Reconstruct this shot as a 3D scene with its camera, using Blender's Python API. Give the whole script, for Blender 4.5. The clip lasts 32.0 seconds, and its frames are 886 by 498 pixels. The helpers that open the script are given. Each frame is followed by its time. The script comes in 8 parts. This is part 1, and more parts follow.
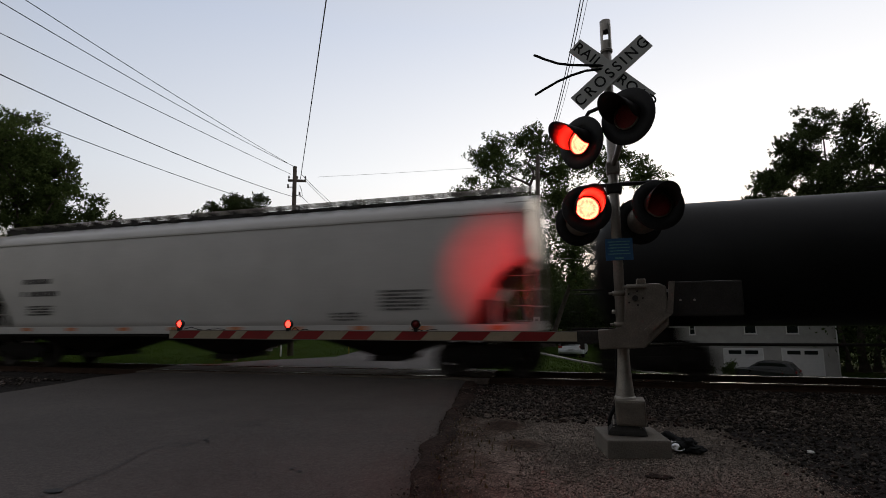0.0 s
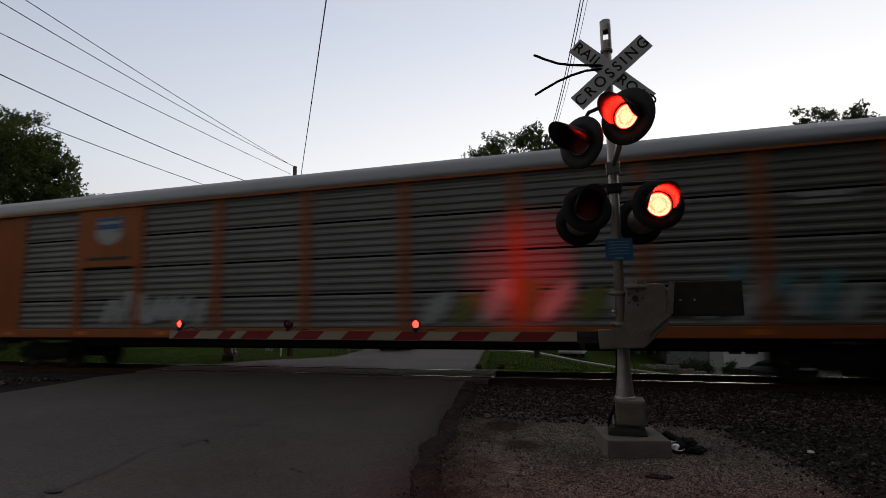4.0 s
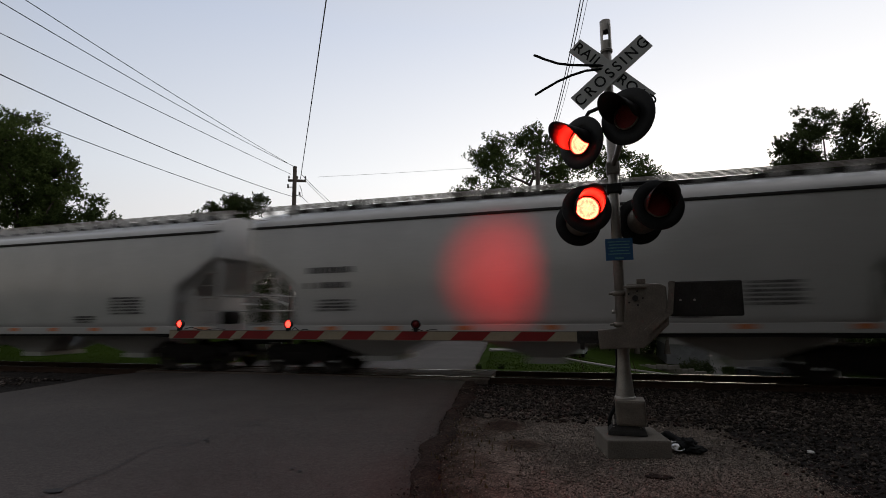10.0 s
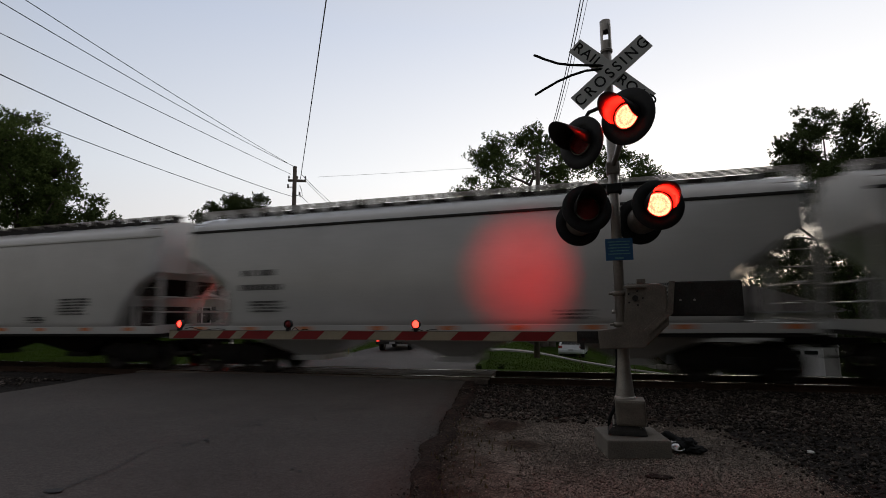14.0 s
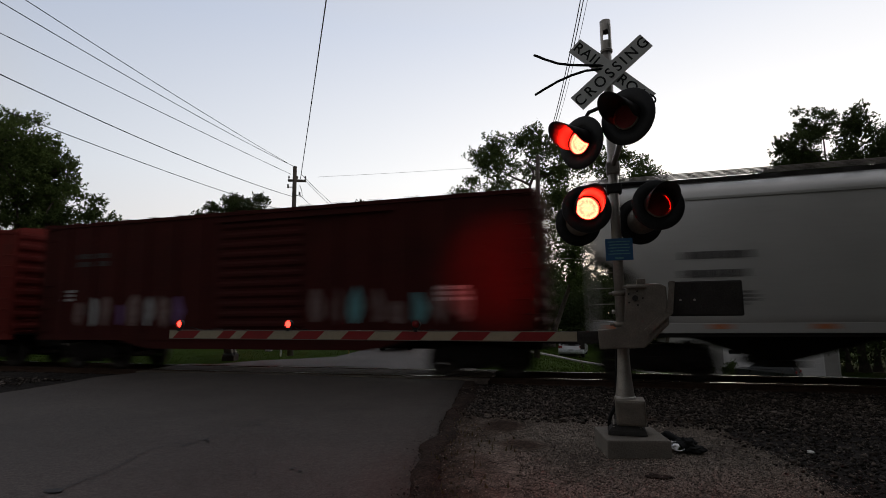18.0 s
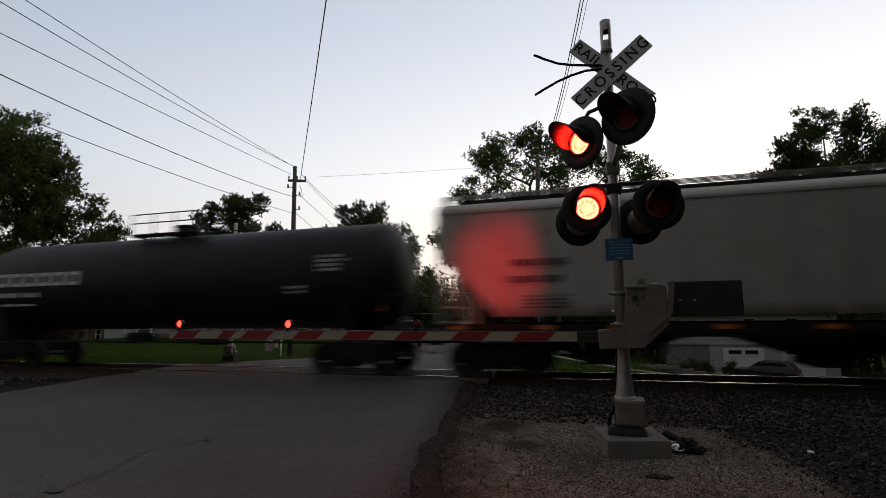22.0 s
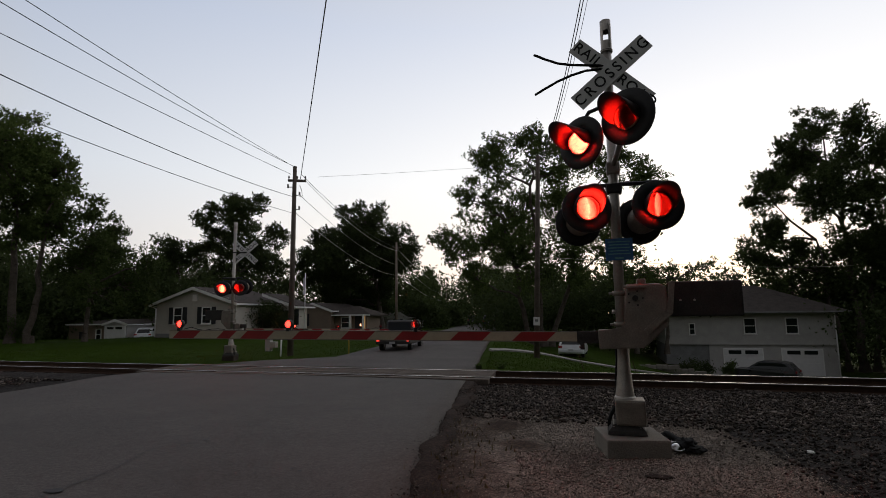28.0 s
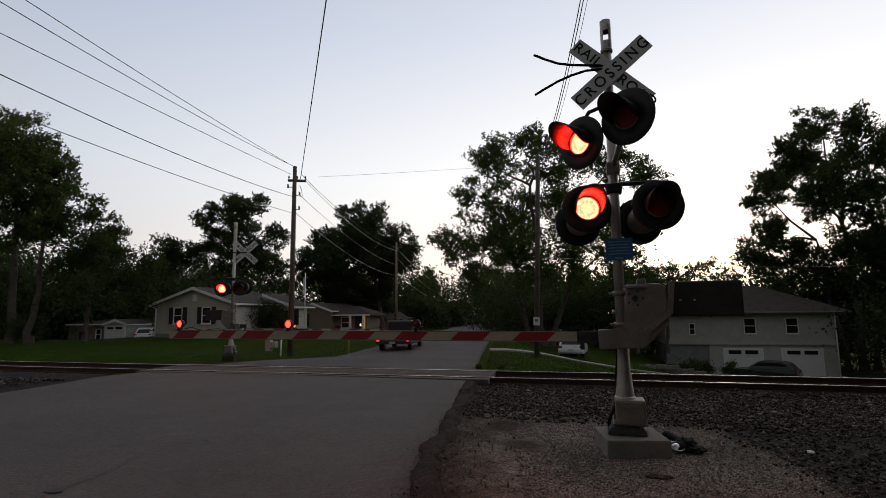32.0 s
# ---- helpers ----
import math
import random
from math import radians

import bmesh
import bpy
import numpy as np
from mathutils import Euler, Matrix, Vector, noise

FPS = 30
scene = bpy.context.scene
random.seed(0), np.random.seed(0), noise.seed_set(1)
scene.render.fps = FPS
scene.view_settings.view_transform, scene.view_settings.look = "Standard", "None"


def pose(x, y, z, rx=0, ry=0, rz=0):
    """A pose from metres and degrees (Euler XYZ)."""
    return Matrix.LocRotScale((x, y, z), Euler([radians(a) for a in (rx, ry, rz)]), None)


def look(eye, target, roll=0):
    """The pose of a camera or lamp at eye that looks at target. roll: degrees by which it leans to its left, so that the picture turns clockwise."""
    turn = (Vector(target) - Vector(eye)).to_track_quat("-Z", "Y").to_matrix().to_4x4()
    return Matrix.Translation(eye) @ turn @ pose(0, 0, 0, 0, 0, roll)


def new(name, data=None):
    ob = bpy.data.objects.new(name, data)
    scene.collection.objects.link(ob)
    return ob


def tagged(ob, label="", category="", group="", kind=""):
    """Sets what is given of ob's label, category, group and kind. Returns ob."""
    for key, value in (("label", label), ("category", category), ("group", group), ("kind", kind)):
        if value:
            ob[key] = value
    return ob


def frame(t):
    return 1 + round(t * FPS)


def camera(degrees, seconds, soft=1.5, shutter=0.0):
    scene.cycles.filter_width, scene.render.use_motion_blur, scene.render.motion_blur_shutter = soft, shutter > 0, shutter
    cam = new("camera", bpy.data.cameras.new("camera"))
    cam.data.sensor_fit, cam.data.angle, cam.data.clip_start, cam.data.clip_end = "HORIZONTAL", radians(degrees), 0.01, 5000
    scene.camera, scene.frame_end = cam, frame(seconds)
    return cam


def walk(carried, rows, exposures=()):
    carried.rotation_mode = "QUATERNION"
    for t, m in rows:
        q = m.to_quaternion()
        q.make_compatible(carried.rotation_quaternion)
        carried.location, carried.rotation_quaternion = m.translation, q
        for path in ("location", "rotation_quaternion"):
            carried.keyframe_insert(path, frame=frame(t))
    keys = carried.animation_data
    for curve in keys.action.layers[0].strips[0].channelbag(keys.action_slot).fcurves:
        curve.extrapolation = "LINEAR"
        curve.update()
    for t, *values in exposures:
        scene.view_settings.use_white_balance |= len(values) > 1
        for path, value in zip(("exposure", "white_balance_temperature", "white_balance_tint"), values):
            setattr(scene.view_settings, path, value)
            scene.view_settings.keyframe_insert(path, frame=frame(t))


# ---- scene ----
# Axes: x along the railway, y across it and away from the camera, z up from the rail head.
EYE = Vector((0.0, 0.0, 1.556))
YAW, PITCH, ROLL = 16.75, 7.264, -0.66
AIM = EYE + Vector((-math.sin(radians(YAW)) * math.cos(radians(PITCH)), math.cos(radians(YAW)) * math.cos(radians(PITCH)), math.sin(radians(PITCH))))
cam = camera(80.88, 32.0, soft=0.8, shutter=1.0)
walk(cam, [(0.0, look(EYE, AIM, ROLL)), (32.0, look(EYE, AIM, ROLL))], exposures=[(0.0, 0.0), (32.0, 0.0)])

TRACK_Y = 13.91          # middle of the track
SPEED = 12.3             # metres a second
SUN_AZ = radians(8.0)    # where the sun has set, from +y towards +x

# ---- light ----
world = bpy.data.worlds.new("dusk_sky")
scene.world = world
world.use_nodes = True
wn, wl = world.node_tree.nodes, world.node_tree.links
wn.clear()
w_out = wn.new("ShaderNodeOutputWorld")
w_bg = wn.new("ShaderNodeBackground")
sky = wn.new("ShaderNodeTexSky")
sky.sky_type = "NISHITA"
sky.sun_disc = False
sky.sun_elevation = radians(3.0)
sky.sun_rotation = SUN_AZ
sky.dust_density, sky.ozone_density, sky.air_density = 0.6, 2.5, 1.0
w_co = wn.new("ShaderNodeTexCoord")
w_sep = wn.new("ShaderNodeSeparateXYZ")
w_ramp = wn.new("ShaderNodeValToRGB")
w_mix = wn.new("ShaderNodeMix")
w_mix.data_type = "RGBA"
w_mix.inputs[0].default_value = 0.85
el = w_ramp.color_ramp.elements
el[0].position, el[0].color = 0.0, (0.94, 0.80, 0.66, 1)
el[1].position, el[1].color = 1.0, (0.30, 0.275, 0.255, 1)
for pos, col in ((0.10, (1.0, 0.89, 0.79, 1)), (0.25, (0.893, 0.88, 0.868, 1)), (0.5, (0.602, 0.638, 0.727, 1))):
    e = el.new(pos)
    e.color = col
w_dot = wn.new("ShaderNodeVectorMath")
w_dot.operation = "DOT_PRODUCT"
w_dot.inputs[1].default_value = (math.sin(SUN_AZ + 0.35), math.cos(SUN_AZ + 0.35), 0.25)
w_map = wn.new("ShaderNodeMapRange")
w_map.inputs[1].default_value, w_map.inputs[2].default_value = -1.0, 1.0
w_map.inputs[3].default_value, w_map.inputs[4].default_value = 0.132, 1.32
w_scale = wn.new("ShaderNodeVectorMath")
w_scale.operation = "SCALE"
w_gain = wn.new("ShaderNodeVectorMath")
w_gain.operation = "SCALE"
w_gain.inputs[3].default_value = 0.12
wl.new(w_co.outputs["Generated"], w_sep.inputs[0])
wl.new(w_sep.outputs[2], w_ramp.inputs[0])
wl.new(w_co.outputs["Generated"], w_dot.inputs[0])
wl.new(w_dot.outputs["Value"], w_map.inputs[0])
wl.new(w_ramp.outputs[0], w_scale.inputs[0])
wl.new(w_map.outputs[0], w_scale.inputs[3])
wl.new(sky.outputs[0], w_gain.inputs[0])
wl.new(w_gain.outputs[0], w_mix.inputs[6])
w_side = wn.new("ShaderNodeMapRange")
w_side.inputs[1].default_value, w_side.inputs[2].default_value = -1.0, 1.0
w_tint = wn.new("ShaderNodeValToRGB")
te = w_tint.color_ramp.elements
te[0].position, te[0].color = 0.40, (1.0, 0.965, 0.91, 1)
te[1].position, te[1].color = 1.0, (1.03, 1.0, 0.955, 1)
e = te.new(0.60)
e.color = (0.93, 0.985, 1.07, 1)
w_mul = wn.new("ShaderNodeVectorMath")
w_mul.operation = "MULTIPLY"
wl.new(w_dot.outputs["Value"], w_side.inputs[0])
wl.new(w_side.outputs[0], w_tint.inputs[0])
wl.new(w_scale.outputs[0], w_mul.inputs[0])
wl.new(w_tint.outputs[0], w_mul.inputs[1])
wl.new(w_mul.outputs[0], w_mix.inputs[7])
wl.new(w_mix.outputs[2], w_bg.inputs[0])
w_bg.inputs[1].default_value = 1.13
wl.new(w_bg.outputs[0], w_out.inputs[0])

sun_data = bpy.data.lights.new("afterglow_sun", "SUN")
sun_data.energy, sun_data.angle, sun_data.color = 0.25, radians(25), (1.0, 0.78, 0.55)
sun = new("afterglow_sun", sun_data)
sun.matrix_world = look((0, 0, 60), (-math.sin(SUN_AZ) * 60, -math.cos(SUN_AZ) * 60, 60 - 60 * math.tan(radians(6))))

# ---- materials ----
def mat(name, base, rough=0.6, metal=0.0, var=0.25, scale=1.5, bump=0.15, fine=60.0, other=None, amount=0.5, coat=0.0, per_piece=0.0, island=0.0):
    """A surface with broad blotches, fine grain and relief. other: a second colour that shows in patches."""
    m = bpy.data.materials.new(name)
    m.use_nodes = True
    nt = m.node_tree
    n, l = nt.nodes, nt.links
    b = n["Principled BSDF"]
    co = n.new("ShaderNodeTexCoord")
    big = n.new("ShaderNodeTexNoise")
    big.inputs["Scale"].default_value, big.inputs["Detail"].default_value, big.inputs["Roughness"].default_value = scale, 6, 0.65
    small = n.new("ShaderNodeTexNoise")
    small.inputs["Scale"].default_value, small.inputs["Detail"].default_value = fine, 3
    l.new(co.outputs["Object"], big.inputs["Vector"])
    l.new(co.outputs["Object"], small.inputs["Vector"])
    ramp = n.new("ShaderNodeValToRGB")
    e = ramp.color_ramp.elements
    o = other or tuple(min(1.0, c * (1 + var)) for c in base)
    e[0].position, e[0].color = 0.5 - 0.28 * amount - 0.08, (*[c * (1 - var) for c in base], 1)
    e[1].position, e[1].color = 0.5 + 0.28 * (1 - amount) + 0.12, (*o, 1)
    mid = e.new(0.5)
    mid.color = (*base, 1)
    l.new(big.outputs[0], ramp.inputs[0])
    mix = n.new("ShaderNodeMix")
    mix.data_type, mix.blend_type = "RGBA", "MULTIPLY"
    mix.inputs[0].default_value = 1.0
    grain = n.new("ShaderNodeMapRange")
    grain.inputs[1].default_value, grain.inputs[2].default_value = 0.3, 0.7
    grain.inputs[3].default_value, grain.inputs[4].default_value = 1 - var * 0.7, 1 + var * 0.5
    l.new(small.outputs[0], grain.inputs[0])
    l.new(ramp.outputs[0], mix.inputs[6])
    l.new(grain.outputs[0], mix.inputs[7])
    last = mix.outputs[2]
    if per_piece:
        info = n.new("ShaderNodeObjectInfo")
        geo = n.new("ShaderNodeNewGeometry")
        add = n.new("ShaderNodeMath")
        add.operation = "ADD"
        l.new(info.outputs["Random"], add.inputs[0])
        l.new(geo.outputs["Random Per Island"], add.inputs[1])
        mr = n.new("ShaderNodeMapRange")
        mr.inputs[1].default_value, mr.inputs[2].default_value = 0, 2
        mr.inputs[3].default_value, mr.inputs[4].default_value = 1 - per_piece, 1 + per_piece
        l.new(add.outputs[0], mr.inputs[0])
        m2 = n.new("ShaderNodeMix")
        m2.data_type, m2.blend_type = "RGBA", "MULTIPLY"
        m2.inputs[0].default_value = 1.0
        l.new(last, m2.inputs[6])
        l.new(mr.outputs[0], m2.inputs[7])
        last = m2.outputs[2]
    if island:
        # a few pieces much paler than the rest
        geo = n.new("ShaderNodeNewGeometry")
        pw = n.new("ShaderNodeMath")
        pw.operation = "POWER"
        pw.inputs[1].default_value = 3.0
        l.new(geo.outputs["Random Per Island"], pw.inputs[0])
        mr = n.new("ShaderNodeMapRange")
        mr.inputs[3].default_value, mr.inputs[4].default_value = 0.45, 0.45 + island
        l.new(pw.outputs[0], mr.inputs[0])
        m3 = n.new("ShaderNodeMix")
        m3.data_type, m3.blend_type = "RGBA", "MULTIPLY"
        m3.inputs[0].default_value = 1.0
        l.new(last, m3.inputs[6])
        l.new(mr.outputs[0], m3.inputs[7])
        last = m3.outputs[2]
    l.new(last, b.inputs["Base Color"])
    rr = n.new("ShaderNodeMapRange")
    rr.inputs[3].default_value, rr.inputs[4].default_value = max(0.03, rough - 0.12), min(1, rough + 0.12)
    l.new(big.outputs[0], rr.inputs[0])
    l.new(rr.outputs[0], b.inputs["Roughness"])
    b.inputs["Metallic"].default_value = metal
    b.inputs["Specular IOR Level"].default_value = 0.15 if rough >= 0.7 else 0.3 if rough >= 0.5 else 0.5
    b.inputs["Coat Weight"].default_value = coat
    if bump:
        bp = n.new("ShaderNodeBump")
        bp.inputs["Strength"].default_value, bp.inputs["Distance"].default_value = bump, 0.02
        l.new(small.outputs[0], bp.inputs["Height"])
        l.new(bp.outputs[0], b.inputs["Normal"])
    return m


def speckle(name, base, cell, contrast, rough=0.9, patch=0.3, patch_scale=1.5, tint=None, bump=0.6, gloss=0.15):
    """Ground of many small grains: cells of a size in metres, each of its own shade, with broad patches over them."""
    m = bpy.data.materials.new(name)
    m.use_nodes = True
    n, l = m.node_tree.nodes, m.node_tree.links
    b = n["Principled BSDF"]
    b.inputs["Roughness"].default_value = rough
    b.inputs["Specular IOR Level"].default_value = gloss
    co = n.new("ShaderNodeTexCoord")
    last = None
    cells = []
    for size, weight in ((cell, contrast), (cell * 2.7, contrast * 0.6)):
        v = n.new("ShaderNodeTexVoronoi")
        v.inputs["Scale"].default_value = 1 / size
        l.new(co.outputs["Object"], v.inputs["Vector"])
        sep = n.new("ShaderNodeSeparateColor")
        l.new(v.outputs["Color"], sep.inputs[0])
        mr = n.new("ShaderNodeMapRange")
        mr.inputs[3].default_value, mr.inputs[4].default_value = 1 - weight, 1 + weight
        l.new(sep.outputs[0], mr.inputs[0])
        cells.append((v, mr))
    big = n.new("ShaderNodeTexNoise")
    big.inputs["Scale"].default_value, big.inputs["Detail"].default_value, big.inputs["Roughness"].default_value = patch_scale, 8, 0.7
    l.new(co.outputs["Object"], big.inputs["Vector"])
    ramp = n.new("ShaderNodeValToRGB")
    e = ramp.color_ramp.elements
    t = tint or base
    e[0].position, e[0].color = 0.32, (*[c * (1 - patch) for c in t], 1)
    e[1].position, e[1].color = 0.68, (*[c * (1 + patch) for c in base], 1)
    l.new(big.outputs[0], ramp.inputs[0])
    last = ramp.outputs[0]
    for v, mr in cells:
        mx = n.new("ShaderNodeMix")
        mx.data_type, mx.blend_type = "RGBA", "MULTIPLY"
        mx.inputs[0].default_value = 1.0
        l.new(last, mx.inputs[6])
        l.new(mr.outputs[0], mx.inputs[7])
        last = mx.outputs[2]
    l.new(last, b.inputs["Base Color"])
    bp = n.new("ShaderNodeBump")
    bp.inputs["Strength"].default_value, bp.inputs["Distance"].default_value = bump, cell
    l.new(cells[0][0].outputs["Distance"], bp.inputs["Height"])
    bp.invert = True
    l.new(bp.outputs[0], b.inputs["Normal"])
    return m


def glow(name, colour, strength, dots=0.0):
    """A lit lamp face; dots: the pitch of its diodes in metres."""
    m = bpy.data.materials.new(name)
    m.use_nodes = True
    n, l = m.node_tree.nodes, m.node_tree.links
    b = n["Principled BSDF"]
    b.inputs["Base Color"].default_value = (*[min(1, c * 0.5) for c in colour], 1)
    b.inputs["Emission Color"].default_value = (*colour, 1)
    b.inputs["Emission Strength"].default_value = strength
    b.inputs["Roughness"].default_value = 0.25
    if dots:
        co = n.new("ShaderNodeTexCoord")
        v = n.new("ShaderNodeTexVoronoi")
        v.inputs["Scale"].default_value, v.inputs["Randomness"].default_value = 1 / dots, 0.35
        l.new(co.outputs["Object"], v.inputs["Vector"])
        mr = n.new("ShaderNodeMapRange")
        mr.inputs[1].default_value, mr.inputs[2].default_value = 0.2, 0.7
        mr.inputs[3].default_value, mr.inputs[4].default_value = strength * 1.35, strength * 0.45
        l.new(v.outputs["Distance"], mr.inputs[0])
        l.new(mr.outputs[0], b.inputs["Emission Strength"])
    return m


M_ASPHALT = speckle("asphalt", (0.080, 0.069, 0.063), 0.012, 0.26, 0.74, 0.20, 0.45, bump=0.30, gloss=0.22)
M_CRACK = mat("tar_seal", (0.02, 0.02, 0.02), 0.6, var=0.3, scale=8)
M_GRAVEL = speckle("gravel", (0.205, 0.172, 0.144), 0.013, 0.62, 0.95, 0.35, 0.9, (0.135, 0.105, 0.084))
M_SOIL = speckle("soil", (0.036, 0.024, 0.019), 0.014, 0.6, 0.95, 0.5, 3.0)


def soiled(m, lean, edge, spots):
    """Dark damp soil that gives way to clean stone away from an edge x = edge + lean * (y - 8), and round spots (x, y, half width, half depth)."""
    n, l = m.node_tree.nodes, m.node_tree.links
    b = n["Principled BSDF"]
    clean = b.inputs["Base Color"].links[0].from_socket
    co = n.new("ShaderNodeTexCoord")
    sep = n.new("ShaderNodeSeparateXYZ")
    l.new(co.outputs["Object"], sep.inputs[0])
    wob = n.new("ShaderNodeTexNoise")
    wob.inputs["Scale"].default_value, wob.inputs["Detail"].default_value, wob.inputs["Roughness"].default_value = 1.7, 8, 0.72
    l.new(co.outputs["Object"], wob.inputs["Vector"])

    def calc(op, a, c):
        k = n.new("ShaderNodeMath")
        k.operation = op
        for sock, v in zip(k.inputs, (a, c)):
            if isinstance(v, float):
                sock.default_value = v
            else:
                l.new(v, sock)
        return k.outputs[0]
    away = calc("SUBTRACT", calc("SUBTRACT", sep.outputs[0], calc("MULTIPLY", sep.outputs[1], lean)), edge - 8.0 * lean)
    away = calc("ADD", away, calc("MULTIPLY", calc("SUBTRACT", wob.outputs[0], 0.5), 2.6))
    mr = n.new("ShaderNodeMapRange")
    mr.inputs[1].default_value, mr.inputs[2].default_value = 0.35, 1.25
    l.new(away, mr.inputs[0])
    keep = mr.outputs[0]
    for x, y, w, d in spots:
        dx = calc("DIVIDE", calc("SUBTRACT", sep.outputs[0], x), w)
        dy = calc("DIVIDE", calc("SUBTRACT", sep.outputs[1], y), d)
        far = calc("ADD", calc("SQRT", calc("ADD", calc("MULTIPLY", dx, dx), calc("MULTIPLY", dy, dy)), 0.0), calc("MULTIPLY", calc("SUBTRACT", wob.outputs[0], 0.5), 2.2))
        sp = n.new("ShaderNodeMapRange")
        sp.inputs[1].default_value, sp.inputs[2].default_value = 0.55, 1.25
        l.new(far, sp.inputs[0])
        keep = calc("MINIMUM", keep, sp.outputs[0])
    tone = n.new("ShaderNodeMix")
    tone.data_type = "RGBA"
    tone.inputs[6].default_value, tone.inputs[7].default_value = (0.30, 0.235, 0.205, 1), (1, 1, 1, 1)
    l.new(keep, tone.inputs[0])
    mx = n.new("ShaderNodeMix")
    mx.data_type, mx.blend_type = "RGBA", "MULTIPLY"
    mx.inputs[0].default_value = 1.0
    l.new(clean, mx.inputs[6])
    l.new(tone.outputs[2], mx.inputs[7])
    l.new(mx.outputs[2], b.inputs["Base Color"])


SOIL_SPOTS = [(-1.05, 6.80, 0.42, 0.34), (-1.5, 7.9, 0.4, 0.5), (0.9, 8.9, 1.2, 0.35), (1.9, 7.9, 0.5, 0.4)]
soiled(M_GRAVEL, -0.18, -2.45, SOIL_SPOTS)
M_DRY = mat("dry_stalk", (0.16, 0.125, 0.07), 0.9, var=0.3, bump=0.0, per_piece=0.3)
M_BALLAST = speckle("ballast_bed", (0.026, 0.022, 0.020), 0.035, 0.6, 0.95, 0.4, 2.0)
M_STONE = mat("ballast_stone", (0.064, 0.052, 0.045), 0.8, var=0.45, scale=1.3, bump=0.4, fine=50, island=2.9)
M_PEBBLE = mat("pebble", (0.25, 0.21, 0.178), 0.85, var=0.3, scale=6, bump=0.2, fine=80, island=2.0)
M_GRASS = mat("lawn", (0.030, 0.053, 0.005), 0.9, var=0.40, scale=0.35, bump=0.8, fine=30, other=(0.034, 0.064, 0.010))
M_BLADE = mat("grass_blade", (0.037, 0.061, 0.007), 0.85, var=0.3, scale=0.5, bump=0.0, per_piece=0.15)
M_LEAF = mat("leaf", (0.074, 0.104, 0.030), 0.8, var=0.3, scale=0.4, bump=0.0, per_piece=0.45)
M_LEAF_DARK = mat("leaf_dark", (0.048, 0.066, 0.022), 0.8, var=0.3, scale=0.4, bump=0.0, per_piece=0.45)


def translucent(m, share):
    """Leaves let some light through."""
    n, l = m.node_tree.nodes, m.node_tree.links
    b, out = n["Principled BSDF"], n["Material Output"]
    tr = n.new("ShaderNodeBsdfTranslucent")
    l.new(b.inputs["Base Color"].links[0].from_socket, tr.inputs[0])
    mx = n.new("ShaderNodeMixShader")
    mx.inputs[0].default_value = share
    l.new(b.outputs[0], mx.inputs[1])
    l.new(tr.outputs[0], mx.inputs[2])
    l.new(mx.outputs[0], out.inputs[0])


for m in (M_GRASS, M_BLADE):
    m.node_tree.nodes["Principled BSDF"].inputs["Specular IOR Level"].default_value = 0.02
translucent(M_LEAF, 0.42)
translucent(M_LEAF_DARK, 0.4)
M_BARK = mat("bark", (0.085, 0.07, 0.058), 0.95, var=0.4, scale=3, bump=1.0, fine=14)
M_RAIL_SIDE = mat("rail_web_rust", (0.07, 0.042, 0.03), 0.85, metal=0.2, var=0.35, scale=4)
M_RAIL_TOP = mat("rail_head_steel", (0.55, 0.54, 0.53), 0.22, metal=1.0, var=0.1, scale=3, bump=0.03)
M_TIE = mat("creosote_tie", (0.045, 0.034, 0.028), 0.9, var=0.4, scale=3, bump=0.6, fine=25)
M_PLANK = mat("crossing_plank", (0.12, 0.095, 0.08), 0.85, var=0.35, scale=2.0, bump=0.5, fine=30, per_piece=0.2)
M_CONC = mat("concrete", (0.21, 0.188, 0.162), 0.9, var=0.22, scale=3, bump=0.4, fine=60)
M_GALV = mat("galvanised_steel", (0.42, 0.39, 0.355), 0.48, metal=0.75, var=0.18, scale=5, bump=0.08)
M_ALU = mat("weathered_aluminium", (0.225, 0.198, 0.168), 0.55, metal=0.6, var=0.25, scale=6, bump=0.15)
M_BLACK = mat("black_enamel", (0.018, 0.018, 0.019), 0.55, var=0.3, scale=5, bump=0.05)
M_HOODBLACK = mat("hood_black", (0.040, 0.036, 0.036), 0.45, var=0.2, scale=5, bump=0.03)
M_DARKSTEEL = mat("dark_steel_plate", (0.05, 0.047, 0.044), 0.7, metal=0.3, var=0.3, scale=4, bump=0.15)
M_SIGNWHITE = mat("sign_white", (0.62, 0.62, 0.60), 0.45, var=0.08, scale=3, bump=0.03)
M_INK = mat("sign_black", (0.015, 0.015, 0.015), 0.6, var=0.1, bump=0)
M_BLUE = mat("sign_blue", (0.02, 0.10, 0.24), 0.45, var=0.12, scale=6, bump=0.03)
M_ARMWHITE = mat("gate_white", (0.42, 0.365, 0.26), 0.5, var=0.12, scale=5, bump=0.05)
M_ARMRED = mat("gate_red", (0.28, 0.014, 0.015), 0.45, var=0.15, scale=5, bump=0.05)
M_RUBBER = mat("rubber", (0.015, 0.015, 0.015), 0.8, var=0.2, bump=0.1)
M_LENS_OFF = mat("unlit_red_lens", (0.24, 0.010, 0.012), 0.3, var=0.25, scale=60, bump=0.5, fine=120)
M_LENS_ON = glow("lit_red_lens", (1.0, 0.0075, 0.0036), 150.0, 0.016)
M_ARMLAMP_ON = glow("lit_arm_lamp", (1.0, 0.022, 0.014), 9.0)
M_TAIL = glow("tail_lamp", (1.0, 0.06, 0.04), 1.6)
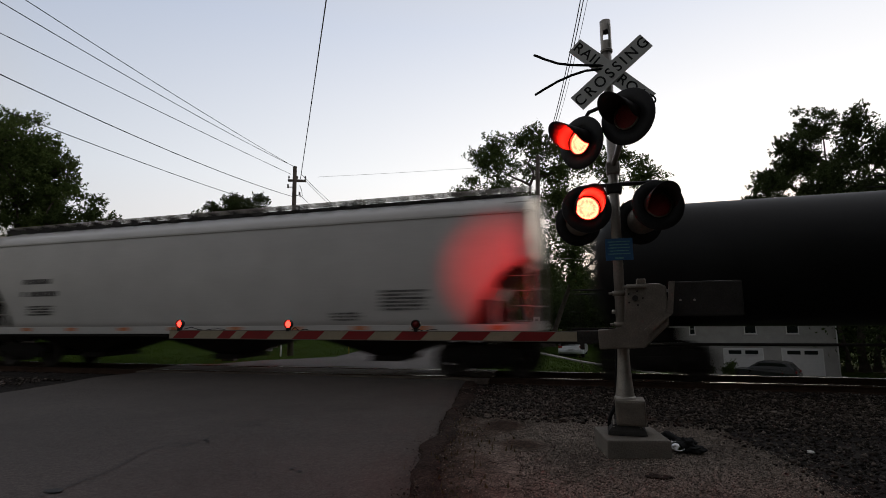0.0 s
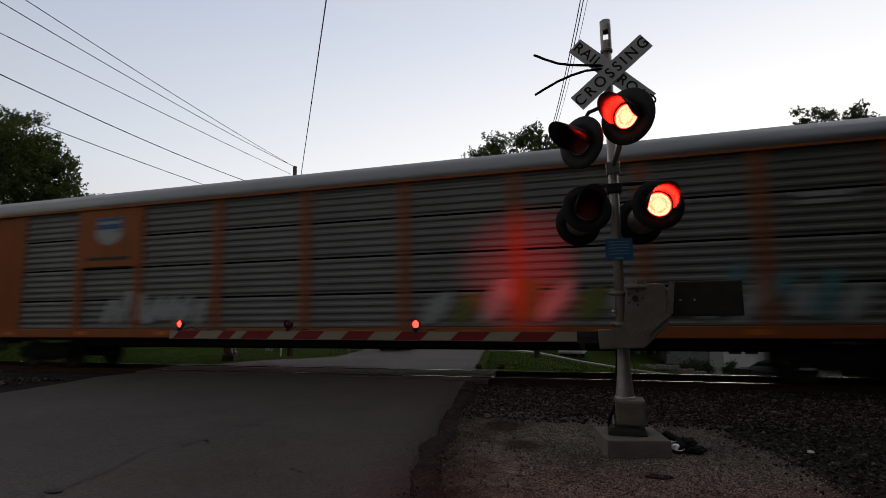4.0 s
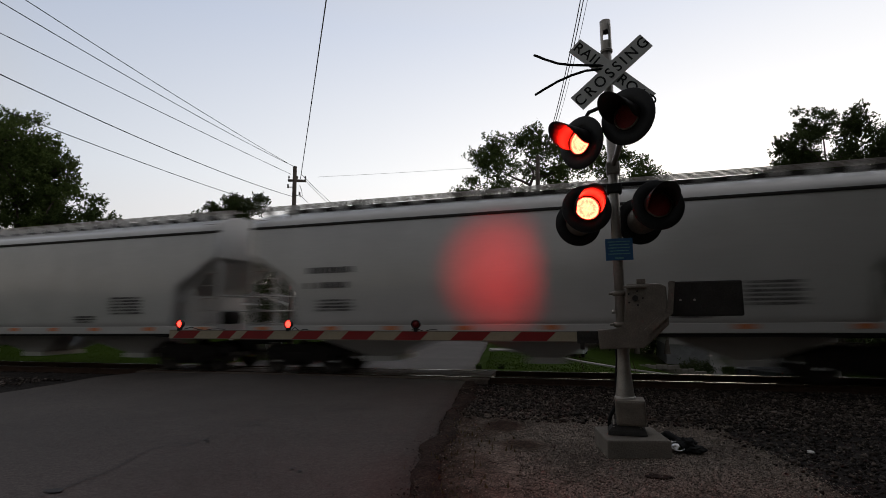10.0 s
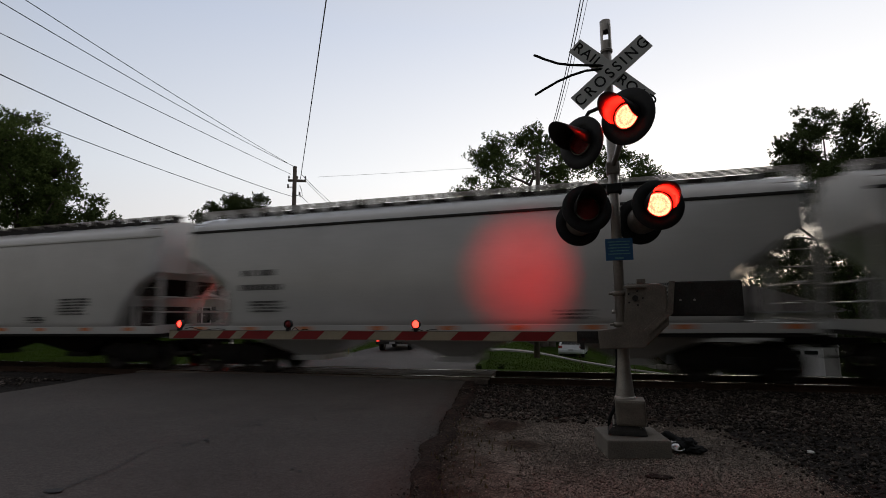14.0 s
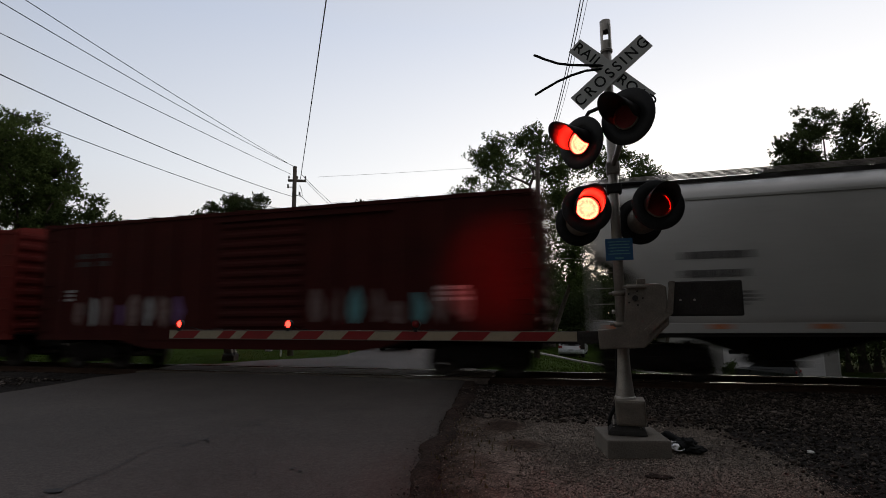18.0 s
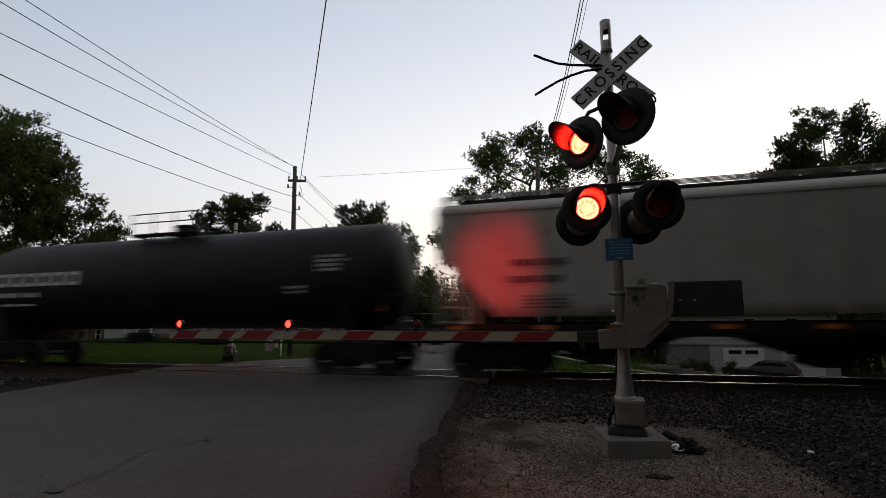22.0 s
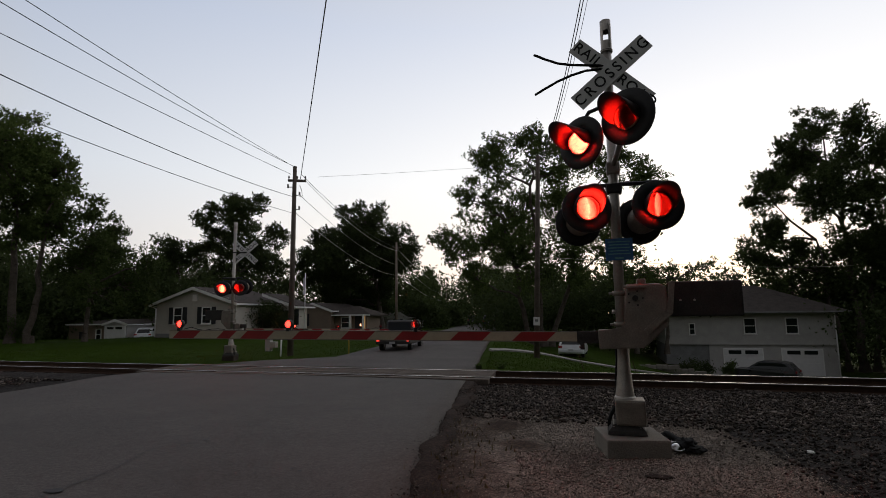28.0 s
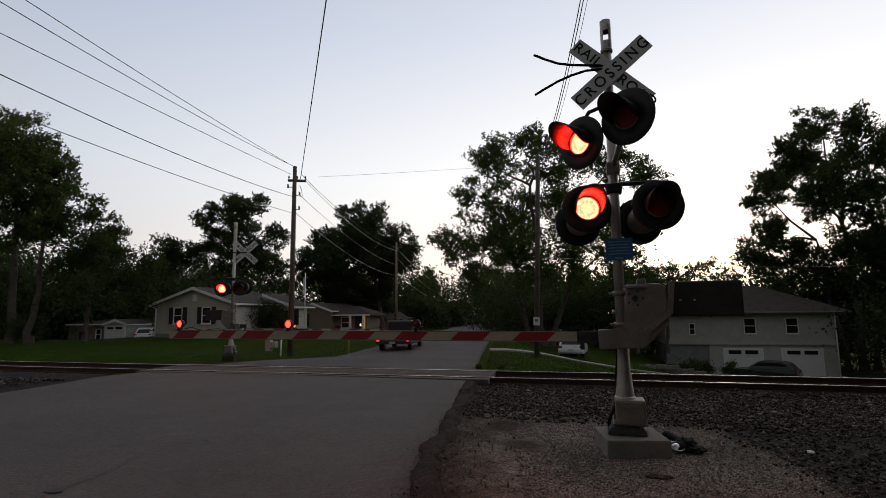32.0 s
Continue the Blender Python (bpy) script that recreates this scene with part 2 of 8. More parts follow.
M_PORCH = glow("porch_lamp", (1.0, 0.50, 0.28), 2.0)
M_LITPANE = glow("lit_pane", (1.0, 0.62, 0.30), 0.22)
M_WOODPOLE = mat("utility_pole_wood", (0.11, 0.09, 0.075), 0.9, var=0.35, scale=2, bump=0.6, fine=30)
M_WIRE = mat("wire", (0.03, 0.03, 0.032), 0.6, var=0.1, bump=0)
M_WIRE_BARE = mat("bare_wire", (0.30, 0.28, 0.26), 0.5, metal=0.5, var=0.1, bump=0)
# paler copy of the pole wood: light on the far poles put into the colour
M_POLE_LIT = mat("lit_pole_wood", (0.20, 0.165, 0.135), 0.9, var=0.3, scale=2, bump=0.5, fine=30)
M_CERAMIC = mat("insulator", (0.10, 0.09, 0.085), 0.3, var=0.1, bump=0)
M_SIDING = mat("house_siding", (0.44, 0.41, 0.36), 0.7, var=0.08, scale=2, bump=0.05)
M_SIDING_GREY = mat("house_siding_grey", (0.38, 0.365, 0.345), 0.75, var=0.12, scale=1.5, bump=0.08)
M_SIDING_TAN = mat("house_siding_tan", (0.20, 0.155, 0.12), 0.75, var=0.12, scale=1.5, bump=0.08)
M_TRIM = mat("white_trim", (0.68, 0.67, 0.65), 0.55, var=0.06, scale=4, bump=0.03)
M_SHUTTER = mat("shutter_paint", (0.025, 0.026, 0.03), 0.6, var=0.15, bump=0.05)
M_SHINGLE = mat("roof_shingle", (0.066, 0.056, 0.051), 0.92, var=0.3, scale=2, bump=0.7, fine=18, per_piece=0.2)
M_FOUND = mat("foundation_block", (0.20, 0.20, 0.20), 0.9, var=0.2, scale=2, bump=0.4, fine=30)
M_GLASS = mat("window_glass", (0.015, 0.017, 0.019), 0.2, var=0.05, bump=0)
M_TINT = mat("tinted_glass", (0.030, 0.034, 0.038), 0.75, var=0.05, bump=0)
M_DOORWHITE = mat("garage_white", (0.62, 0.61, 0.60), 0.6, var=0.06, scale=3, bump=0.05)
M_CARDARK = mat("car_paint_dark", (0.012, 0.013, 0.015), 0.3, metal=0.0, var=0.1, bump=0, coat=0.3)
M_CARWHITE = mat("car_paint_white", (0.65, 0.66, 0.68), 0.3, var=0.05, bump=0, coat=0.7)
M_CARBROWN = mat("pickup_paint", (0.028, 0.026, 0.026), 0.35, metal=0.3, var=0.15, bump=0, coat=0.5)
M_CHROME = mat("chrome", (0.5, 0.5, 0.5), 0.2, metal=1.0, var=0.1, bump=0)
M_PLATE = mat("plate_bar", (0.45, 0.45, 0.45), 0.5, var=0.1, bump=0)
M_WALK = mat("sidewalk_concrete", (0.33, 0.31, 0.29), 0.9, var=0.15, scale=2, bump=0.3)

# railway cars
M_HOP_GREY = mat("hopper_paint_grey", (0.60, 0.585, 0.565), 0.22, metal=0.12, var=0.10, scale=0.7, bump=0.015, fine=20, coat=0.3)
M_HOP_WHITE = mat("hopper_paint_white", (0.60, 0.575, 0.55), 0.42, var=0.10, scale=0.7, bump=0.03, fine=20, coat=0.2)
M_HOP_BEIGE = mat("hopper_paint_beige", (0.35, 0.29, 0.222), 0.5, var=0.15, scale=0.8, bump=0.04, fine=20)
M_HOP_OLD = mat("hopper_paint_old", (0.46, 0.43, 0.385), 0.6, var=0.2, scale=1.2, bump=0.06, fine=20, other=(0.30, 0.25, 0.20), amount=0.3)
M_RUST = mat("rust_streak", (0.36, 0.115, 0.04), 0.85, var=0.4, scale=3, bump=0.2)
M_TANK = mat("tank_paint_black", (0.011, 0.011, 0.0115), 0.56, var=0.3, scale=0.8, bump=0.05, fine=20, other=(0.02, 0.02, 0.021))
M_UNDER = mat("underframe_grime", (0.022, 0.019, 0.017), 0.85, var=0.4, scale=3, bump=0.3)
M_WHEEL = mat("wheel_steel", (0.05, 0.042, 0.037), 0.6, metal=0.5, var=0.3, scale=6, bump=0.1)
M_BOXRED = mat("boxcar_red", (0.165, 0.021, 0.016), 0.8, var=0.25, scale=0.9, bump=0.1, fine=20, other=(0.14, 0.036, 0.028))
M_BOXBROWN = mat("boxcar_brown", (0.055, 0.010, 0.008), 0.8, var=0.25, scale=0.9, bump=0.1, fine=20)
# near-black, so the shade inside the cars is put into the colour
M_INSIDE_SHADE = mat("inside_shade", (0.012, 0.010, 0.009), 0.9, var=0.3, bump=0.1)
M_ORANGE = mat("autorack_orange", (0.36, 0.105, 0.028), 0.6, var=0.25, scale=1.2, bump=0.08, fine=20, other=(0.22, 0.065, 0.025))
M_RACKGREY = mat("autorack_galvanised", (0.21, 0.21, 0.205), 0.5, metal=0.35, var=0.2, scale=0.8, bump=0.08, fine=20)
M_RACKROOF = mat("autorack_roof", (0.36, 0.37, 0.39), 0.45, metal=0.3, var=0.12, scale=0.8, bump=0.05)
M_MARK_DARK = mat("stencil_dark", (0.05, 0.045, 0.045), 0.6, var=0.2, bump=0)
M_MARK_WHITE = mat("stencil_white", (0.50, 0.50, 0.50), 0.5, var=0.1, bump=0)
M_REFLECT = mat("reflector_orange", (0.65, 0.17, 0.03), 0.4, var=0.2, bump=0)
M_GRAF_A = mat("graffiti_cyan", (0.14, 0.36, 0.38), 0.5, var=0.4, scale=3, bump=0, other=(0.05, 0.12, 0.16))
M_GRAF_B = mat("graffiti_violet", (0.20, 0.10, 0.26), 0.5, var=0.4, scale=3, bump=0, other=(0.08, 0.10, 0.22))
M_GRAF_C = mat("graffiti_pale", (0.42, 0.44, 0.44), 0.5, var=0.35, scale=3, bump=0, other=(0.18, 0.10, 0.09))
M_GRAF_E = mat("graffiti_faded", (0.22, 0.15, 0.14), 0.6, var=0.5, scale=4, bump=0, other=(0.09, 0.035, 0.03))
M_GRAF_D = mat("graffiti_green", (0.17, 0.19, 0.05), 0.5, var=0.4, scale=3, bump=0)

# ---- building blocks ----
def part(name, bm, material, parent=None, label="", smooth=False):
    """Links a bmesh as one mesh object under a thing or a part."""
    me = bpy.data.meshes.new(name)
    bmesh.ops.recalc_face_normals(bm, faces=bm.faces)
    bm.to_mesh(me)
    bm.free()
    for m in (material if isinstance(material, (list, tuple)) else [material]):
        me.materials.append(m)
    if smooth:
        for p in me.polygons:
            p.use_smooth = True
    ob = new(name, me)
    ob.parent = parent
    if label:
        tagged(ob, label)
    return ob


def again(name, ob, parent, m, label=""):
    """Another part on the mesh of ob."""
    o = new(name, ob.data)
    o.parent = parent
    o.matrix_basis = m
    if label:
        tagged(o, label)
    return o


def thing(name, label, category, group="", m=None):
    ob = new(name)
    ob.empty_display_size = 0.2
    if m is not None:
        ob.matrix_basis = m
    return tagged(ob, label, category, group)


def box(bm, x, y, z, sx, sy, sz, m=None, mi=0, bevel=0.0):
    """A box by its middle and its sizes."""
    r = bmesh.ops.create_cube(bm, size=1.0, matrix=Matrix.Translation((x, y, z)) @ Matrix.Diagonal((sx, sy, sz, 1)))
    vs = r["verts"]
    fs = {f for v in vs for f in v.link_faces}
    for f in fs:
        f.material_index = mi
    if bevel:
        es = {e for v in vs for e in v.link_edges}
        rb = bmesh.ops.bevel(bm, geom=list(es), offset=bevel, segments=2, profile=0.6, affect="EDGES")
        vs = list({v for f in rb["faces"] for v in f.verts} | {v for v in vs if v.is_valid})
    if m is not None:
        bmesh.ops.transform(bm, matrix=m, verts=vs)
    return vs


def tube(bm, a, b, r0, r1=None, seg=10, caps=True, mi=0):
    """A round bar from a to b."""
    a, b = Vector(a), Vector(b)
    d = b - a
    m = Matrix.Translation((a + b) / 2) @ d.to_track_quat("Z", "Y").to_matrix().to_4x4()
    r = bmesh.ops.create_cone(bm, cap_ends=caps, segments=seg, radius1=r0, radius2=r0 if r1 is None else r1, depth=d.length, matrix=m)
    for f in {f for v in r["verts"] for f in v.link_faces}:
        f.material_index = mi
        f.smooth = len(f.verts) == 4
    return r["verts"]


def extrude(bm, outline, axis, lo, hi, mi=0):
    """A prism: outline is a list of (u, v); axis x: (y, z), y: (x, z), z: (x, y)."""
    def place(u, v, w):
        return {"x": (w, u, v), "y": (u, w, v), "z": (u, v, w)}[axis]
    a = [bm.verts.new(place(u, v, lo)) for u, v in outline]
    b = [bm.verts.new(place(u, v, hi)) for u, v in outline]
    fs = [bm.faces.new(a), bm.faces.new(b)]
    for i in range(len(a)):
        j = (i + 1) % len(a)
        fs.append(bm.faces.new((a[i], a[j], b[j], b[i])))
    for f in fs:
        f.material_index = mi
    return a + b


def loft(bm, rings, mi=0, caps=True, smooth=True):
    """A skin over rings of points, all of one count."""
    vr = [[bm.verts.new(p) for p in ring] for ring in rings]
    for r0, r1 in zip(vr, vr[1:]):
        n = len(r0)
        for i in range(n):
            f = bm.faces.new((r0[i], r0[(i + 1) % n], r1[(i + 1) % n], r1[i]))
            f.material_index, f.smooth = mi, smooth
    if caps:
        for r in (vr[0], vr[-1]):
            f = bm.faces.new(r)
            f.material_index = mi
    return vr


def bar(name, points, radius, material, parent=None, label="", resolution=3):
    """A bent round bar along points, as a mesh."""
    bm = bmesh.new()
    pts = [Vector(p) for p in points]
    rings = []
    for i, p in enumerate(pts):
        d = (pts[min(i + 1, len(pts) - 1)] - pts[max(i - 1, 0)]).normalized()
        q = d.to_track_quat("Z", "Y").to_matrix()
        rings.append([p + q @ Vector((math.cos(k * math.tau / 6) * radius, math.sin(k * math.tau / 6) * radius, 0)) for k in range(6)])
    loft(bm, rings)
    return part(name, bm, material, parent, label)


def writing(words, size, material, parent, m, name="lettering", label="", extrude_by=0.002, space=1.06):
    """Raised letters in the built-in font, as a mesh."""
    cu = bpy.data.curves.new("letters", "FONT")
    cu.body, cu.size, cu.extrude, cu.align_x, cu.align_y = words, size, extrude_by, "CENTER", "CENTER"
    cu.offset, cu.space_character = size * 0.012, space
    tmp = bpy.data.objects.new("letters", cu)
    scene.collection.objects.link(tmp)
    me = bpy.data.meshes.new_from_object(tmp.evaluated_get(bpy.context.evaluated_depsgraph_get()))
    bpy.data.objects.remove(tmp)
    me.materials.clear()
    me.materials.append(material)
    ob = new(name, me)
    ob.parent = parent
    ob.matrix_basis = m
    if label:
        tagged(ob, label)
    return ob


def sstep(a, b, v):
    v = min(1.0, max(0.0, (v - a) / (b - a)))
    return v * v * (3 - 2 * v)


ROAD_DX = -0.18          # the road's lean to -x for each metre of y


def road_right(y):
    return -2.45 + ROAD_DX * (y - 8.0) * 1.0 + 0.9 * (1 - sstep(0, 7, y)) * 0.3


def road_left(y):
    far = -11.0 + ROAD_DX * (y - 23.0)
    near = -13.3 + 0.4 * math.sin(y * 0.9) * sstep(13, 11, y) - 9.0 * sstep(8.2, 3.0, y)
    return near + (far - near) * sstep(16.0, 19.5, y)


def rise(x, y):
    """The lie of the land."""
    z = -0.10
    # beyond the track on the right the land falls away to the drive of the house
    z -= 1.0 * min(1.0, max(0.0, (y - 16.3) / 24.0)) * sstep(0.5, 5.0, x - road_right(y))
    z -= 2.75 * min(1.0, max(0.0, (y - 16.3) / 33.0)) * sstep(-5.0, 6.5, x - 0.08 * (y - 16))
    z -= 0.22 * sstep(15.8, 17.5, y) * sstep(-3.0, 2.0, x)
    z -= 0.40 * sstep(27, 39, y) * (1 - sstep(60, 90, y)) * sstep(2.0, 5.0, x - road_right(y)) * (1 - sstep(-1.0, 4.0, x))
    # a gentle rise on the left
    z += 0.35 * sstep(20, 40, y) * sstep(-16, -30, x)
    z -= 0.60 * sstep(29, 36, y) * sstep(-34.5, -38, x)
    # the trackbed
    bed = 1 - sstep(1.6, 3.4, abs(y - TRACK_Y))
    z -= 0.16 * bed
    z -= 0.12 * sstep(8.0, 11.0, y) * (1 - sstep(12.0, 14.0, y)) * sstep(-3.0, -1.0, x)
    return z


# ---- ground, road, track ----
def grid_sheet(name, xs, ys, height, material, label, keep=None, category="ground"):
    bm = bmesh.new()
    vs = {}
    for i, x in enumerate(xs):
        for j, y in enumerate(ys):
            vs[i, j] = bm.verts.new((x, y, height(x, y)))
    for i in range(len(xs) - 1):
        for j in range(len(ys) - 1):
            if keep and not keep((xs[i] + xs[i + 1]) / 2, (ys[j] + ys[j + 1]) / 2):
                continue
            bm.faces.new((vs[i, j], vs[i + 1, j], vs[i + 1, j + 1], vs[i, j + 1])).smooth = True
    for v in [v for v in bm.verts if not v.link_faces]:
        bm.verts.remove(v)
    return tagged(part(name, bm, material), label, category, kind="structure")


def steps(*spans):
    out = []
    for a, b, d in spans:
        n = max(1, round((b - a) / d))
        out += [a + (b - a) * i / n for i in range(n)]
    return out + [spans[-1][1]]


gx = steps((-900, -200, 100), (-200, -60, 10), (-60, -26, 2), (-26, 12, 0.5), (12, 40, 2), (40, 120, 10), (120, 900, 100))
gy = steps((-300, -40, 40), (-40, -4, 4), (-4, 26, 0.4), (26, 70, 2), (70, 150, 10), (150, 1200, 120))


def ground_height(x, y):
    near = noise.noise((x * 0.9, y * 0.9, 0)) * 0.02 + noise.noise((x * 0.12, y * 0.12, 3)) * 0.05
    road = sstep(road_left(y) - 0.8, road_left(y), x) * (1 - sstep(road_right(y), road_right(y) + 0.5, x))
    verge_drop = 0.14 * sstep(7.9, 7.0, x) * sstep(12.6, 12.2, y) * sstep(-6.4, -5.8, y) * sstep(0.0, 0.3, x - road_right(y))
    left_drop = 0.12 * sstep(-12.8, -13.4, x) * sstep(-42, -40, x) * sstep(7.6, 8.2, y) * sstep(12.8, 12.2, y)
    return rise(x, y) + near * (1 - road) - 0.10 * road - verge_drop - left_drop


ground = grid_sheet("ground", gx, gy, ground_height, M_GRASS, "mown green lawn with uneven dark patches beside the railway")

# asphalt road, in strips that follow the crossing
def road_sheet(name, y0, y1, dy, zf, label):
    bm = bmesh.new()
    n = 26
    rows = []
    ys = steps((y0, y1, dy))
    for y in ys:
        a, b = road_left(y), road_right(y)
        row = []
        for i in range(n + 1):
            u = i / n
            x = a + (b - a) * u
            wob = noise.noise((x * 0.0, y * 0.8, u * 0.1 + (0 if i else 7))) * 0.10 if i in (0, n) else 0.0
            row.append(bm.verts.new((x + wob, y, zf(x, y, u))))
        low = [bm.verts.new((row[0].co.x - 0.03, y, row[0].co.z - 0.12)), bm.verts.new((row[-1].co.x + 0.03, y, row[-1].co.z - 0.12))]
        rows.append([low[0]] + row + [low[1]])
    for r0, r1 in zip(rows, rows[1:]):
        for i in range(len(r0) - 1):
            bm.faces.new((r0[i], r0[i + 1], r1[i + 1], r1[i])).smooth = True
    return tagged(part(name, bm, M_ASPHALT), label, "road", kind="structure")


def near_z(x, y, u):
    return -0.045 + 0.03 * math.sin(math.pi * u) - 0.05 * sstep(9, 4, y) + noise.noise((x * 0.3, y * 0.3, 1)) * 0.008


def far_z(x, y, u):
    return -0.06 + 0.05 * math.sin(math.pi * u)


road_sheet("road", -30.0, 12.69, 0.6, near_z, "worn grey asphalt road leading up to the rails")
road_sheet("road", 15.14, 220.0, 2.0, far_z, "grey asphalt street running away between lawns")

# gravel verge beside the signal
def verge_keep(x, y):
    return x > road_right(y) - 0.9 and x < 7.5 and -6 < y < 12.3


verge = grid_sheet("gravel_verge", steps((-6, 8, 0.25)), steps((-6, 12.4, 0.25)),
                   lambda x, y: -0.075 + noise.noise((x * 1.3, y * 1.3, 5)) * 0.025 - 0.10 * sstep(8.6, 11, y) - 0.06 * (1 - sstep(-0.1, 0.35, x - road_right(y))),
                   M_GRAVEL, "pale compacted gravel around the signal's foot", verge_keep)
bed = grid_sheet("ballast_bed", steps((-300, -14, 8), (-14, 12, 0.4), (12, 200, 8)), steps((11.0, 17.2, 0.25)),
                 lambda x, y: -0.20 - 0.14 * sstep(1.5, 2.8, abs(y - TRACK_Y)) + noise.noise((x * 2, y * 2, 9)) * 0.02,
                 M_BALLAST, "dark crushed stone bed under the rails", lambda x, y: not (-14.2 < x < -2.6 and abs(y - TRACK_Y) > 1.3), "trackbed")
left_bed = grid_sheet("ballast_shoulder", steps((-40, -26, 1.0), (-26, -12.0, 0.3)), steps((7.6, 12.6, 0.25)),
                      lambda x, y: -0.13 + noise.noise((x * 1.5, y * 1.5, 11)) * 0.03 - 0.10 * sstep(-13.2, -12.6, x),
                      M_BALLAST, "dark ballast shoulder beside the road", lambda x, y: x < road_left(y) + 0.3, "trackbed")
# dark soil strip that also paints the shade under the asphalt's broken edge
soil_shade_edge = grid_sheet("soil_shade_edge", steps((-5.0, -0.4, 0.05)), steps((-2.0, 12.6, 0.2)),
                       lambda x, y: -0.048 + noise.noise((x * 1.6, y * 1.6, 15)) * 0.03 + noise.noise((x * 6, y * 6, 2)) * 0.012 - 0.10 * sstep(0.10, 0.24, abs(x - road_right(y) - 0.13 + 0.06 * math.sin(y * 2.3) + 0.05 * math.sin(y * 5.1))),
                       M_SOIL, "near-black soil strip along the asphalt's edge, with the drop's shade in its colour", lambda x, y: road_right(y) - 0.12 < x < road_right(y) + 0.45)

# rails, ties, crossing planks
railway = tagged(new("railway_track"), "single railway track with shiny worn rail heads", "railway track", kind="structure")
RAIL = [(-0.075, -0.172), (0.075, -0.172), (0.075, -0.16), (0.012, -0.135), (0.010, -0.045), (0.037, -0.035), (0.037, -0.006), (0.028, 0.0),
        (-0.028, 0.0), (-0.037, -0.006), (-0.037, -0.035), (-0.010, -0.045), (-0.012, -0.135), (-0.075, -0.16)]
for side in (-1, 1):
    bm = bmesh.new()
    extrude(bm, RAIL, "x", -420, 320)
    bm.faces.ensure_lookup_table()
    for f in bm.faces:
        c = f.calc_center_median()
        if c.z > -0.007:
            f.material_index = 1
    r = part("rail", bm, [M_RAIL_SIDE, M_RAIL_TOP], railway)
    r.location = (0, TRACK_Y + side * 0.754, 0)
bm = bmesh.new()
box(bm, 0, 0, 0, 0.23, 2.6, 0.18, bevel=0.015)
tie0 = part("tie", bm, M_TIE, railway)
tie0.location = (-22.0, TRACK_Y, -0.265)
for i in range(1, 70):
    x = -22.0 + i * 0.52
    if -14.0 < x < -2.8:
        continue
    again("tie", tie0, railway, pose(x, TRACK_Y + random.uniform(-0.05, 0.05), -0.265 + random.uniform(-0.008, 0.008), 0, 0, random.uniform(-1, 1)))
# timber planks between and beside the rails
plank_y = [-1.10, -0.93, -0.55, -0.33, -0.11, 0.11, 0.33, 0.55, 0.93, 1.10]
plank_w = [0.145, 0.145, 0.19, 0.19, 0.19, 0.19, 0.19, 0.19, 0.145, 0.145]
for k, (py, pw) in enumerate(zip(plank_y, plank_w)):
    for s in range(4):
        bm = bmesh.new()
        box(bm, 0, 0, 0, 2.70, pw, 0.12, bevel=0.012)
        p = part("plank", bm, M_PLANK, railway)
        p.matrix_basis = pose(-12.4 + s * 2.74 - 0.10 * py, TRACK_Y + py, -0.075 + random.uniform(-0.008, 0.010), random.uniform(-0.6, 0.6), 0, 0)

# ---- the train ----
def wheelset_mesh():
    bm = bmesh.new()
    prof = [(0.0, 0.02), (0.14, 0.02), (0.16, 0.055), (0.34, 0.06), (0.36, 0.0), (0.42, 0.0), (0.42, 0.10), (0.445, 0.105), (0.445, 0.135), (0.34, 0.135), (0.16, 0.10), (0.14, 0.12), (0.0, 0.12)]
    for side in (-1, 1):
        rings = []
        for k in range(20):
            a = k * math.tau / 20
            rings.append([(r * math.cos(a), side * (0.80 - w), r * math.sin(a)) for r, w in prof[1:-1]])
        rings.append(rings[0])
        loft(bm, rings, caps=False)
        for k in range(4):
            a = k * math.tau / 4
            box(bm, 0.25 * math.cos(a), side * 0.775, 0.25 * math.sin(a), 0.05, 0.012, 0.05)
    tube(bm, (0, -1.0, 0), (0, 1.0, 0), 0.075, seg=12)
    me = bpy.data.meshes.new("wheelset")
    bmesh.ops.remove_doubles(bm, verts=bm.verts, dist=1e-5)
    bmesh.ops.recalc_face_normals(bm, faces=bm.faces)
    bm.to_mesh(me)
    bm.free()
    me.materials.append(M_WHEEL)
    return me


def frame_mesh():
    """Both cast side frames of a truck with the bolster between them."""
    bm = bmesh.new()
    for side in (-1, 1):
        y = side * 1.0
        out = [(-1.15, 0.52), (-1.15, 0.66), (-0.95, 0.70), (-0.45, 0.80), (0.45, 0.80), (0.95, 0.70), (1.15, 0.66), (1.15, 0.52), (0.72, 0.50), (0.45, 0.26), (0.34, 0.24), (-0.34, 0.24), (-0.45, 0.26), (-0.72, 0.50)]
        extrude(bm, out, "y", y - 0.07, y + 0.07)
        for sx in (-0.9, 0.9):
            tube(bm, (sx, y - 0.09, 0.45), (sx, y + 0.16 * side + 0.0, 0.45), 0.11, seg=10)
        for sx in (-0.18, 0.0, 0.18):
            tube(bm, (sx, y + side * 0.085, 0.28), (sx, y + side * 0.085, 0.58), 0.07, seg=8)
    box(bm, 0, 0, 0.66, 0.42, 2.2, 0.24)
    me = bpy.data.meshes.new("truck_frame")
    bmesh.ops.recalc_face_normals(bm, faces=bm.faces)
    bm.to_mesh(me)
    bm.free()
    me.materials.append(M_UNDER)
    return me


WHEELSET, SIDEFRAME = wheelset_mesh(), frame_mesh()
spinning = []            # (wheelset, its car, its place along the car)


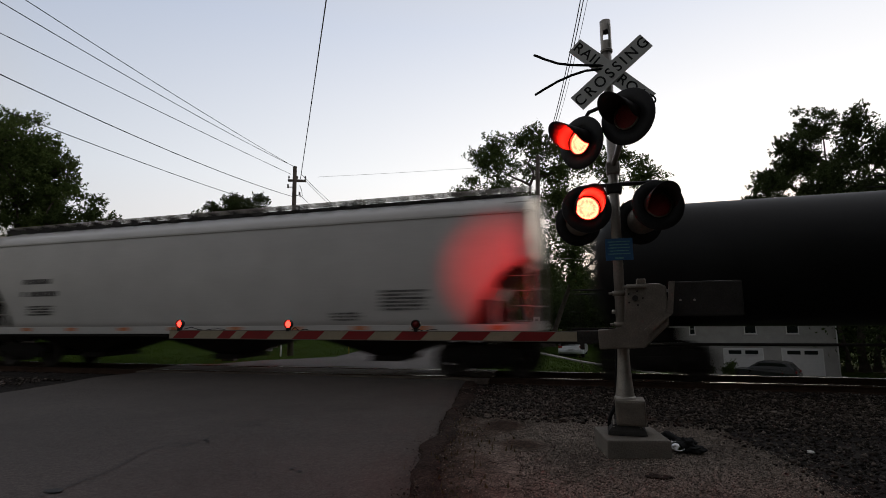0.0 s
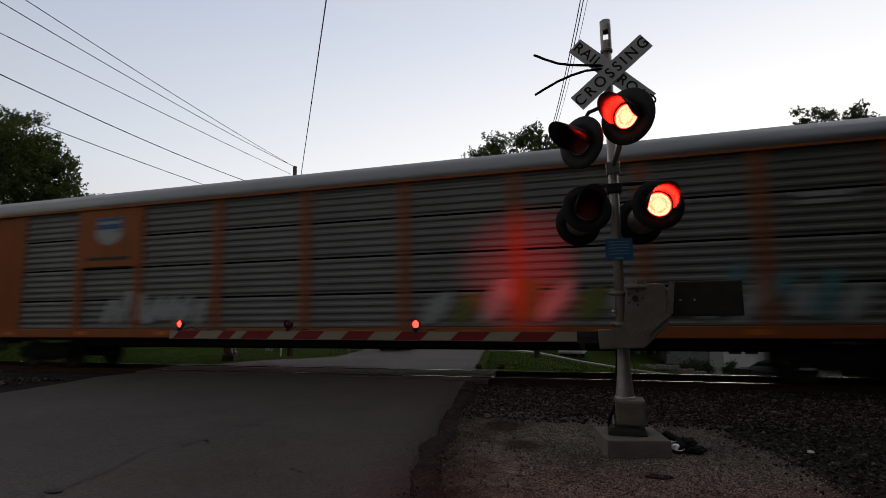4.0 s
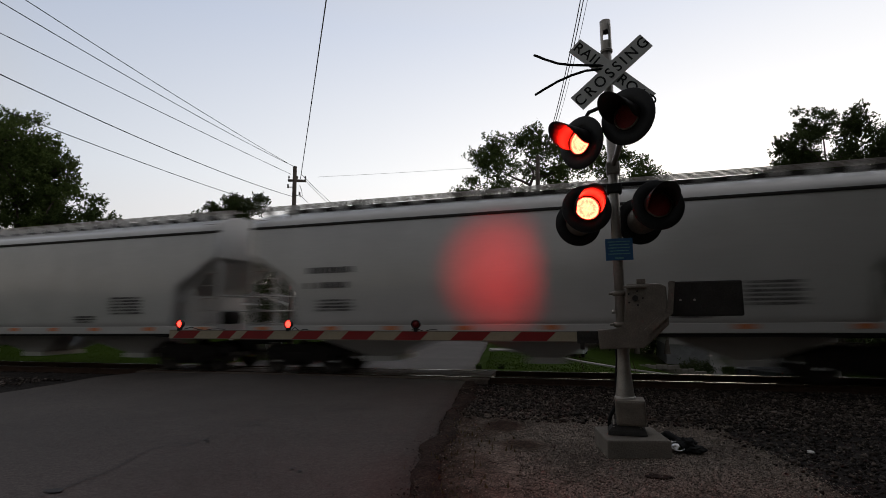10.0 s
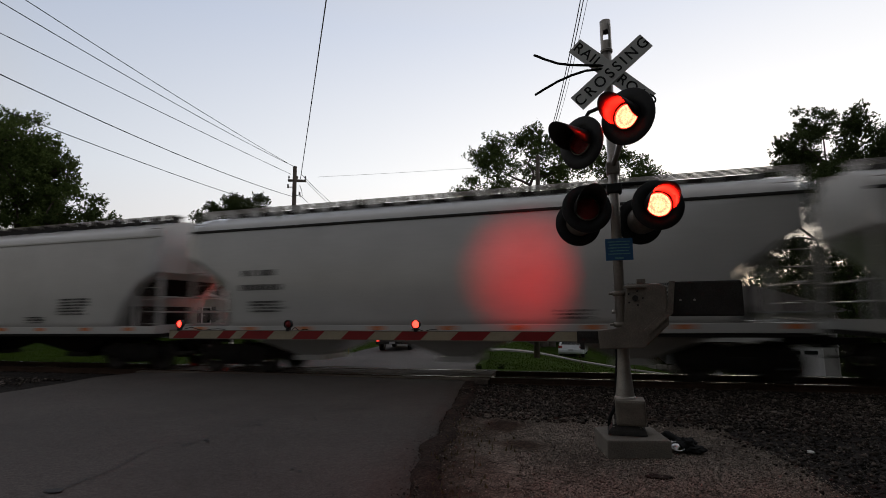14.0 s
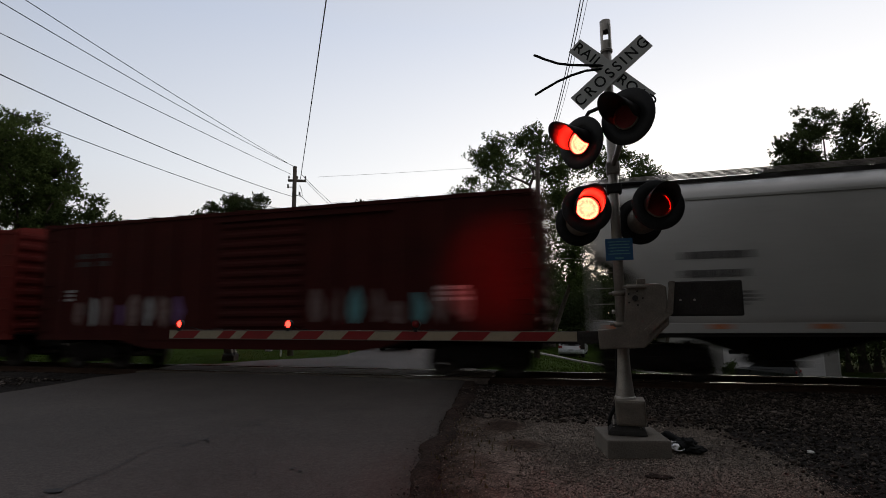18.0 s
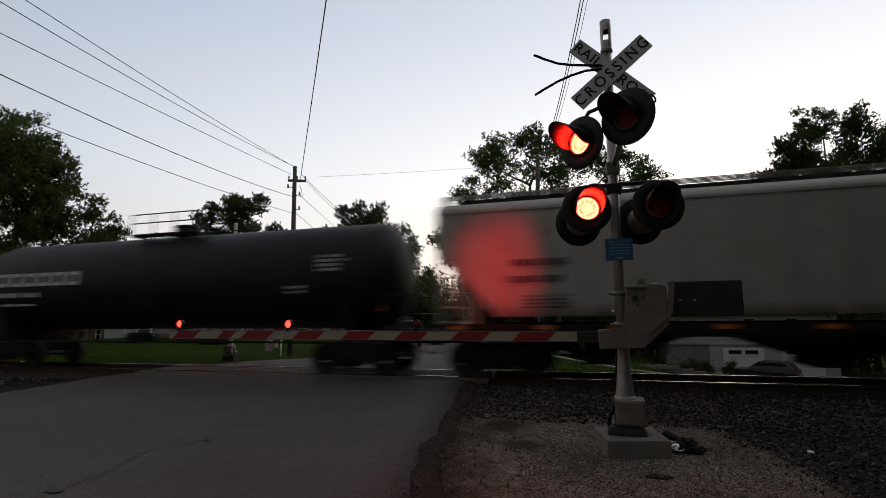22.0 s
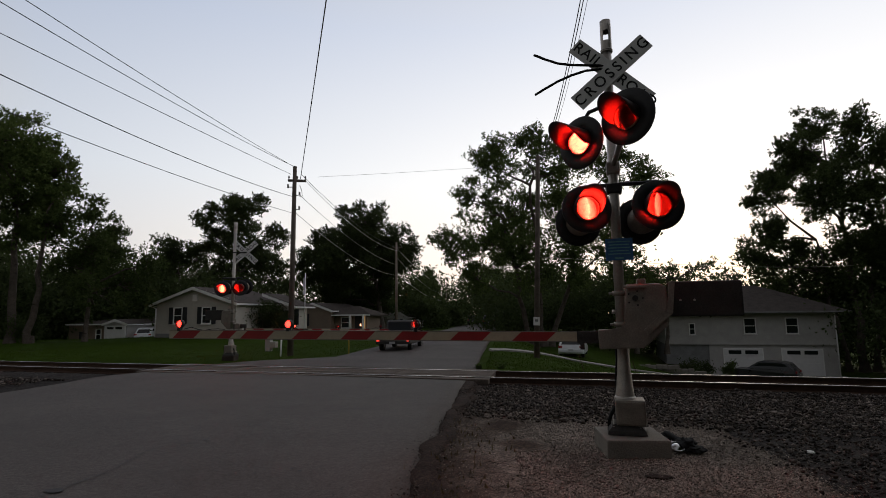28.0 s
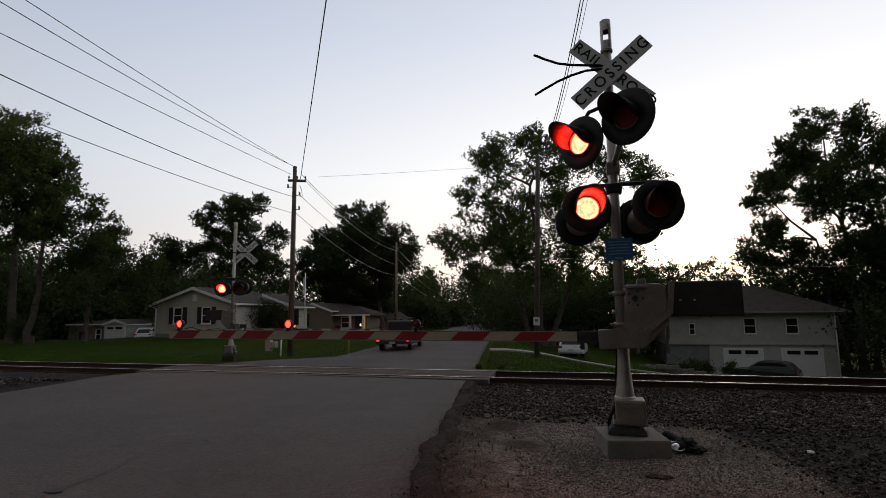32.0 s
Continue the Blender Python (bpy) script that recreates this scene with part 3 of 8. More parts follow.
def trucks(car, reach, length):
    """Two trucks with two wheelsets each, and the couplers."""
    for s in (-1, 1):
        fr = new("truck", SIDEFRAME)
        fr.parent = car
        fr.location = (s * reach, 0, 0)
        for w in (-0.9, 0.9):
            ws = new("wheelset", WHEELSET)
            ws.parent = fr
            ws.location = (w, 0, 0.42)
            spinning.append((ws, car, s * reach + w, w))
        bm = bmesh.new()
        box(bm, s * (length / 2 - 0.45), 0, 0.88, 1.0, 0.14, 0.16, bevel=0.02)
        box(bm, s * (length / 2 - 0.05), 0, 0.88, 0.34, 0.26, 0.28, bevel=0.04)
        part("coupler", bm, M_UNDER, car)
        bar("brake_hose", [(s * (length / 2 - 0.5), -0.30, 0.85), (s * (length / 2 - 0.25), -0.30, 0.60), (s * (length / 2 - 0.03), -0.2, 0.52)], 0.025, M_RUBBER, car)


def ladder(car, x, y, z0, z1, along=True, material=None, width=0.42):
    bm = bmesh.new()
    dx, dy = (width / 2, 0) if along else (0, width / 2)
    tube(bm, (x - dx, y - dy, z0), (x - dx, y - dy, z1), 0.018, seg=6)
    tube(bm, (x + dx, y + dy, z0), (x + dx, y + dy, z1), 0.018, seg=6)
    z = z0 + 0.1
    while z < z1:
        tube(bm, (x - dx, y - dy, z), (x + dx, y + dy, z), 0.014, seg=5)
        z += 0.36
    part("ladder", bm, material or M_GALV, car)


def stencil(car, x, z, w, h, rows, material, y, name="stencil", label="", seed=0):
    """Plain bars in rows, in place of lettering on a car's side that lies at depth y."""
    rnd = random.Random(seed)
    bm = bmesh.new()
    pitch = h / rows
    for r in range(rows):
        zz = z + h / 2 - (r + 0.5) * pitch
        ww = w * rnd.uniform(0.75, 1.0)
        yy = y(zz) if callable(y) else y
        n = max(2, int(ww / (pitch * 0.62)))
        for k in range(n):
            if n > 5 and rnd.random() < 0.12:
                continue
            box(bm, x - w / 2 + (k + 0.5) * ww / n, yy - 0.004, zz, ww / n * 0.72, 0.006, pitch * 0.62)
    return tagged(part(name, bm, material, car, label), kind="stuff")


def hopper_half(z, bulge, eave, top, wide):
    """Half the width of a covered hopper's shell at height z."""
    if z <= eave:
        u = (z - 1.05) / (eave - 1.05)
        return wide - bulge * (2 * u - 0.9) ** 2
    u = min(1.0, (z - eave) / (top - eave))
    base = wide - bulge * 1.21
    return base * (1 - u * u * 0.62)


def covered_hopper(length, paint, label, style, seed, marks=M_MARK_DARK, open_end=None):
    """style: round (curved shell, open end cages), slope (end slope sheets under a full-length roof), ribbed (outside posts)."""
    car = thing("covered_hopper", label, "freight car", "train cars")
    rnd = random.Random(seed)
    half = length / 2 - 0.55
    bulge, eave, top, wide = (0.0, 4.12, 4.50, 1.55) if style == "ribbed" else (0.10, 4.08, 4.62, 1.60)
    # how the side is cut away at the ends: (distance from the end, height of the lower edge)
    zlow = 1.16 if style != "ribbed" else 1.50
    profile = open_end or {"round": [(0.0, 3.30), (0.35, 3.12), (1.40, 2.42), (1.56, zlow)], "slope": [(0.0, 2.95), (0.75, 2.55), (1.30, 1.85), (1.60, zlow)], "ribbed": [(0.0, 3.15), (0.83, 2.15), (1.50, zlow)]}[style]
    cut = profile[-1][0]

    def ring(x, zb):
        pts = []
        zs = [zb + (eave - zb) * i / 9 for i in range(10)] + [eave + (top - eave) * i / 4 for i in range(1, 5)]
        for z in zs:
            pts.append((x, -hopper_half(z, bulge, eave, top, wide), z))
        for z in reversed(zs):
            pts.append((x, hopper_half(z, bulge, eave, top, wide), z))
        return pts
    bm = bmesh.new()
    xs = [(-half + d, z) for d, z in profile]
    stations = xs + [(-half + cut + (2 * half - 2 * cut) * i / 6, zlow) for i in range(1, 6)] + [(-x, z) for x, z in reversed(xs)]
    loft(bm, [ring(x, z) for x, z in stations])
    part("shell", bm, paint, car, smooth=False)
    # eave rib
    for s in (-1, 1):
        bm = bmesh.new()
        yy = s * (hopper_half(eave, bulge, eave, top, wide) + 0.012)
        box(bm, 0, yy, eave - 0.03, 2 * half, 0.05, 0.07, bevel=0.01)
        part("eave_rib", bm, M_DARKSTEEL if style == "round" else paint, car)
    # side sill with reflectors
    for s in (-1, 1):
        bm = bmesh.new()
        box(bm, 0, s * 1.50, 1.22, 2 * half, 0.10, 0.22, bevel=0.015)
        part("side_sill", bm, paint if style != "ribbed" else M_UNDER, car)
        bm = bmesh.new()
        box(bm, 0, s * 1.49, 1.07, 2 * half - 0.3, 0.06, 0.07)
        part("sill_flange", bm, M_UNDER, car)
    k = -half + 0.5
    bm = bmesh.new()
    box(bm, 0, 0, 0, 0.34, 0.012, 0.10)
    ref = part("reflector", bm, M_REFLECT, car)
    ref.location = (k, -1.556, 1.25)
    while k < half - 1.6:
        k += rnd.choice((1.7, 1.9, 2.1))
        again("reflector", ref, car, pose(k, -1.556, 1.25))
    # bays below
    n = 3 if length > 18.5 else 3
    for i in range(n):
        cx = (i - (n - 1) / 2) * (2 * half - 2 * cut + 0.3) / n
        w = (2 * half - 2 * cut) / n - 0.15
        bm = bmesh.new()
        loft(bm, [[(cx - w / 2, -1.40, 1.16), (cx + w / 2, -1.40, 1.16), (cx + w / 2, 1.40, 1.16), (cx - w / 2, 1.40, 1.16)],
                  [(cx - 0.35, -0.65, 0.48), (cx + 0.35, -0.65, 0.48), (cx + 0.35, 0.65, 0.48), (cx - 0.35, 0.65, 0.48)]], smooth=False)
        box(bm, cx, 0, 0.42, 0.9, 1.5, 0.14)
        part("bay", bm, M_UNDER if style != "round" else paint, car)
    # roof walk and hatches
    for s in (-1, 1):
        bm = bmesh.new()
        for j in range(5):
            box(bm, 0, s * (0.52 + j * 0.115), top + 0.144, 2 * half, 0.055, 0.010)
        part("running_board", bm, M_GALV, car)
        bm = bmesh.new()
        box(bm, 0, s * 0.44, top + 0.055, 2 * half - 0.7, 0.04, 0.15)
        part("hatch_coaming", bm, M_DARKSTEEL, car)
        bm = bmesh.new()
        q = -half + 0.1
        while q <= half:
            box(bm, q, s * 0.82, top + 0.035, 0.07, 0.46, 0.21)
            q += 0.78
        tagged(part("board_support", bm, paint if style == "round" else M_DARKSTEEL, car), kind="stuff")
    bm = bmesh.new()
    box(bm, 0, 0, 0, half / 5.6, 0.66, 0.12, bevel=0.03)
    hatch = part("hatch", bm, paint, car)
    hatch.location = (-4 * half / 4.8, 0, top + 0.07)
    for j in range(-3, 5):
        again("hatch", hatch, car, pose(j * half / 4.8, 0, top + 0.07))
    # ends: cage posts, ladders, platforms
    for s in (-1, 1):
        bm = bmesh.new()
        xe = s * (half + 0.02)
        for yy in (-1.38, 1.38):
            box(bm, xe - s * 0.05, yy, 2.15, 0.10, 0.09, 2.1)
            box(bm, xe - s * 0.95, yy, 1.75, 0.07, 0.07, 1.3)
        box(bm, xe - s * 0.05, 0, 1.25, 0.12, 2.9, 0.24)
        for zz in (1.75, 2.2):
            tube(bm, (xe, -1.38, zz), (xe, 1.38, zz), 0.02, seg=6)
        part("end_cage", bm, paint, car)
        bm = bmesh.new()
        box(bm, xe - s * 1.1, 0, 1.06, 2.2, 2.7, 0.10)
        part("end_platform", bm, M_UNDER, car)
        bm = bmesh.new()
        tube(bm, (xe - s * 1.0, 0.0, 1.55), (xe - s * 1.0, 0.7, 1.55), 0.2, seg=10)
        part("brake_cylinder", bm, M_UNDER, car)
        ladder(car, s * (half - 0.28), -1.48, 1.3, top, True, M_GALV)
        ladder(car, xe + s * 0.03, 0.9, 1.3, top, False, M_GALV)
        # back of the end: slope sheet seen through the cage
        bm = bmesh.new()
        zs = profile[0][1] + 0.05
        loft(bm, [[(s * (half - 0.05), -1.3, zs), (s * (half - 0.05), 1.3, zs), (s * (half - 0.15), 1.3, zs), (s * (half - 0.15), -1.3, zs)],
                  [(s * (half - 2.3), -1.3, 1.2), (s * (half - 2.3), 1.3, 1.2), (s * (half - 2.5), 1.3, 1.2), (s * (half - 2.5), -1.3, 1.2)]], smooth=False)
        part("slope_sheet", bm, M_UNDER if style != "round" else paint, car)
        bm = bmesh.new()
        box(bm, s * (half - 1.25), 0, 1.70, 0.05, 2.5, 1.20)
        part("end_bulkhead", bm, M_UNDER if style != "round" else paint, car)
    if style == "ribbed":
        bm = bmesh.new()
        box(bm, 0, 0, 0, 0.07, 0.09, 2.62, bevel=0.012)
        rib = part("rib", bm, paint, car)
        nr = 17
        rib.location = (-half + cut * 0.35, -1.585, 2.80)
        for s in (-1, 1):
            for i in range(nr):
                if s == -1 and i == 0:
                    continue
                again("rib", rib, car, pose(-half + cut * 0.35 + i * (2 * half - cut * 0.7) / (nr - 1), s * 1.585, 2.80))
    side = lambda z: -hopper_half(z, bulge, eave, top, wide) - (0.05 if style == "ribbed" else 0.004)
    x0 = -half + cut + 0.6
    stencil(car, x0 + 0.5, 2.78, 1.5, 0.26, 1, marks, side, seed=seed)
    stencil(car, x0 + 0.5, 2.38, 1.6, 0.26, 1, marks, side, seed=seed + 1)
    stencil(car, x0 + 0.6, 1.85, 1.1, 0.34, 4, marks, side, seed=seed + 2)
    stencil(car, half - cut - 1.6, 1.95, 1.3, 0.55, 6, marks, side, seed=seed + 3)
    stencil(car, half - cut - 3.2, 1.55, 0.9, 0.24, 3, marks, side, seed=seed + 4)
    trucks(car, half - 1.35, length)
    return car


def tank_car(length, label, seed, logo=True):
    car = thing("tank_car", label, "freight car", "train cars")
    half = length / 2 - 0.75
    r, zc = 1.50, 2.72
    bm = bmesh.new()
    rings = []
    for x, k in [(-half, 0.02), (-half + 0.03, 0.35), (-half + 0.12, 0.62), (-half + 0.3, 0.85), (-half + 0.52, 0.96), (-half + 0.75, 1.0), (-half * 0.33, 1.0), (half * 0.33, 1.0)]:
        rings.append((x, k))
    rings += [(-x, k) for x, k in reversed(rings[:6])]
    loft(bm, [[(x, k * r * math.sin(a * math.tau / 40), zc + k * r * math.cos(a * math.tau / 40)) for a in range(40)] for x, k in rings])
    part("tank_shell", bm, M_TANK, car)
    for x in (-half * 0.62, -half * 0.2, half * 0.2, half * 0.62):
        bm = bmesh.new()
        loft(bm, [[(x + dx, (r + d) * math.sin(a * math.tau / 40), zc + (r + d) * math.cos(a * math.tau / 40)) for a in range(40)] for dx, d in ((-0.05, 0.0), (-0.045, 0.012), (0.045, 0.012), (0.05, 0.0))], caps=False)
        part("weld_band", bm, M_TANK, car)
    # platform, valve housing, railing
    bm = bmesh.new()
    tube(bm, (0, 0, zc + r - 0.05), (0, 0, zc + r + 0.30), 0.42, 0.42, seg=20)
    tube(bm, (0, 0, zc + r + 0.30), (0, 0, zc + r + 0.36), 0.46, 0.40, seg=20)
    part("valve_housing", bm, M_TANK, car)
    for x in (-1.25, 0, 1.25):
        bm = bmesh.new()
        box(bm, x, 0, zc + r - 0.06, 0.06, 2.2, 0.06)
        part("platform_bearer", bm, M_DARKSTEEL, car)
    for s in (-1, 1):
        for j in range(4):
            bm = bmesh.new()
            box(bm, 0, s * (0.62 + j * 0.14), zc + r - 0.02, 2.6, 0.10, 0.03)
            part("platform_board", bm, M_DARKSTEEL, car)
    for s in (-1, 1):
        bm = bmesh.new()
        for x in (-1.28, -0.4, 0.4, 1.28):
            tube(bm, (x, s * 1.08, zc + r - 0.05), (x, s * 1.08, zc + r + 0.62), 0.02, seg=6)
        for h in (0.34, 0.62):
            tube(bm, (-1.28, s * 1.08, zc + r + h), (1.28, s * 1.08, zc + r + h), 0.02, seg=6)
        part("railing", bm, M_DARKSTEEL, car)
    for s in (-1, 1):
        ladder(car, 0.0, s * 1.56, 0.75, zc + 0.95, True, M_DARKSTEEL)
    # underframe and end platforms
    for s in (-1, 1):
        bm = bmesh.new()
        box(bm, s * (half - 0.75), 0, 1.02, 2.6, 0.5, 0.35, bevel=0.03)
        box(bm, s * (half + 0.05), 0, 1.10, 0.75, 2.7, 0.08)
        extrude(bm, [(-1.15, 0.92), (1.15, 0.92), (1.30, 2.0), (0.9, 1.75), (0, 1.55), (-0.9, 1.75), (-1.30, 2.0)], "x", s * (half - 1.55), s * (half - 1.25))
        part("end_sill", bm, M_UNDER, car)
        bm = bmesh.new()
        xe = s * (half + 0.38)
        for yy in (-1.32, 1.32):
            tube(bm, (xe, yy, 1.1), (xe, yy, 2.1), 0.02, seg=6)
            tube(bm, (xe, yy, 2.1), (xe - s * 0.6, yy, 2.1), 0.02, seg=6)
            tube(bm, (xe - s * 0.6, yy, 1.1), (xe - s * 0.6, yy, 2.1), 0.02, seg=6)
        tube(bm, (xe, -1.32, 2.1), (xe, 1.32, 2.1), 0.02, seg=6)
        tube(bm, (xe, -1.32, 1.6), (xe, 1.32, 1.6), 0.02, seg=6)
        part("end_rail", bm, M_DARKSTEEL, car)
    bm = bmesh.new()
    tube(bm, (-half + 1.5, -1.18, 0.86), (half - 1.5, -1.18, 0.86), 0.03, seg=6)
    box(bm, 1.9, -0.9, 0.95, 0.9, 0.4, 0.35, bevel=0.04)
    tube(bm, (-1.6, -0.6, 0.95), (-0.7, -0.6, 0.95), 0.17, seg=10)
    part("brake_gear", bm, M_UNDER, car)
    bm = bmesh.new()
    tube(bm, (0, 0, 0.75), (0, 0, 1.3), 0.16, seg=10)
    part("bottom_outlet", bm, M_UNDER, car)

    def skin(z):
        return -math.sqrt(max(0.01, r * r - (z - zc) ** 2)) - 0.006
    # block shapes stand in for the owner's big white lettering
    for k in range(6 if logo else 0):
        x = -half + 1.62 + k * 0.62
        z = 2.86
        q = math.atan2(z - zc, -skin(z))
        bm = bmesh.new()
        on_skin = Matrix.Translation((x, skin(z) + 0.008, z)) @ Matrix.Rotation(-q, 4, "X")
        for bx, bz, bw, bh in ((0, 0.16, 0.50, 0.11), (0, -0.16, 0.50, 0.11), (-0.20, 0, 0.10, 0.22), (0.20, 0, 0.10, 0.22)):
            box(bm, bx, 0, bz, bw, 0.04, bh, m=on_skin)
        part("logo_block", bm, M_MARK_WHITE, car, "plain white ring-shaped block" if k == 0 else "")
    if logo:
        stencil(car, -half + 2.3, 2.37, 2.0, 0.24, 1, M_MARK_WHITE, skin, seed=seed)
    stencil(car, -half + 2.3, 2.05, 1.7, 0.13, 1, M_MARK_WHITE, skin, seed=seed + 1)
    stencil(car, half - 1.7, 3.0, 0.9, 0.5, 4, M_MARK_WHITE, skin, seed=seed + 2)
    stencil(car, half - 2.8, 2.3, 0.6, 0.26, 2, M_MARK_WHITE, skin, seed=seed + 3)
    bm = bmesh.new()
    box(bm, half - 0.5, -1.02, 1.85, 0.32, 0.02, 0.32, m=None)
    part("placard", bm, M_ORANGE, car)
    trucks(car, half - 1.35, length)
    return car


def corrugated(w, h, ribs, depth, y):
    """A sheet with level ribs in the plane y."""
    bm = bmesh.new()
    a, b = [], []
    n = ribs * 4
    prof = [0, 0, 1, 1]
    for i in range(n + 1):
        z = h * i / n
        d = depth * prof[i % 4]
        a.append(bm.verts.new((-w / 2, y - d, z)))
        b.append(bm.verts.new((w / 2, y - d, z)))
    for i in range(n):
        bm.faces.new((a[i], b[i], b[i + 1], a[i + 1]))
    back = [bm.verts.new((x, y + 0.02, z)) for x, z in ((-w / 2, 0), (w / 2, 0), (w / 2, h), (-w / 2, h))]
    bm.faces.new(back)
    return bm


def autorack(length, label, graffiti, seed):
    car = thing("autorack", label, "freight car", "train cars")
    rnd = random.Random(seed)
    half = length / 2 - 0.48
    z0, z1 = 1.18, 5.08
    yw = 1.47
    # deck and sills
    for s in (-1, 1):
        bm = bmesh.new()
        box(bm, 0, s * 1.46, 1.13, 2 * half, 0.14, 0.26, bevel=0.015)
        part("side_sill", bm, M_ORANGE, car)
    bm = bmesh.new()
    box(bm, 0, 0, 0.98, 2 * half, 2.7, 0.12)
    box(bm, 0, 0, 0.82, 2 * half - 6.0, 0.8, 0.34)
    part("deck", bm, M_UNDER, car)
    for s in (-1, 1):
        bm = bmesh.new()
        box(bm, 0, s * 1.15, 0.86, 2 * half - 8, 0.10, 0.20)
        part("underframe_beam", bm, M_UNDER, car)
    bm = bmesh.new()
    box(bm, 0, 1.44, 3.15, 2 * half - 0.3, 0.05, 3.75)
    part("wall_lining", bm, M_RACKGREY, car)
    # near-black sheet whose colour gives the shade behind the screen gaps
    bm = bmesh.new()
    box(bm, 0, -1.33, 3.15, 2 * half - 0.3, 0.03, 3.75)
    part("wall_lining", bm, M_INSIDE_SHADE, car)
    # bays of corrugated screens between posts
    door = 1.80
    span = 2 * half - 2 * door
    widths = [2.6, 2.4, 2.9, 2.9, 2.9, 2.9, 2.9, 2.4, 2.5]
    widths = [w * span / sum(widths) for w in widths]
    posts = [-half + door + sum(widths[:i]) for i in range(len(widths) + 1)]
    tiers = 4
    th = (z1 - z0) / tiers
    bm = corrugated(2.0, th - 0.055, 5, 0.035, -yw + 0.04)
    screen = part("screen_panel", bm, M_RACKGREY, car)
    first = True
    for a, w in zip(posts, widths):
        for j in range(tiers):
            m = pose(a + w / 2, 0, z0 + j * th + 0.015) @ Matrix.Diagonal(((w - 0.02) / 2.0, 1, 1, 1))
            if first:
                screen.matrix_basis, first = m, False
            else:
                again("screen_panel", screen, car, m)
    bm = bmesh.new()
    box(bm, 0, 0, 0, 0.24, 0.08, z1 - z0, bevel=0.015)
    post = part("post", bm, M_ORANGE, car)
    post.location = (-half + door, -yw - 0.03, (z0 + z1) / 2)
    for s in (-1, 1):
        for i, x in enumerate(posts):
            if s == -1 and i == 0:
                continue
            again("post", post, car, pose(x, s * (yw + 0.03), (z0 + z1) / 2))
    for s in (-1, 1):
        bm = bmesh.new()
        box(bm, s * (half - door / 2), -yw + 0.02, (z0 + z1) / 2, door - 0.15, 0.06, z1 - z0, bevel=0.01)
        ew = part("end_wall", bm, M_ORANGE, car)
        for k in (-0.40, 0.12, 0.55):
            bm = bmesh.new()
            box(bm, s * (half - door / 2) + k, -yw - 0.02, (z0 + z1) / 2, 0.09, 0.06, z1 - z0 - 0.1)
            part("brace", bm, M_ORANGE, ew)
        for k in range(6):
            bm = bmesh.new()
            box(bm, s * (half - 0.02), -1.22 + k * 0.49, (z0 + z1) / 2 + 0.1, 0.07 + 0.03 * (k % 2), 0.47, z1 - z0 + 0.2, bevel=0.015)
            part("end_door_leaf", bm, M_ORANGE, car)
        bm = bmesh.new()
        loft(bm, [[(s * (half + 0.03), -1.45, z1), (s * (half + 0.03), -1.45, 5.3), (s * (half + 0.03), -1.1, 5.62), (s * (half + 0.03), 1.1, 5.62), (s * (half + 0.03), 1.45, 5.3), (s * (half + 0.03), 1.45, z1)],
                  [(s * (half - 0.1), -1.45, z1), (s * (half - 0.1), -1.45, 5.3), (s * (half - 0.1), -1.1, 5.62), (s * (half - 0.1), 1.1, 5.62), (s * (half - 0.1), 1.45, 5.3), (s * (half - 0.1), 1.45, z1)]], smooth=False)
        part("roof_end", bm, M_RACKROOF, car)
        ladder(car, s * (half - 0.32), -yw - 0.05, 1.2, z1 + 0.1, True, M_ORANGE)
    # roof
    bm = bmesh.new()
    prof = [(-1.56, 5.02), (-1.56, 5.22), (-1.50, 5.40), (-1.32, 5.56), (-1.0, 5.66), (0, 5.74), (1.0, 5.66), (1.32, 5.56), (1.50, 5.40), (1.56, 5.22), (1.56, 5.02)]
    loft(bm, [[(x, y, z) for y, z in prof] for x in (-half, -half / 2, 0, half / 2, half)])
    part("roof", bm, M_RACKROOF, car)
    bm = bmesh.new()
    box(bm, 0, -1.565, 5.03, 2 * half, 0.05, 0.06)
    part("roof_rail", bm, M_ORANGE, car)
    # logo field: plain shield-like block on an orange panel
    bm = bmesh.new()
    bx = posts[1] + widths[1] / 2
    box(bm, bx, -yw - 0.055, 4.10, widths[1] - 0.2, 0.03, 1.86)
    part("logo_panel", bm, M_ORANGE, car)
    bm = bmesh.new()
    extrude(bm, [(bx - 0.52, 4.72), (bx + 0.52, 4.72), (bx + 0.52, 4.12), (bx + 0.3, 3.92), (bx, 3.82), (bx - 0.3, 3.92), (bx - 0.52, 4.12)], "y", -yw - 0.085, -yw - 0.072)
    part("logo_shape", bm, M_GRAF_C, car)
    bm = bmesh.new()
    box(bm, bx, -yw - 0.090, 4.53, 1.02, 0.006, 0.36)
    part("logo_bar", bm, M_BLUE, car)
    bm = bmesh.new()
    box(bm, bx, -yw - 0.096, 4.55, 0.86, 0.006, 0.10)
    part("logo_stripe", bm, M_GRAF_C, car)
    bm = bmesh.new()
    box(bm, bx, -yw - 0.074, 3.42, 1.7, 0.006, 0.10)
    part("logo_caption_bar", bm, M_MARK_DARK, car)
    stencil(car, half - door - 1.2, 3.9, 1.2, 0.3, 2, M_MARK_WHITE, -yw - 0.02, seed=seed)
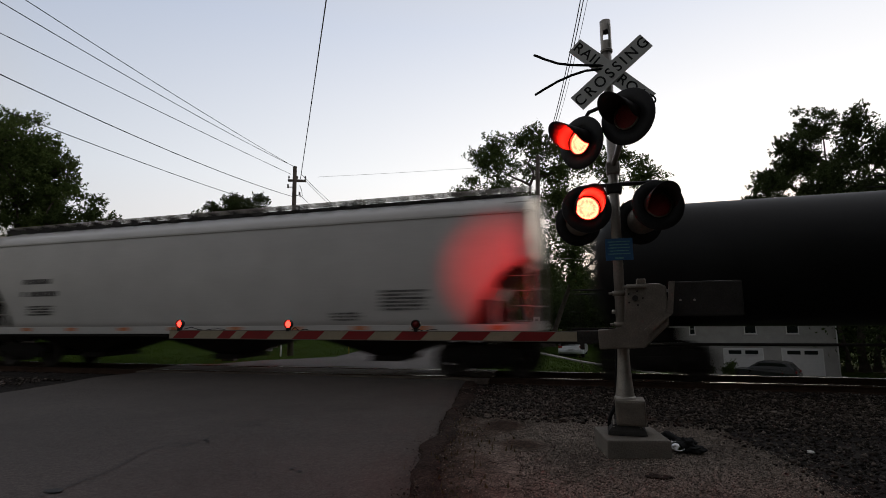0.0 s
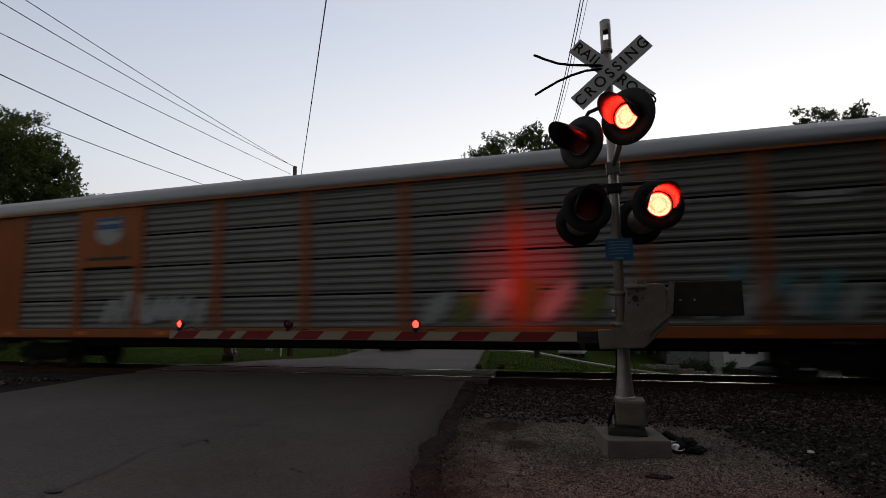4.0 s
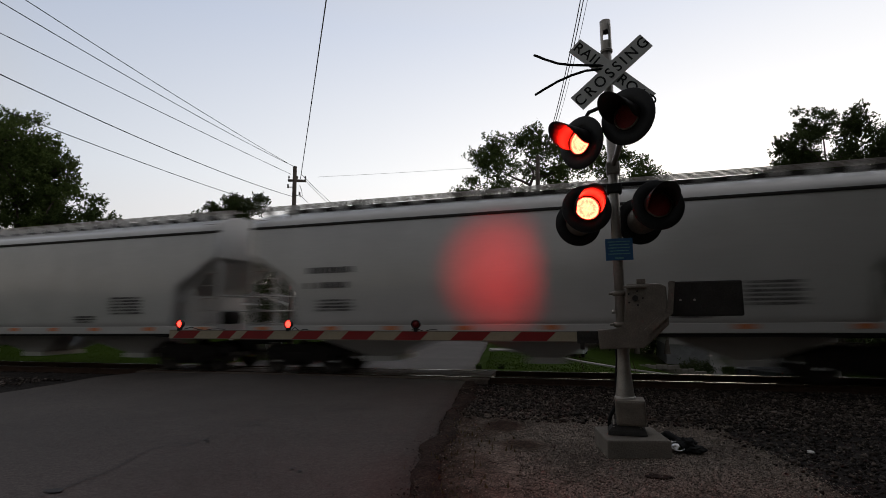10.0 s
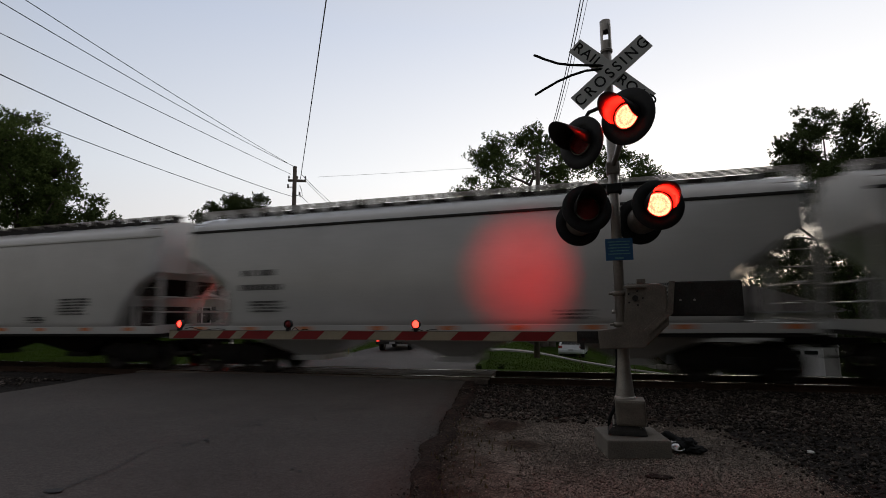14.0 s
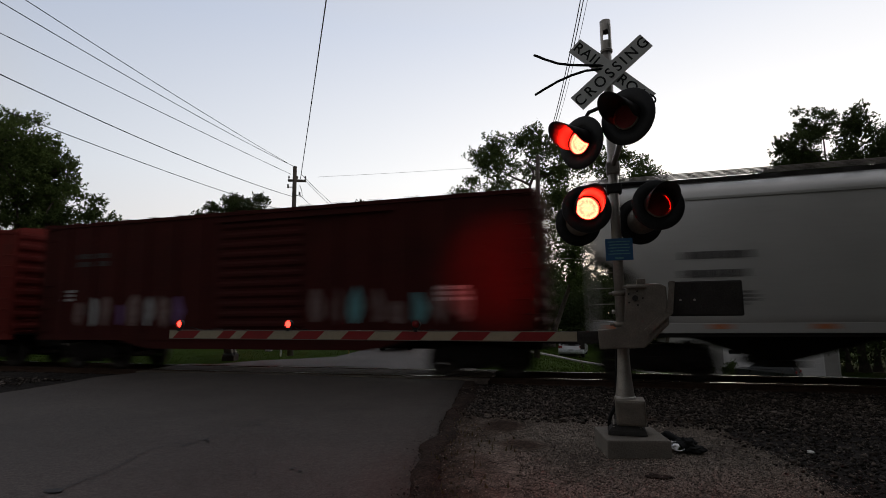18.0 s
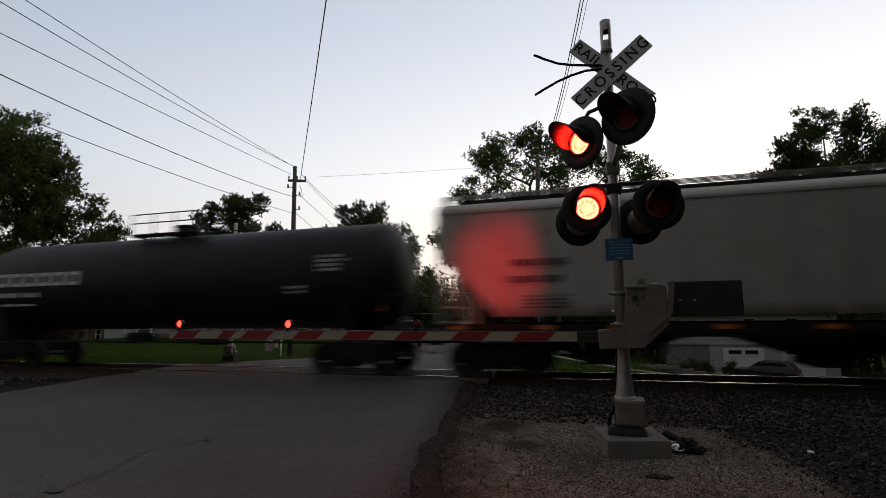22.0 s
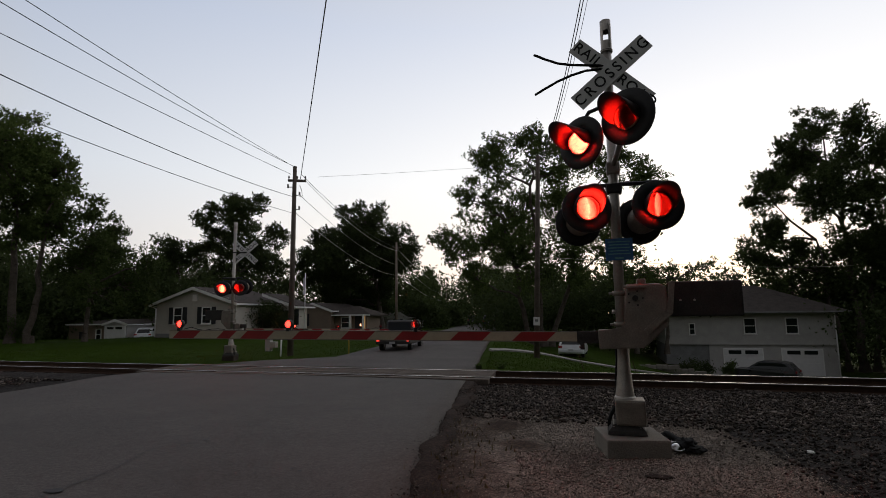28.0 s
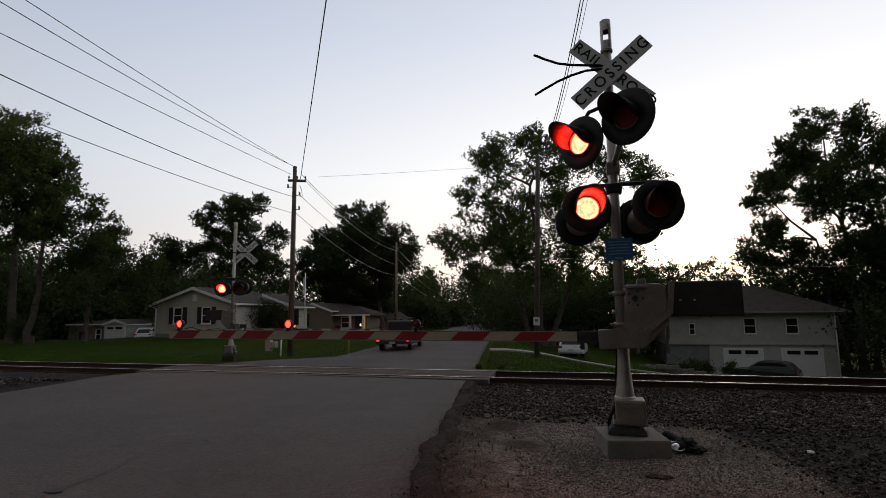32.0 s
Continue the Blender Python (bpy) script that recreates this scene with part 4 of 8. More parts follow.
    # spray paint along the foot of the wall
    for gx0, gx1, mats in graffiti:
        n = 7
        for k in range(n):
            bm = bmesh.new()
            x = gx0 + (gx1 - gx0) * (k + 0.5) / n
            w = (gx1 - gx0) / n * rnd.uniform(0.7, 1.1)
            h = rnd.uniform(0.75, 1.25)
            zb = 1.30 + rnd.uniform(0, 0.12)
            slant = rnd.uniform(0.1, 0.7)
            out = []
            for a in range(9):
                t = a * math.tau / 9
                rr = rnd.uniform(0.75, 1.1)
                out.append((x + math.cos(t) * w / 2 * rr + math.sin(t) * h / 2 * rr * slant, zb + h / 2 + math.sin(t) * h / 2 * rr))
            extrude(bm, out, "y", -yw - 0.03, -yw - 0.022)
            part("graffiti", bm, mats[k % len(mats)], car)
    for k in range(9):
        bm = bmesh.new()
        box(bm, -half + 1.6 + k * (2 * half - 3) / 8, -1.537, 1.13, 0.45, 0.01, 0.12)
        part("reflector", bm, M_REFLECT, car)
    trucks(car, half - 2.6, length)
    return car


def boxcar(length, paint, label, door_open, graffiti, seed):
    car = thing("boxcar", label, "freight car", "train cars")
    rnd = random.Random(seed)
    half = length / 2 - 0.65
    z0, z1, yw = 1.10, 4.52, 1.48
    dw = 2.5
    # walls with a doorway through the near one
    dx = 0.3
    for a, b in ((-half, dx - dw / 2), (dx + dw / 2, half)):
        bm = bmesh.new()
        box(bm, (a + b) / 2, -yw, (z0 + z1) / 2, b - a, 0.08, z1 - z0)
        part("side_wall", bm, paint, car)
    bm = bmesh.new()
    box(bm, dx, -yw, z1 - 0.14, dw, 0.08, 0.28)
    part("door_header", bm, paint, car)
    bm = bmesh.new()
    box(bm, 0, yw, (z0 + z1) / 2, 2 * half, 0.08, z1 - z0)
    part("side_wall", bm, paint, car)
    # floor and far lining carry the inside shade in their near-black colour
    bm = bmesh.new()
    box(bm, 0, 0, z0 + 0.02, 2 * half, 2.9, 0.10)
    part("floor_deck", bm, M_INSIDE_SHADE, car)
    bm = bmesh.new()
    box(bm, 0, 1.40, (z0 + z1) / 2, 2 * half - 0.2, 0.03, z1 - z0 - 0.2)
    part("wall_lining", bm, M_INSIDE_SHADE, car)
    for s in (-1, 1):
        bm = corrugated(2.9, z1 - z0, 9, 0.09, 0)
        e = part("end_wall", bm, paint, car)
        e.matrix_basis = pose(s * half, 0, z0, 0, 0, 90 * s)
        ladder(car, s * (half - 0.3), -yw - 0.07, z0, z1, True, paint)
        ladder(car, s * (half + 0.12), -1.1 * s, z0, z1, False, paint)
        bm = bmesh.new()
        box(bm, s * (half - 0.06), -yw - 0.03, (z0 + z1) / 2, 0.14, 0.05, z1 - z0)
        part("corner_post", bm, paint, car)
    # roof
    bm = bmesh.new()
    loft(bm, [[(x, y, z) for y, z in ((-1.56, z1 - 0.04), (-1.56, z1 + 0.06), (-0.9, z1 + 0.17), (0, z1 + 0.24), (0.9, z1 + 0.17), (1.56, z1 + 0.06), (1.56, z1 - 0.04))] for x in (-half - 0.04, 0, half + 0.04)], smooth=False)
    part("roof", bm, paint, car)
    bm = bmesh.new()
    loft(bm, [[(x, y, z) for y, z in ((-1.5, z1 + 0.06), (-1.5, z1 + 0.12), (0, z1 + 0.29), (1.5, z1 + 0.12), (1.5, z1 + 0.06), (0, z1 + 0.2))] for x in (-0.03, 0.03)], smooth=False)
    seam = part("roof_seam", bm, paint, car)
    seam.location = (-half, 0, 0)
    for i in range(1, 16):
        again("roof_seam", seam, car, pose(-half + i * 2 * half / 15, 0, 0))
    # sills
    bm = bmesh.new()
    box(bm, 0, -yw + 0.02, z0 - 0.05, 2 * half, 0.12, 0.24)
    extrude(bm, [(-half + 3.2, z0 - 0.15), (half - 3.2, z0 - 0.15), (half - 4.4, z0 - 0.42), (-half + 4.4, z0 - 0.42)], "y", -yw - 0.02, -yw + 0.06)
    part("side_sill", bm, paint, car)
    bm = bmesh.new()
    box(bm, 0, 0, 0.84, 2 * half, 0.6, 0.36)
    for k in range(-4, 5):
        box(bm, k * half / 4.5, 0, 0.92, 0.1, 2.7, 0.16)
    part("underframe", bm, M_UNDER, car)
    # side ribs
    bm = bmesh.new()
    box(bm, 0, 0, 0, 0.10, 0.06, z1 - z0 - 0.1, bevel=0.012)
    rib = part("rib", bm, paint, car)
    first = True
    for i in range(1, 15):
        x = -half + i * 2 * half / 15
        if dx - dw / 2 - 0.3 < x < dx + dw / 2 + (2.9 if door_open else 0.3):
            continue
        for s in (-1, 1):
            m = pose(x, s * (yw + 0.06), (z0 + z1) / 2)
            if first:
                rib.matrix_basis, first = m, False
            else:
                again("rib", rib, car, m)
    # sliding door of level ribs
    bm = corrugated(dw + 0.1, z1 - z0 - 0.35, 11, 0.05, 0)
    d = part("sliding_door", bm, paint, car, "door slid open" if door_open else "")
    d.location = (dx + (dw + 0.1 if door_open else 0), -yw - 0.07, z0 + 0.08)
    for tz, th in ((z1 - 0.2, 0.09), (z0 + 0.06, 0.07)):
        bm = bmesh.new()
        box(bm, dx + dw / 2, -yw - 0.12, tz, 2 * dw + 0.4, 0.07, th)
        part("door_track", bm, paint, car)
    stencil(car, half - 2.0, 2.1, 1.0, 0.42, 3, M_MARK_WHITE, -yw - 0.05, seed=seed)
    stencil(car, -half + 2.2, 3.4, 1.5, 0.5, 2, M_MARK_DARK, -yw - 0.05, seed=seed + 1)
    stencil(car, -half + 1.2, 2.3, 0.5, 0.4, 3, M_MARK_WHITE, -yw - 0.05, seed=seed + 2)
    for gx0, gx1, mats in graffiti:
        n = 8
        for k in range(n):
            bm = bmesh.new()
            x = gx0 + (gx1 - gx0) * (k + 0.5) / n
            w = (gx1 - gx0) / n * rnd.uniform(0.6, 0.95)
            h = rnd.uniform(0.7, 1.1)
            zb = 1.25 + rnd.uniform(0, 0.12)
            out = []
            for a in range(9):
                t = a * math.tau / 9
                rr = rnd.uniform(0.7, 1.1)
                out.append((x + math.cos(t) * w / 2 * rr, zb + h / 2 + math.sin(t) * h / 2 * rr))
            extrude(bm, out, "y", -yw - 0.055, -yw - 0.045)
            part("graffiti", bm, mats[k % len(mats)], car)
    trucks(car, half - 1.7, length)
    return car


# Times at which the gap before each car passes x = -3.2, and the time of the last gap
GAPS = [-1.60, -0.18, 1.41, 3.08, 5.42, 7.75, 9.15, 10.55, 11.95, 13.35, 14.72, 16.29, 17.80, 19.20, 20.61, 22.10, 23.49, 24.84, 26.24]
PASS_X = -3.2
LEN = [SPEED * (b - a) for a, b in zip(GAPS, GAPS[1:])]
consist = []


def couple(car, i):
    consist.append((car, GAPS[i], LEN[i]))


couple(tank_car(LEN[0], "plain black tank car on steel trucks", 11, False), 0)
couple(covered_hopper(LEN[1], M_HOP_WHITE, "off-white covered hopper car with sloped ends", "slope", 21), 1)
rusty = covered_hopper(LEN[2], M_HOP_BEIGE, "beige covered hopper car streaked with orange rust", "slope", 31, open_end=[(0.0, 3.95), (1.0, 3.35), (1.9, 2.05), (2.4, 1.16)])
couple(rusty, 2)
couple(autorack(LEN[3], "orange and grey autorack car with pale graffiti along its foot", [(2.0, 7.2, (M_GRAF_C, M_GRAF_D)), (8.2, 11.4, (M_GRAF_C, M_GRAF_A)), (-8.5, -4.5, (M_GRAF_C, M_GRAF_C))], 41), 3)
couple(autorack(LEN[4], "orange and grey autorack car with cyan and violet graffiti", [(-6.5, 0.8, (M_GRAF_A, M_GRAF_B)), (7.5, 10.0, (M_GRAF_C, M_GRAF_D))], 42), 4)
for i in range(5, 10):
    couple(covered_hopper(LEN[i], M_HOP_GREY, "glossy pale grey covered hopper car with open end cages", "round", 50 + i), i)
couple(covered_hopper(LEN[10], M_HOP_WHITE, "off-white covered hopper car with dark sloped ends", "slope", 71), 10)
couple(covered_hopper(LEN[11], M_HOP_GREY, "pale grey covered hopper car with dark sloped ends", "slope", 81), 11)
couple(boxcar(LEN[12], M_BOXBROWN, "dark brown boxcar with pale graffiti along its foot", False, [(-6.6, -2.2, (M_GRAF_E, M_GRAF_C, M_GRAF_E, M_GRAF_B)), (1.8, 6.4, (M_GRAF_E, M_GRAF_E, M_GRAF_A))], 91), 12)
couple(boxcar(LEN[13], M_BOXRED, "faded red boxcar with its sliding door open", True, [], 92), 13)
couple(covered_hopper(LEN[14], M_HOP_OLD, "old off-white covered hopper car with outside ribs", "ribbed", 101), 14)
for i in range(15, 18):
    couple(tank_car(LEN[i], "black tank car with white lettering blocks on steel trucks", 110 + i), i)

# rust patches along the beige car's shoulder
rnd = random.Random(5)
hl = LEN[2] / 2 - 0.55
for k in range(26):
    x = -hl + 0.7 + k * (2 * hl - 1.4) / 25
    bm = bmesh.new()
    w, h = rnd.uniform(0.3, 0.6), rnd.uniform(0.12, 0.3) if k % 4 else rnd.uniform(0.3, 0.5)
    zc = 3.72 - (0.38 if k % 5 == 2 else 0)
    ring = []
    for a in range(10):
        t = a * math.tau / 10
        q = rnd.uniform(0.7, 1.1)
        z = zc + math.sin(t) * h / 2 * q
        ring.append((x + math.cos(t) * w * q, -hopper_half(z, 0.10, 4.08, 4.62, 1.60) - 0.004, z))
    top = [bm.verts.new((p[0], p[1] - 0.004, p[2])) for p in ring]
    low = [bm.verts.new((p[0], p[1] + 0.01, p[2])) for p in ring]
    bm.faces.new(top)
    for i in range(10):
        bm.faces.new((top[i], top[(i + 1) % 10], low[(i + 1) % 10], low[i]))
    part("rust_patch", bm, M_RUST, rusty)

# ---- crossing signals ----
lamps = []               # (disc, its pose, lit at the start, degrees of its turn)


def disc_mesh(r, on, off):
    """A lamp's disc: lit face at -y, dark face at +y, both slightly domed."""
    bm = bmesh.new()
    n = 24
    rings = []
    for y, k in ((-0.030, 0.02), (-0.026, 0.45), (-0.014, 0.85), (-0.004, 1.0), (0.004, 1.0), (0.014, 0.85), (0.026, 0.45), (0.030, 0.02)):
        rings.append([(k * r * math.cos(a * math.tau / n), y, k * r * math.sin(a * math.tau / n)) for a in range(n)])
    loft(bm, rings)
    bm.faces.ensure_lookup_table()
    for f in bm.faces:
        f.material_index = 0 if f.calc_center_median().y < -0.001 else 1
    me = bpy.data.meshes.new("flash_disc")
    bmesh.ops.recalc_face_normals(bm, faces=bm.faces)
    bm.to_mesh(me)
    bm.free()
    me.materials.append(on)
    me.materials.append(off)
    return me


DISC = disc_mesh(0.148, M_LENS_ON, M_LENS_OFF)
SHUTTER = disc_mesh(0.148, M_BLACK, M_BLACK)
ARM_DISC = disc_mesh(0.050, M_ARMLAMP_ON, M_LENS_OFF)


def flasher(signal, m, lit_first, shutter=False, visor=0.34, disc=1.0):
    """One round flashing lamp that looks along its own -y."""
    bm = bmesh.new()
    n = 40
    prof = [(0.150, -0.012), (0.300 * disc, -0.012), (0.305 * disc, -0.004), (0.305 * disc, 0.008), (0.150, 0.008)]
    rings = [[(r * math.cos(a * math.tau / n), y, r * math.sin(a * math.tau / n)) for r, y in prof] for a in range(n)]
    loft(bm, rings + [rings[0]], caps=False)
    bmesh.ops.remove_doubles(bm, verts=bm.verts, dist=1e-5)
    plate = part("background_disc", bm, M_BLACK, signal)
    plate.matrix_basis = m
    bm = bmesh.new()
    # visor: a tube open below, longer at the top
    rings = []
    for k in range(25):
        a = radians(-22 + 224 * k / 24)
        reach = visor * (0.30 + 0.70 * math.sin(radians(180 * k / 24)) ** 0.7)
        c, s = math.cos(a), math.sin(a)
        rings.append([(0.166 * c, -0.012, 0.166 * s), (0.172 * c, -reach, 0.172 * s), (0.168 * c, -reach, 0.168 * s), (0.160 * c, -0.012, 0.160 * s)])
    loft(bm, rings)
    part("visor", bm, M_HOODBLACK, plate)
    bm = bmesh.new()
    rings = [[(r * math.cos(a * math.tau / n), y, r * math.sin(a * math.tau / n)) for a in range(n)] for r, y in ((0.165, 0.008), (0.178, 0.05), (0.178, 0.17), (0.15, 0.235), (0.05, 0.255))]
    loft(bm, rings, caps=False)
    f = bm.faces.new([v for v in bm.verts if abs(v.co.y - 0.255) < 1e-4])
    part("lamp_housing", bm, M_ALU, plate)
    bm = bmesh.new()
    rings = [[(r * math.cos(a * math.tau / n), y, r * math.sin(a * math.tau / n)) for a in range(n)] for r, y in ((0.143, -0.034), (0.158, -0.030), (0.158, -0.008), (0.143, -0.012), (0.143, -0.034))]
    loft(bm, rings, caps=False)
    part("lens_ring", bm, M_ALU if not shutter else M_BLACK, plate)
    # with shutter, an added black disc that turns to block the beam
    d = new("flash_disc", SHUTTER if shutter else DISC)
    d.parent = plate
    if shutter:
        lamps.append((d, pose(0, 0.0, 0), not lit_first, 90))
    else:
        lamps.append((d, pose(0, 0.0, 0), lit_first, 180))
    return plate


def face(x, y, z, dx, dy, dz=0.0):
    """The pose of a lamp at a place whose -y points along (dx, dy, dz)."""
    d = Vector((dx, dy, dz)).normalized()
    return Matrix.Translation((x, y, z)) @ d.to_track_quat("-Y", "Z").to_matrix().to_4x4()


def blade(signal, m, words, size=0.165, space=1.06, back=None):
    bm = bmesh.new()
    box(bm, 0, 0, 0, 1.22, 0.006, 0.229)
    b = part("crossbuck_blade", bm, M_SIGNWHITE, signal)
    b.matrix_basis = m
    bm = bmesh.new()
    box(bm, 0, 0.0055, 0, 1.21, 0.004, 0.22)
    part("blade_back", bm, back or M_DARKSTEEL, b)
    for x, word in words:
        writing(word, size, M_INK, b, Matrix.Translation((x, -0.006, 0.0)) @ Matrix.Rotation(radians(90), 4, "X"), extrude_by=0.001, space=space)
        if back:
            writing(word, size, M_INK, b, Matrix.Translation((-x, 0.0095, 0.0)) @ Matrix.Rotation(radians(180), 4, "Z") @ Matrix.Rotation(radians(90), 4, "X"), extrude_by=0.001, space=space)
    return b


def gate_lamp(arm, x, m, steady, lit_first):
    """A small red lamp on its bracket above a gate arm."""
    bm = bmesh.new()
    box(bm, 0, 0.0, -0.075, 0.05, 0.05, 0.05)
    n = 18
    rings = [[(r * math.cos(a * math.tau / n), y, r * math.sin(a * math.tau / n)) for a in range(n)] for r, y in ((0.052, -0.030), (0.059, -0.030), (0.059, 0.030), (0.052, 0.030), (0.052, -0.030))]
    loft(bm, rings, caps=False)
    lp = part("arm_lamp", bm, M_BLACK, arm)
    lp.matrix_basis = m
    d = new("lamp_disc", ARM_DISC)
    d.parent = lp
    if not steady:
        lamps.append((d, pose(0, 0, 0), lit_first, 180))
    return lp


def gate_arm(signal, a, b, lamp_at, lit):
    """Striped arm from a to b in the signal's space; lamp_at: shares of its length, with the first one steady."""
    a, b = Vector(a), Vector(b)
    d = b - a
    length = d.length
    m = Matrix.Translation(a) @ d.to_track_quat("X", "Z").to_matrix().to_4x4()
    bm = bmesh.new()
    box(bm, length / 2, 0, 0, length, 0.028, 0.118, bevel=0.006)
    arm = part("gate_arm", bm, M_ARMWHITE, signal, "red and cream striped gate arm")
    arm.matrix_basis = m
    # the tip section has shorter stripes than the rest
    for lo, hi in ((0.32, 0.75), (1.13, 1.55), (1.95, 2.31), (2.69, 3.07), (3.42, 3.79), (4.18, 4.60), (4.77, 4.98), (5.36, 5.71)):
        bm = bmesh.new()
        for yy in (-1, 1):
            extrude(bm, [(lo + 0.06, -0.057), (hi + 0.06, -0.057), (hi - 0.06, 0.057), (lo - 0.06, 0.057)], "y", yy * 0.0145, yy * 0.0175)
        part("red_stripe", bm, M_ARMRED, arm)
    for z in (-0.060, 0.060):
        bm = bmesh.new()
        box(bm, length / 2, 0, z, length, 0.036, 0.010)
        part("arm_edge", bm, M_ALU, arm)
    q = m.to_3x3().to_4x4().inverted()
    pts = []
    for i, share in enumerate(lamp_at):
        gate_lamp(arm, share, Matrix.Translation((share * length, 0, 0.150)) @ q, i == 0, lit[i])
        pts.append(share * length)
    # cable looped along the arm between the lamps
    for x0, x1 in ((pts[0] - 0.08, pts[0] - 0.75), (pts[1] - 0.06, pts[1] - 0.30), (pts[2] + 0.06, pts[2] - 0.3)):
        bar("lamp_cable", [(x0 + (x1 - x0) * u / 6, 0.0, 0.075 + 0.035 * math.sin(u * 1.6) * (1 - u / 6)) for u in range(7)], 0.006, M_RUBBER, arm)
    return arm


def crossing_signal(m, label, near):
    """Mast with crossbuck, flashers, gate mechanism and arm. Its own -y looks down the approach."""
    sg = thing("crossing_signal", label, "crossing signal", "crossing signals", m)
    # concrete base
    bm = bmesh.new()
    wide = 0.70 if near else 0.46
    box(bm, 0, 0, 0.0, wide + 0.01, wide + 0.05, 0.26, bevel=0.022, m=pose(0.035, -0.03, 0, 0, 0, 12))
    part("concrete_base", bm, M_CONC if near else M_TIE, sg)
    bm = bmesh.new()
    loft(bm, [[(sx * w, sy * w, z) for sx, sy in ((-1, -1), (1, -1), (1, 1), (-1, 1))] for w, z in ((0.22, 0.14), (0.21, 0.18), (0.17, 0.22), (0.16, 0.25))], smooth=False)
    part("base_casting", bm, M_DARKSTEEL, sg)
    bm = bmesh.new()
    box(bm, 0.05, -0.02, 0.385, 0.34, 0.34, 0.30, bevel=0.03)
    jb = part("junction_box", bm, M_ALU, sg)
    bm = bmesh.new()
    box(bm, 0.05, -0.195, 0.385, 0.29, 0.012, 0.25, bevel=0.004)
    part("box_lid", bm, M_ALU, jb)
    for sx in (-1, 1):
        for sy in (-1, 1):
            bm = bmesh.new()
            tube(bm, (sx * 0.15, sy * 0.15, 0.15), (sx * 0.15, sy * 0.15, 0.30), 0.012, seg=6)
            tube(bm, (sx * 0.15, sy * 0.15, 0.20), (sx * 0.15, sy * 0.15, 0.225), 0.024, seg=6)
            part("anchor_bolt", bm, M_GALV, sg)
    # mast: flared foot, pipe, cap with an oval hole
    bm = bmesh.new()
    tube(bm, (0, 0, 0.52), (0, 0, 0.56), 0.135, 0.118, seg=20)
    for z0, z1, r0, r1 in ((0.56, 0.68, 0.112, 0.098), (0.68, 0.84, 0.098, 0.084), (0.84, 1.02, 0.084, 0.076), (1.02, 1.16, 0.076, 0.078)):
        tube(bm, (0, 0, z0), (0, 0, z1), r0, r1, seg=20, caps=False)
    tube(bm, (0, 0, 0.70), (0, 0, 4.98), 0.062, 0.060, seg=20)
    part("mast", bm, M_GALV, sg)
    bm = bmesh.new()
    n = 24
    rows = [4.98, 5.06, 5.13, 5.20, 5.27, 5.34, 5.42]
    vs = {}
    for i, z in enumerate(rows):
        for a in range(n):
            r = 0.070 if i else 0.064
            vs[i, a] = bm.verts.new((r * math.cos(a * math.tau / n), r * math.sin(a * math.tau / n), z))
    for i in range(len(rows) - 1):
        for a in range(n):
            t = a / n * 360
            hole = i in (2, 3) and (235 < t < 290 or 55 < t < 110)
            if not hole:
                bm.faces.new((vs[i, a], vs[i, (a + 1) % n], vs[i + 1, (a + 1) % n], vs[i + 1, a])).smooth = True
    bm.faces.new([vs[len(rows) - 1, a] for a in range(n)])
    part("mast_cap", bm, M_GALV, sg)
    for z in (4.98, 5.00):
        bm = bmesh.new()
        tube(bm, (0, 0, z), (0, 0, z + 0.012), 0.078, seg=18)
        part("cap_band", bm, M_GALV, sg)
    # crossbuck
    buck, bx = (4.657, 0.047) if near else (4.20, -0.40)
    blade(sg, Matrix.Translation((bx, -0.085, buck)) @ Matrix.Rotation(radians(10), 4, "Z") @ Matrix.Rotation(radians(41.5), 4, "Y"), ((-0.39, "RAIL"), (0.40, "ROAD")), 0.19, 1.12, None if near else M_SIGNWHITE)
    blade(sg, Matrix.Translation((bx, -0.10, buck)) @ Matrix.Rotation(radians(10), 4, "Z") @ Matrix.Rotation(radians(-41.5), 4, "Y"), ((0.0, "CROSSING"), ), 0.195, 1.42, None if near else M_SIGNWHITE)
    bm = bmesh.new()
    box(bm, bx / 2, -0.05, buck, 0.20 + abs(bx), 0.06, 0.05, bevel=0.006)
    box(bm, 0.0, 0.0, buck, 0.16, 0.16, 0.05, bevel=0.006)
    part("blade_clamp", bm, M_DARKSTEEL, sg)
    # cross arm for the lower lamps
    bm = bmesh.new()
    tube(bm, (-0.36, -0.02, 3.18), (0.52, -0.02, 3.18), 0.026, seg=10)
    box(bm, 0.0, 0.0, 3.13, 0.19, 0.19, 0.12, bevel=0.02)
    part("cross_arm", bm, M_BLACK, sg)
    for x in (-0.34, 0.48):
        bm = bmesh.new()
        tube(bm, (x, -0.02, 3.19), (x, -0.02, 2.95), 0.022, seg=8)
        box(bm, x, -0.02, 2.98, 0.07, 0.24, 0.06, bevel=0.012)
        part("lamp_bracket", bm, M_BLACK, sg)
    flasher(sg, face(-0.34, -0.30, 2.84, 0.26, -1, 0.11), True, visor=0.44)
    flasher(sg, face(0.48, -0.30, 2.83, 0.20, -1, 0.05), False, visor=0.42)
    flasher(sg, face(-0.47, 0.28, 2.76, -0.32, 1), near is True, shutter=near)
    flasher(sg, face(0.30, 0.28, 2.74, -0.32, 1), near is False, shutter=near)
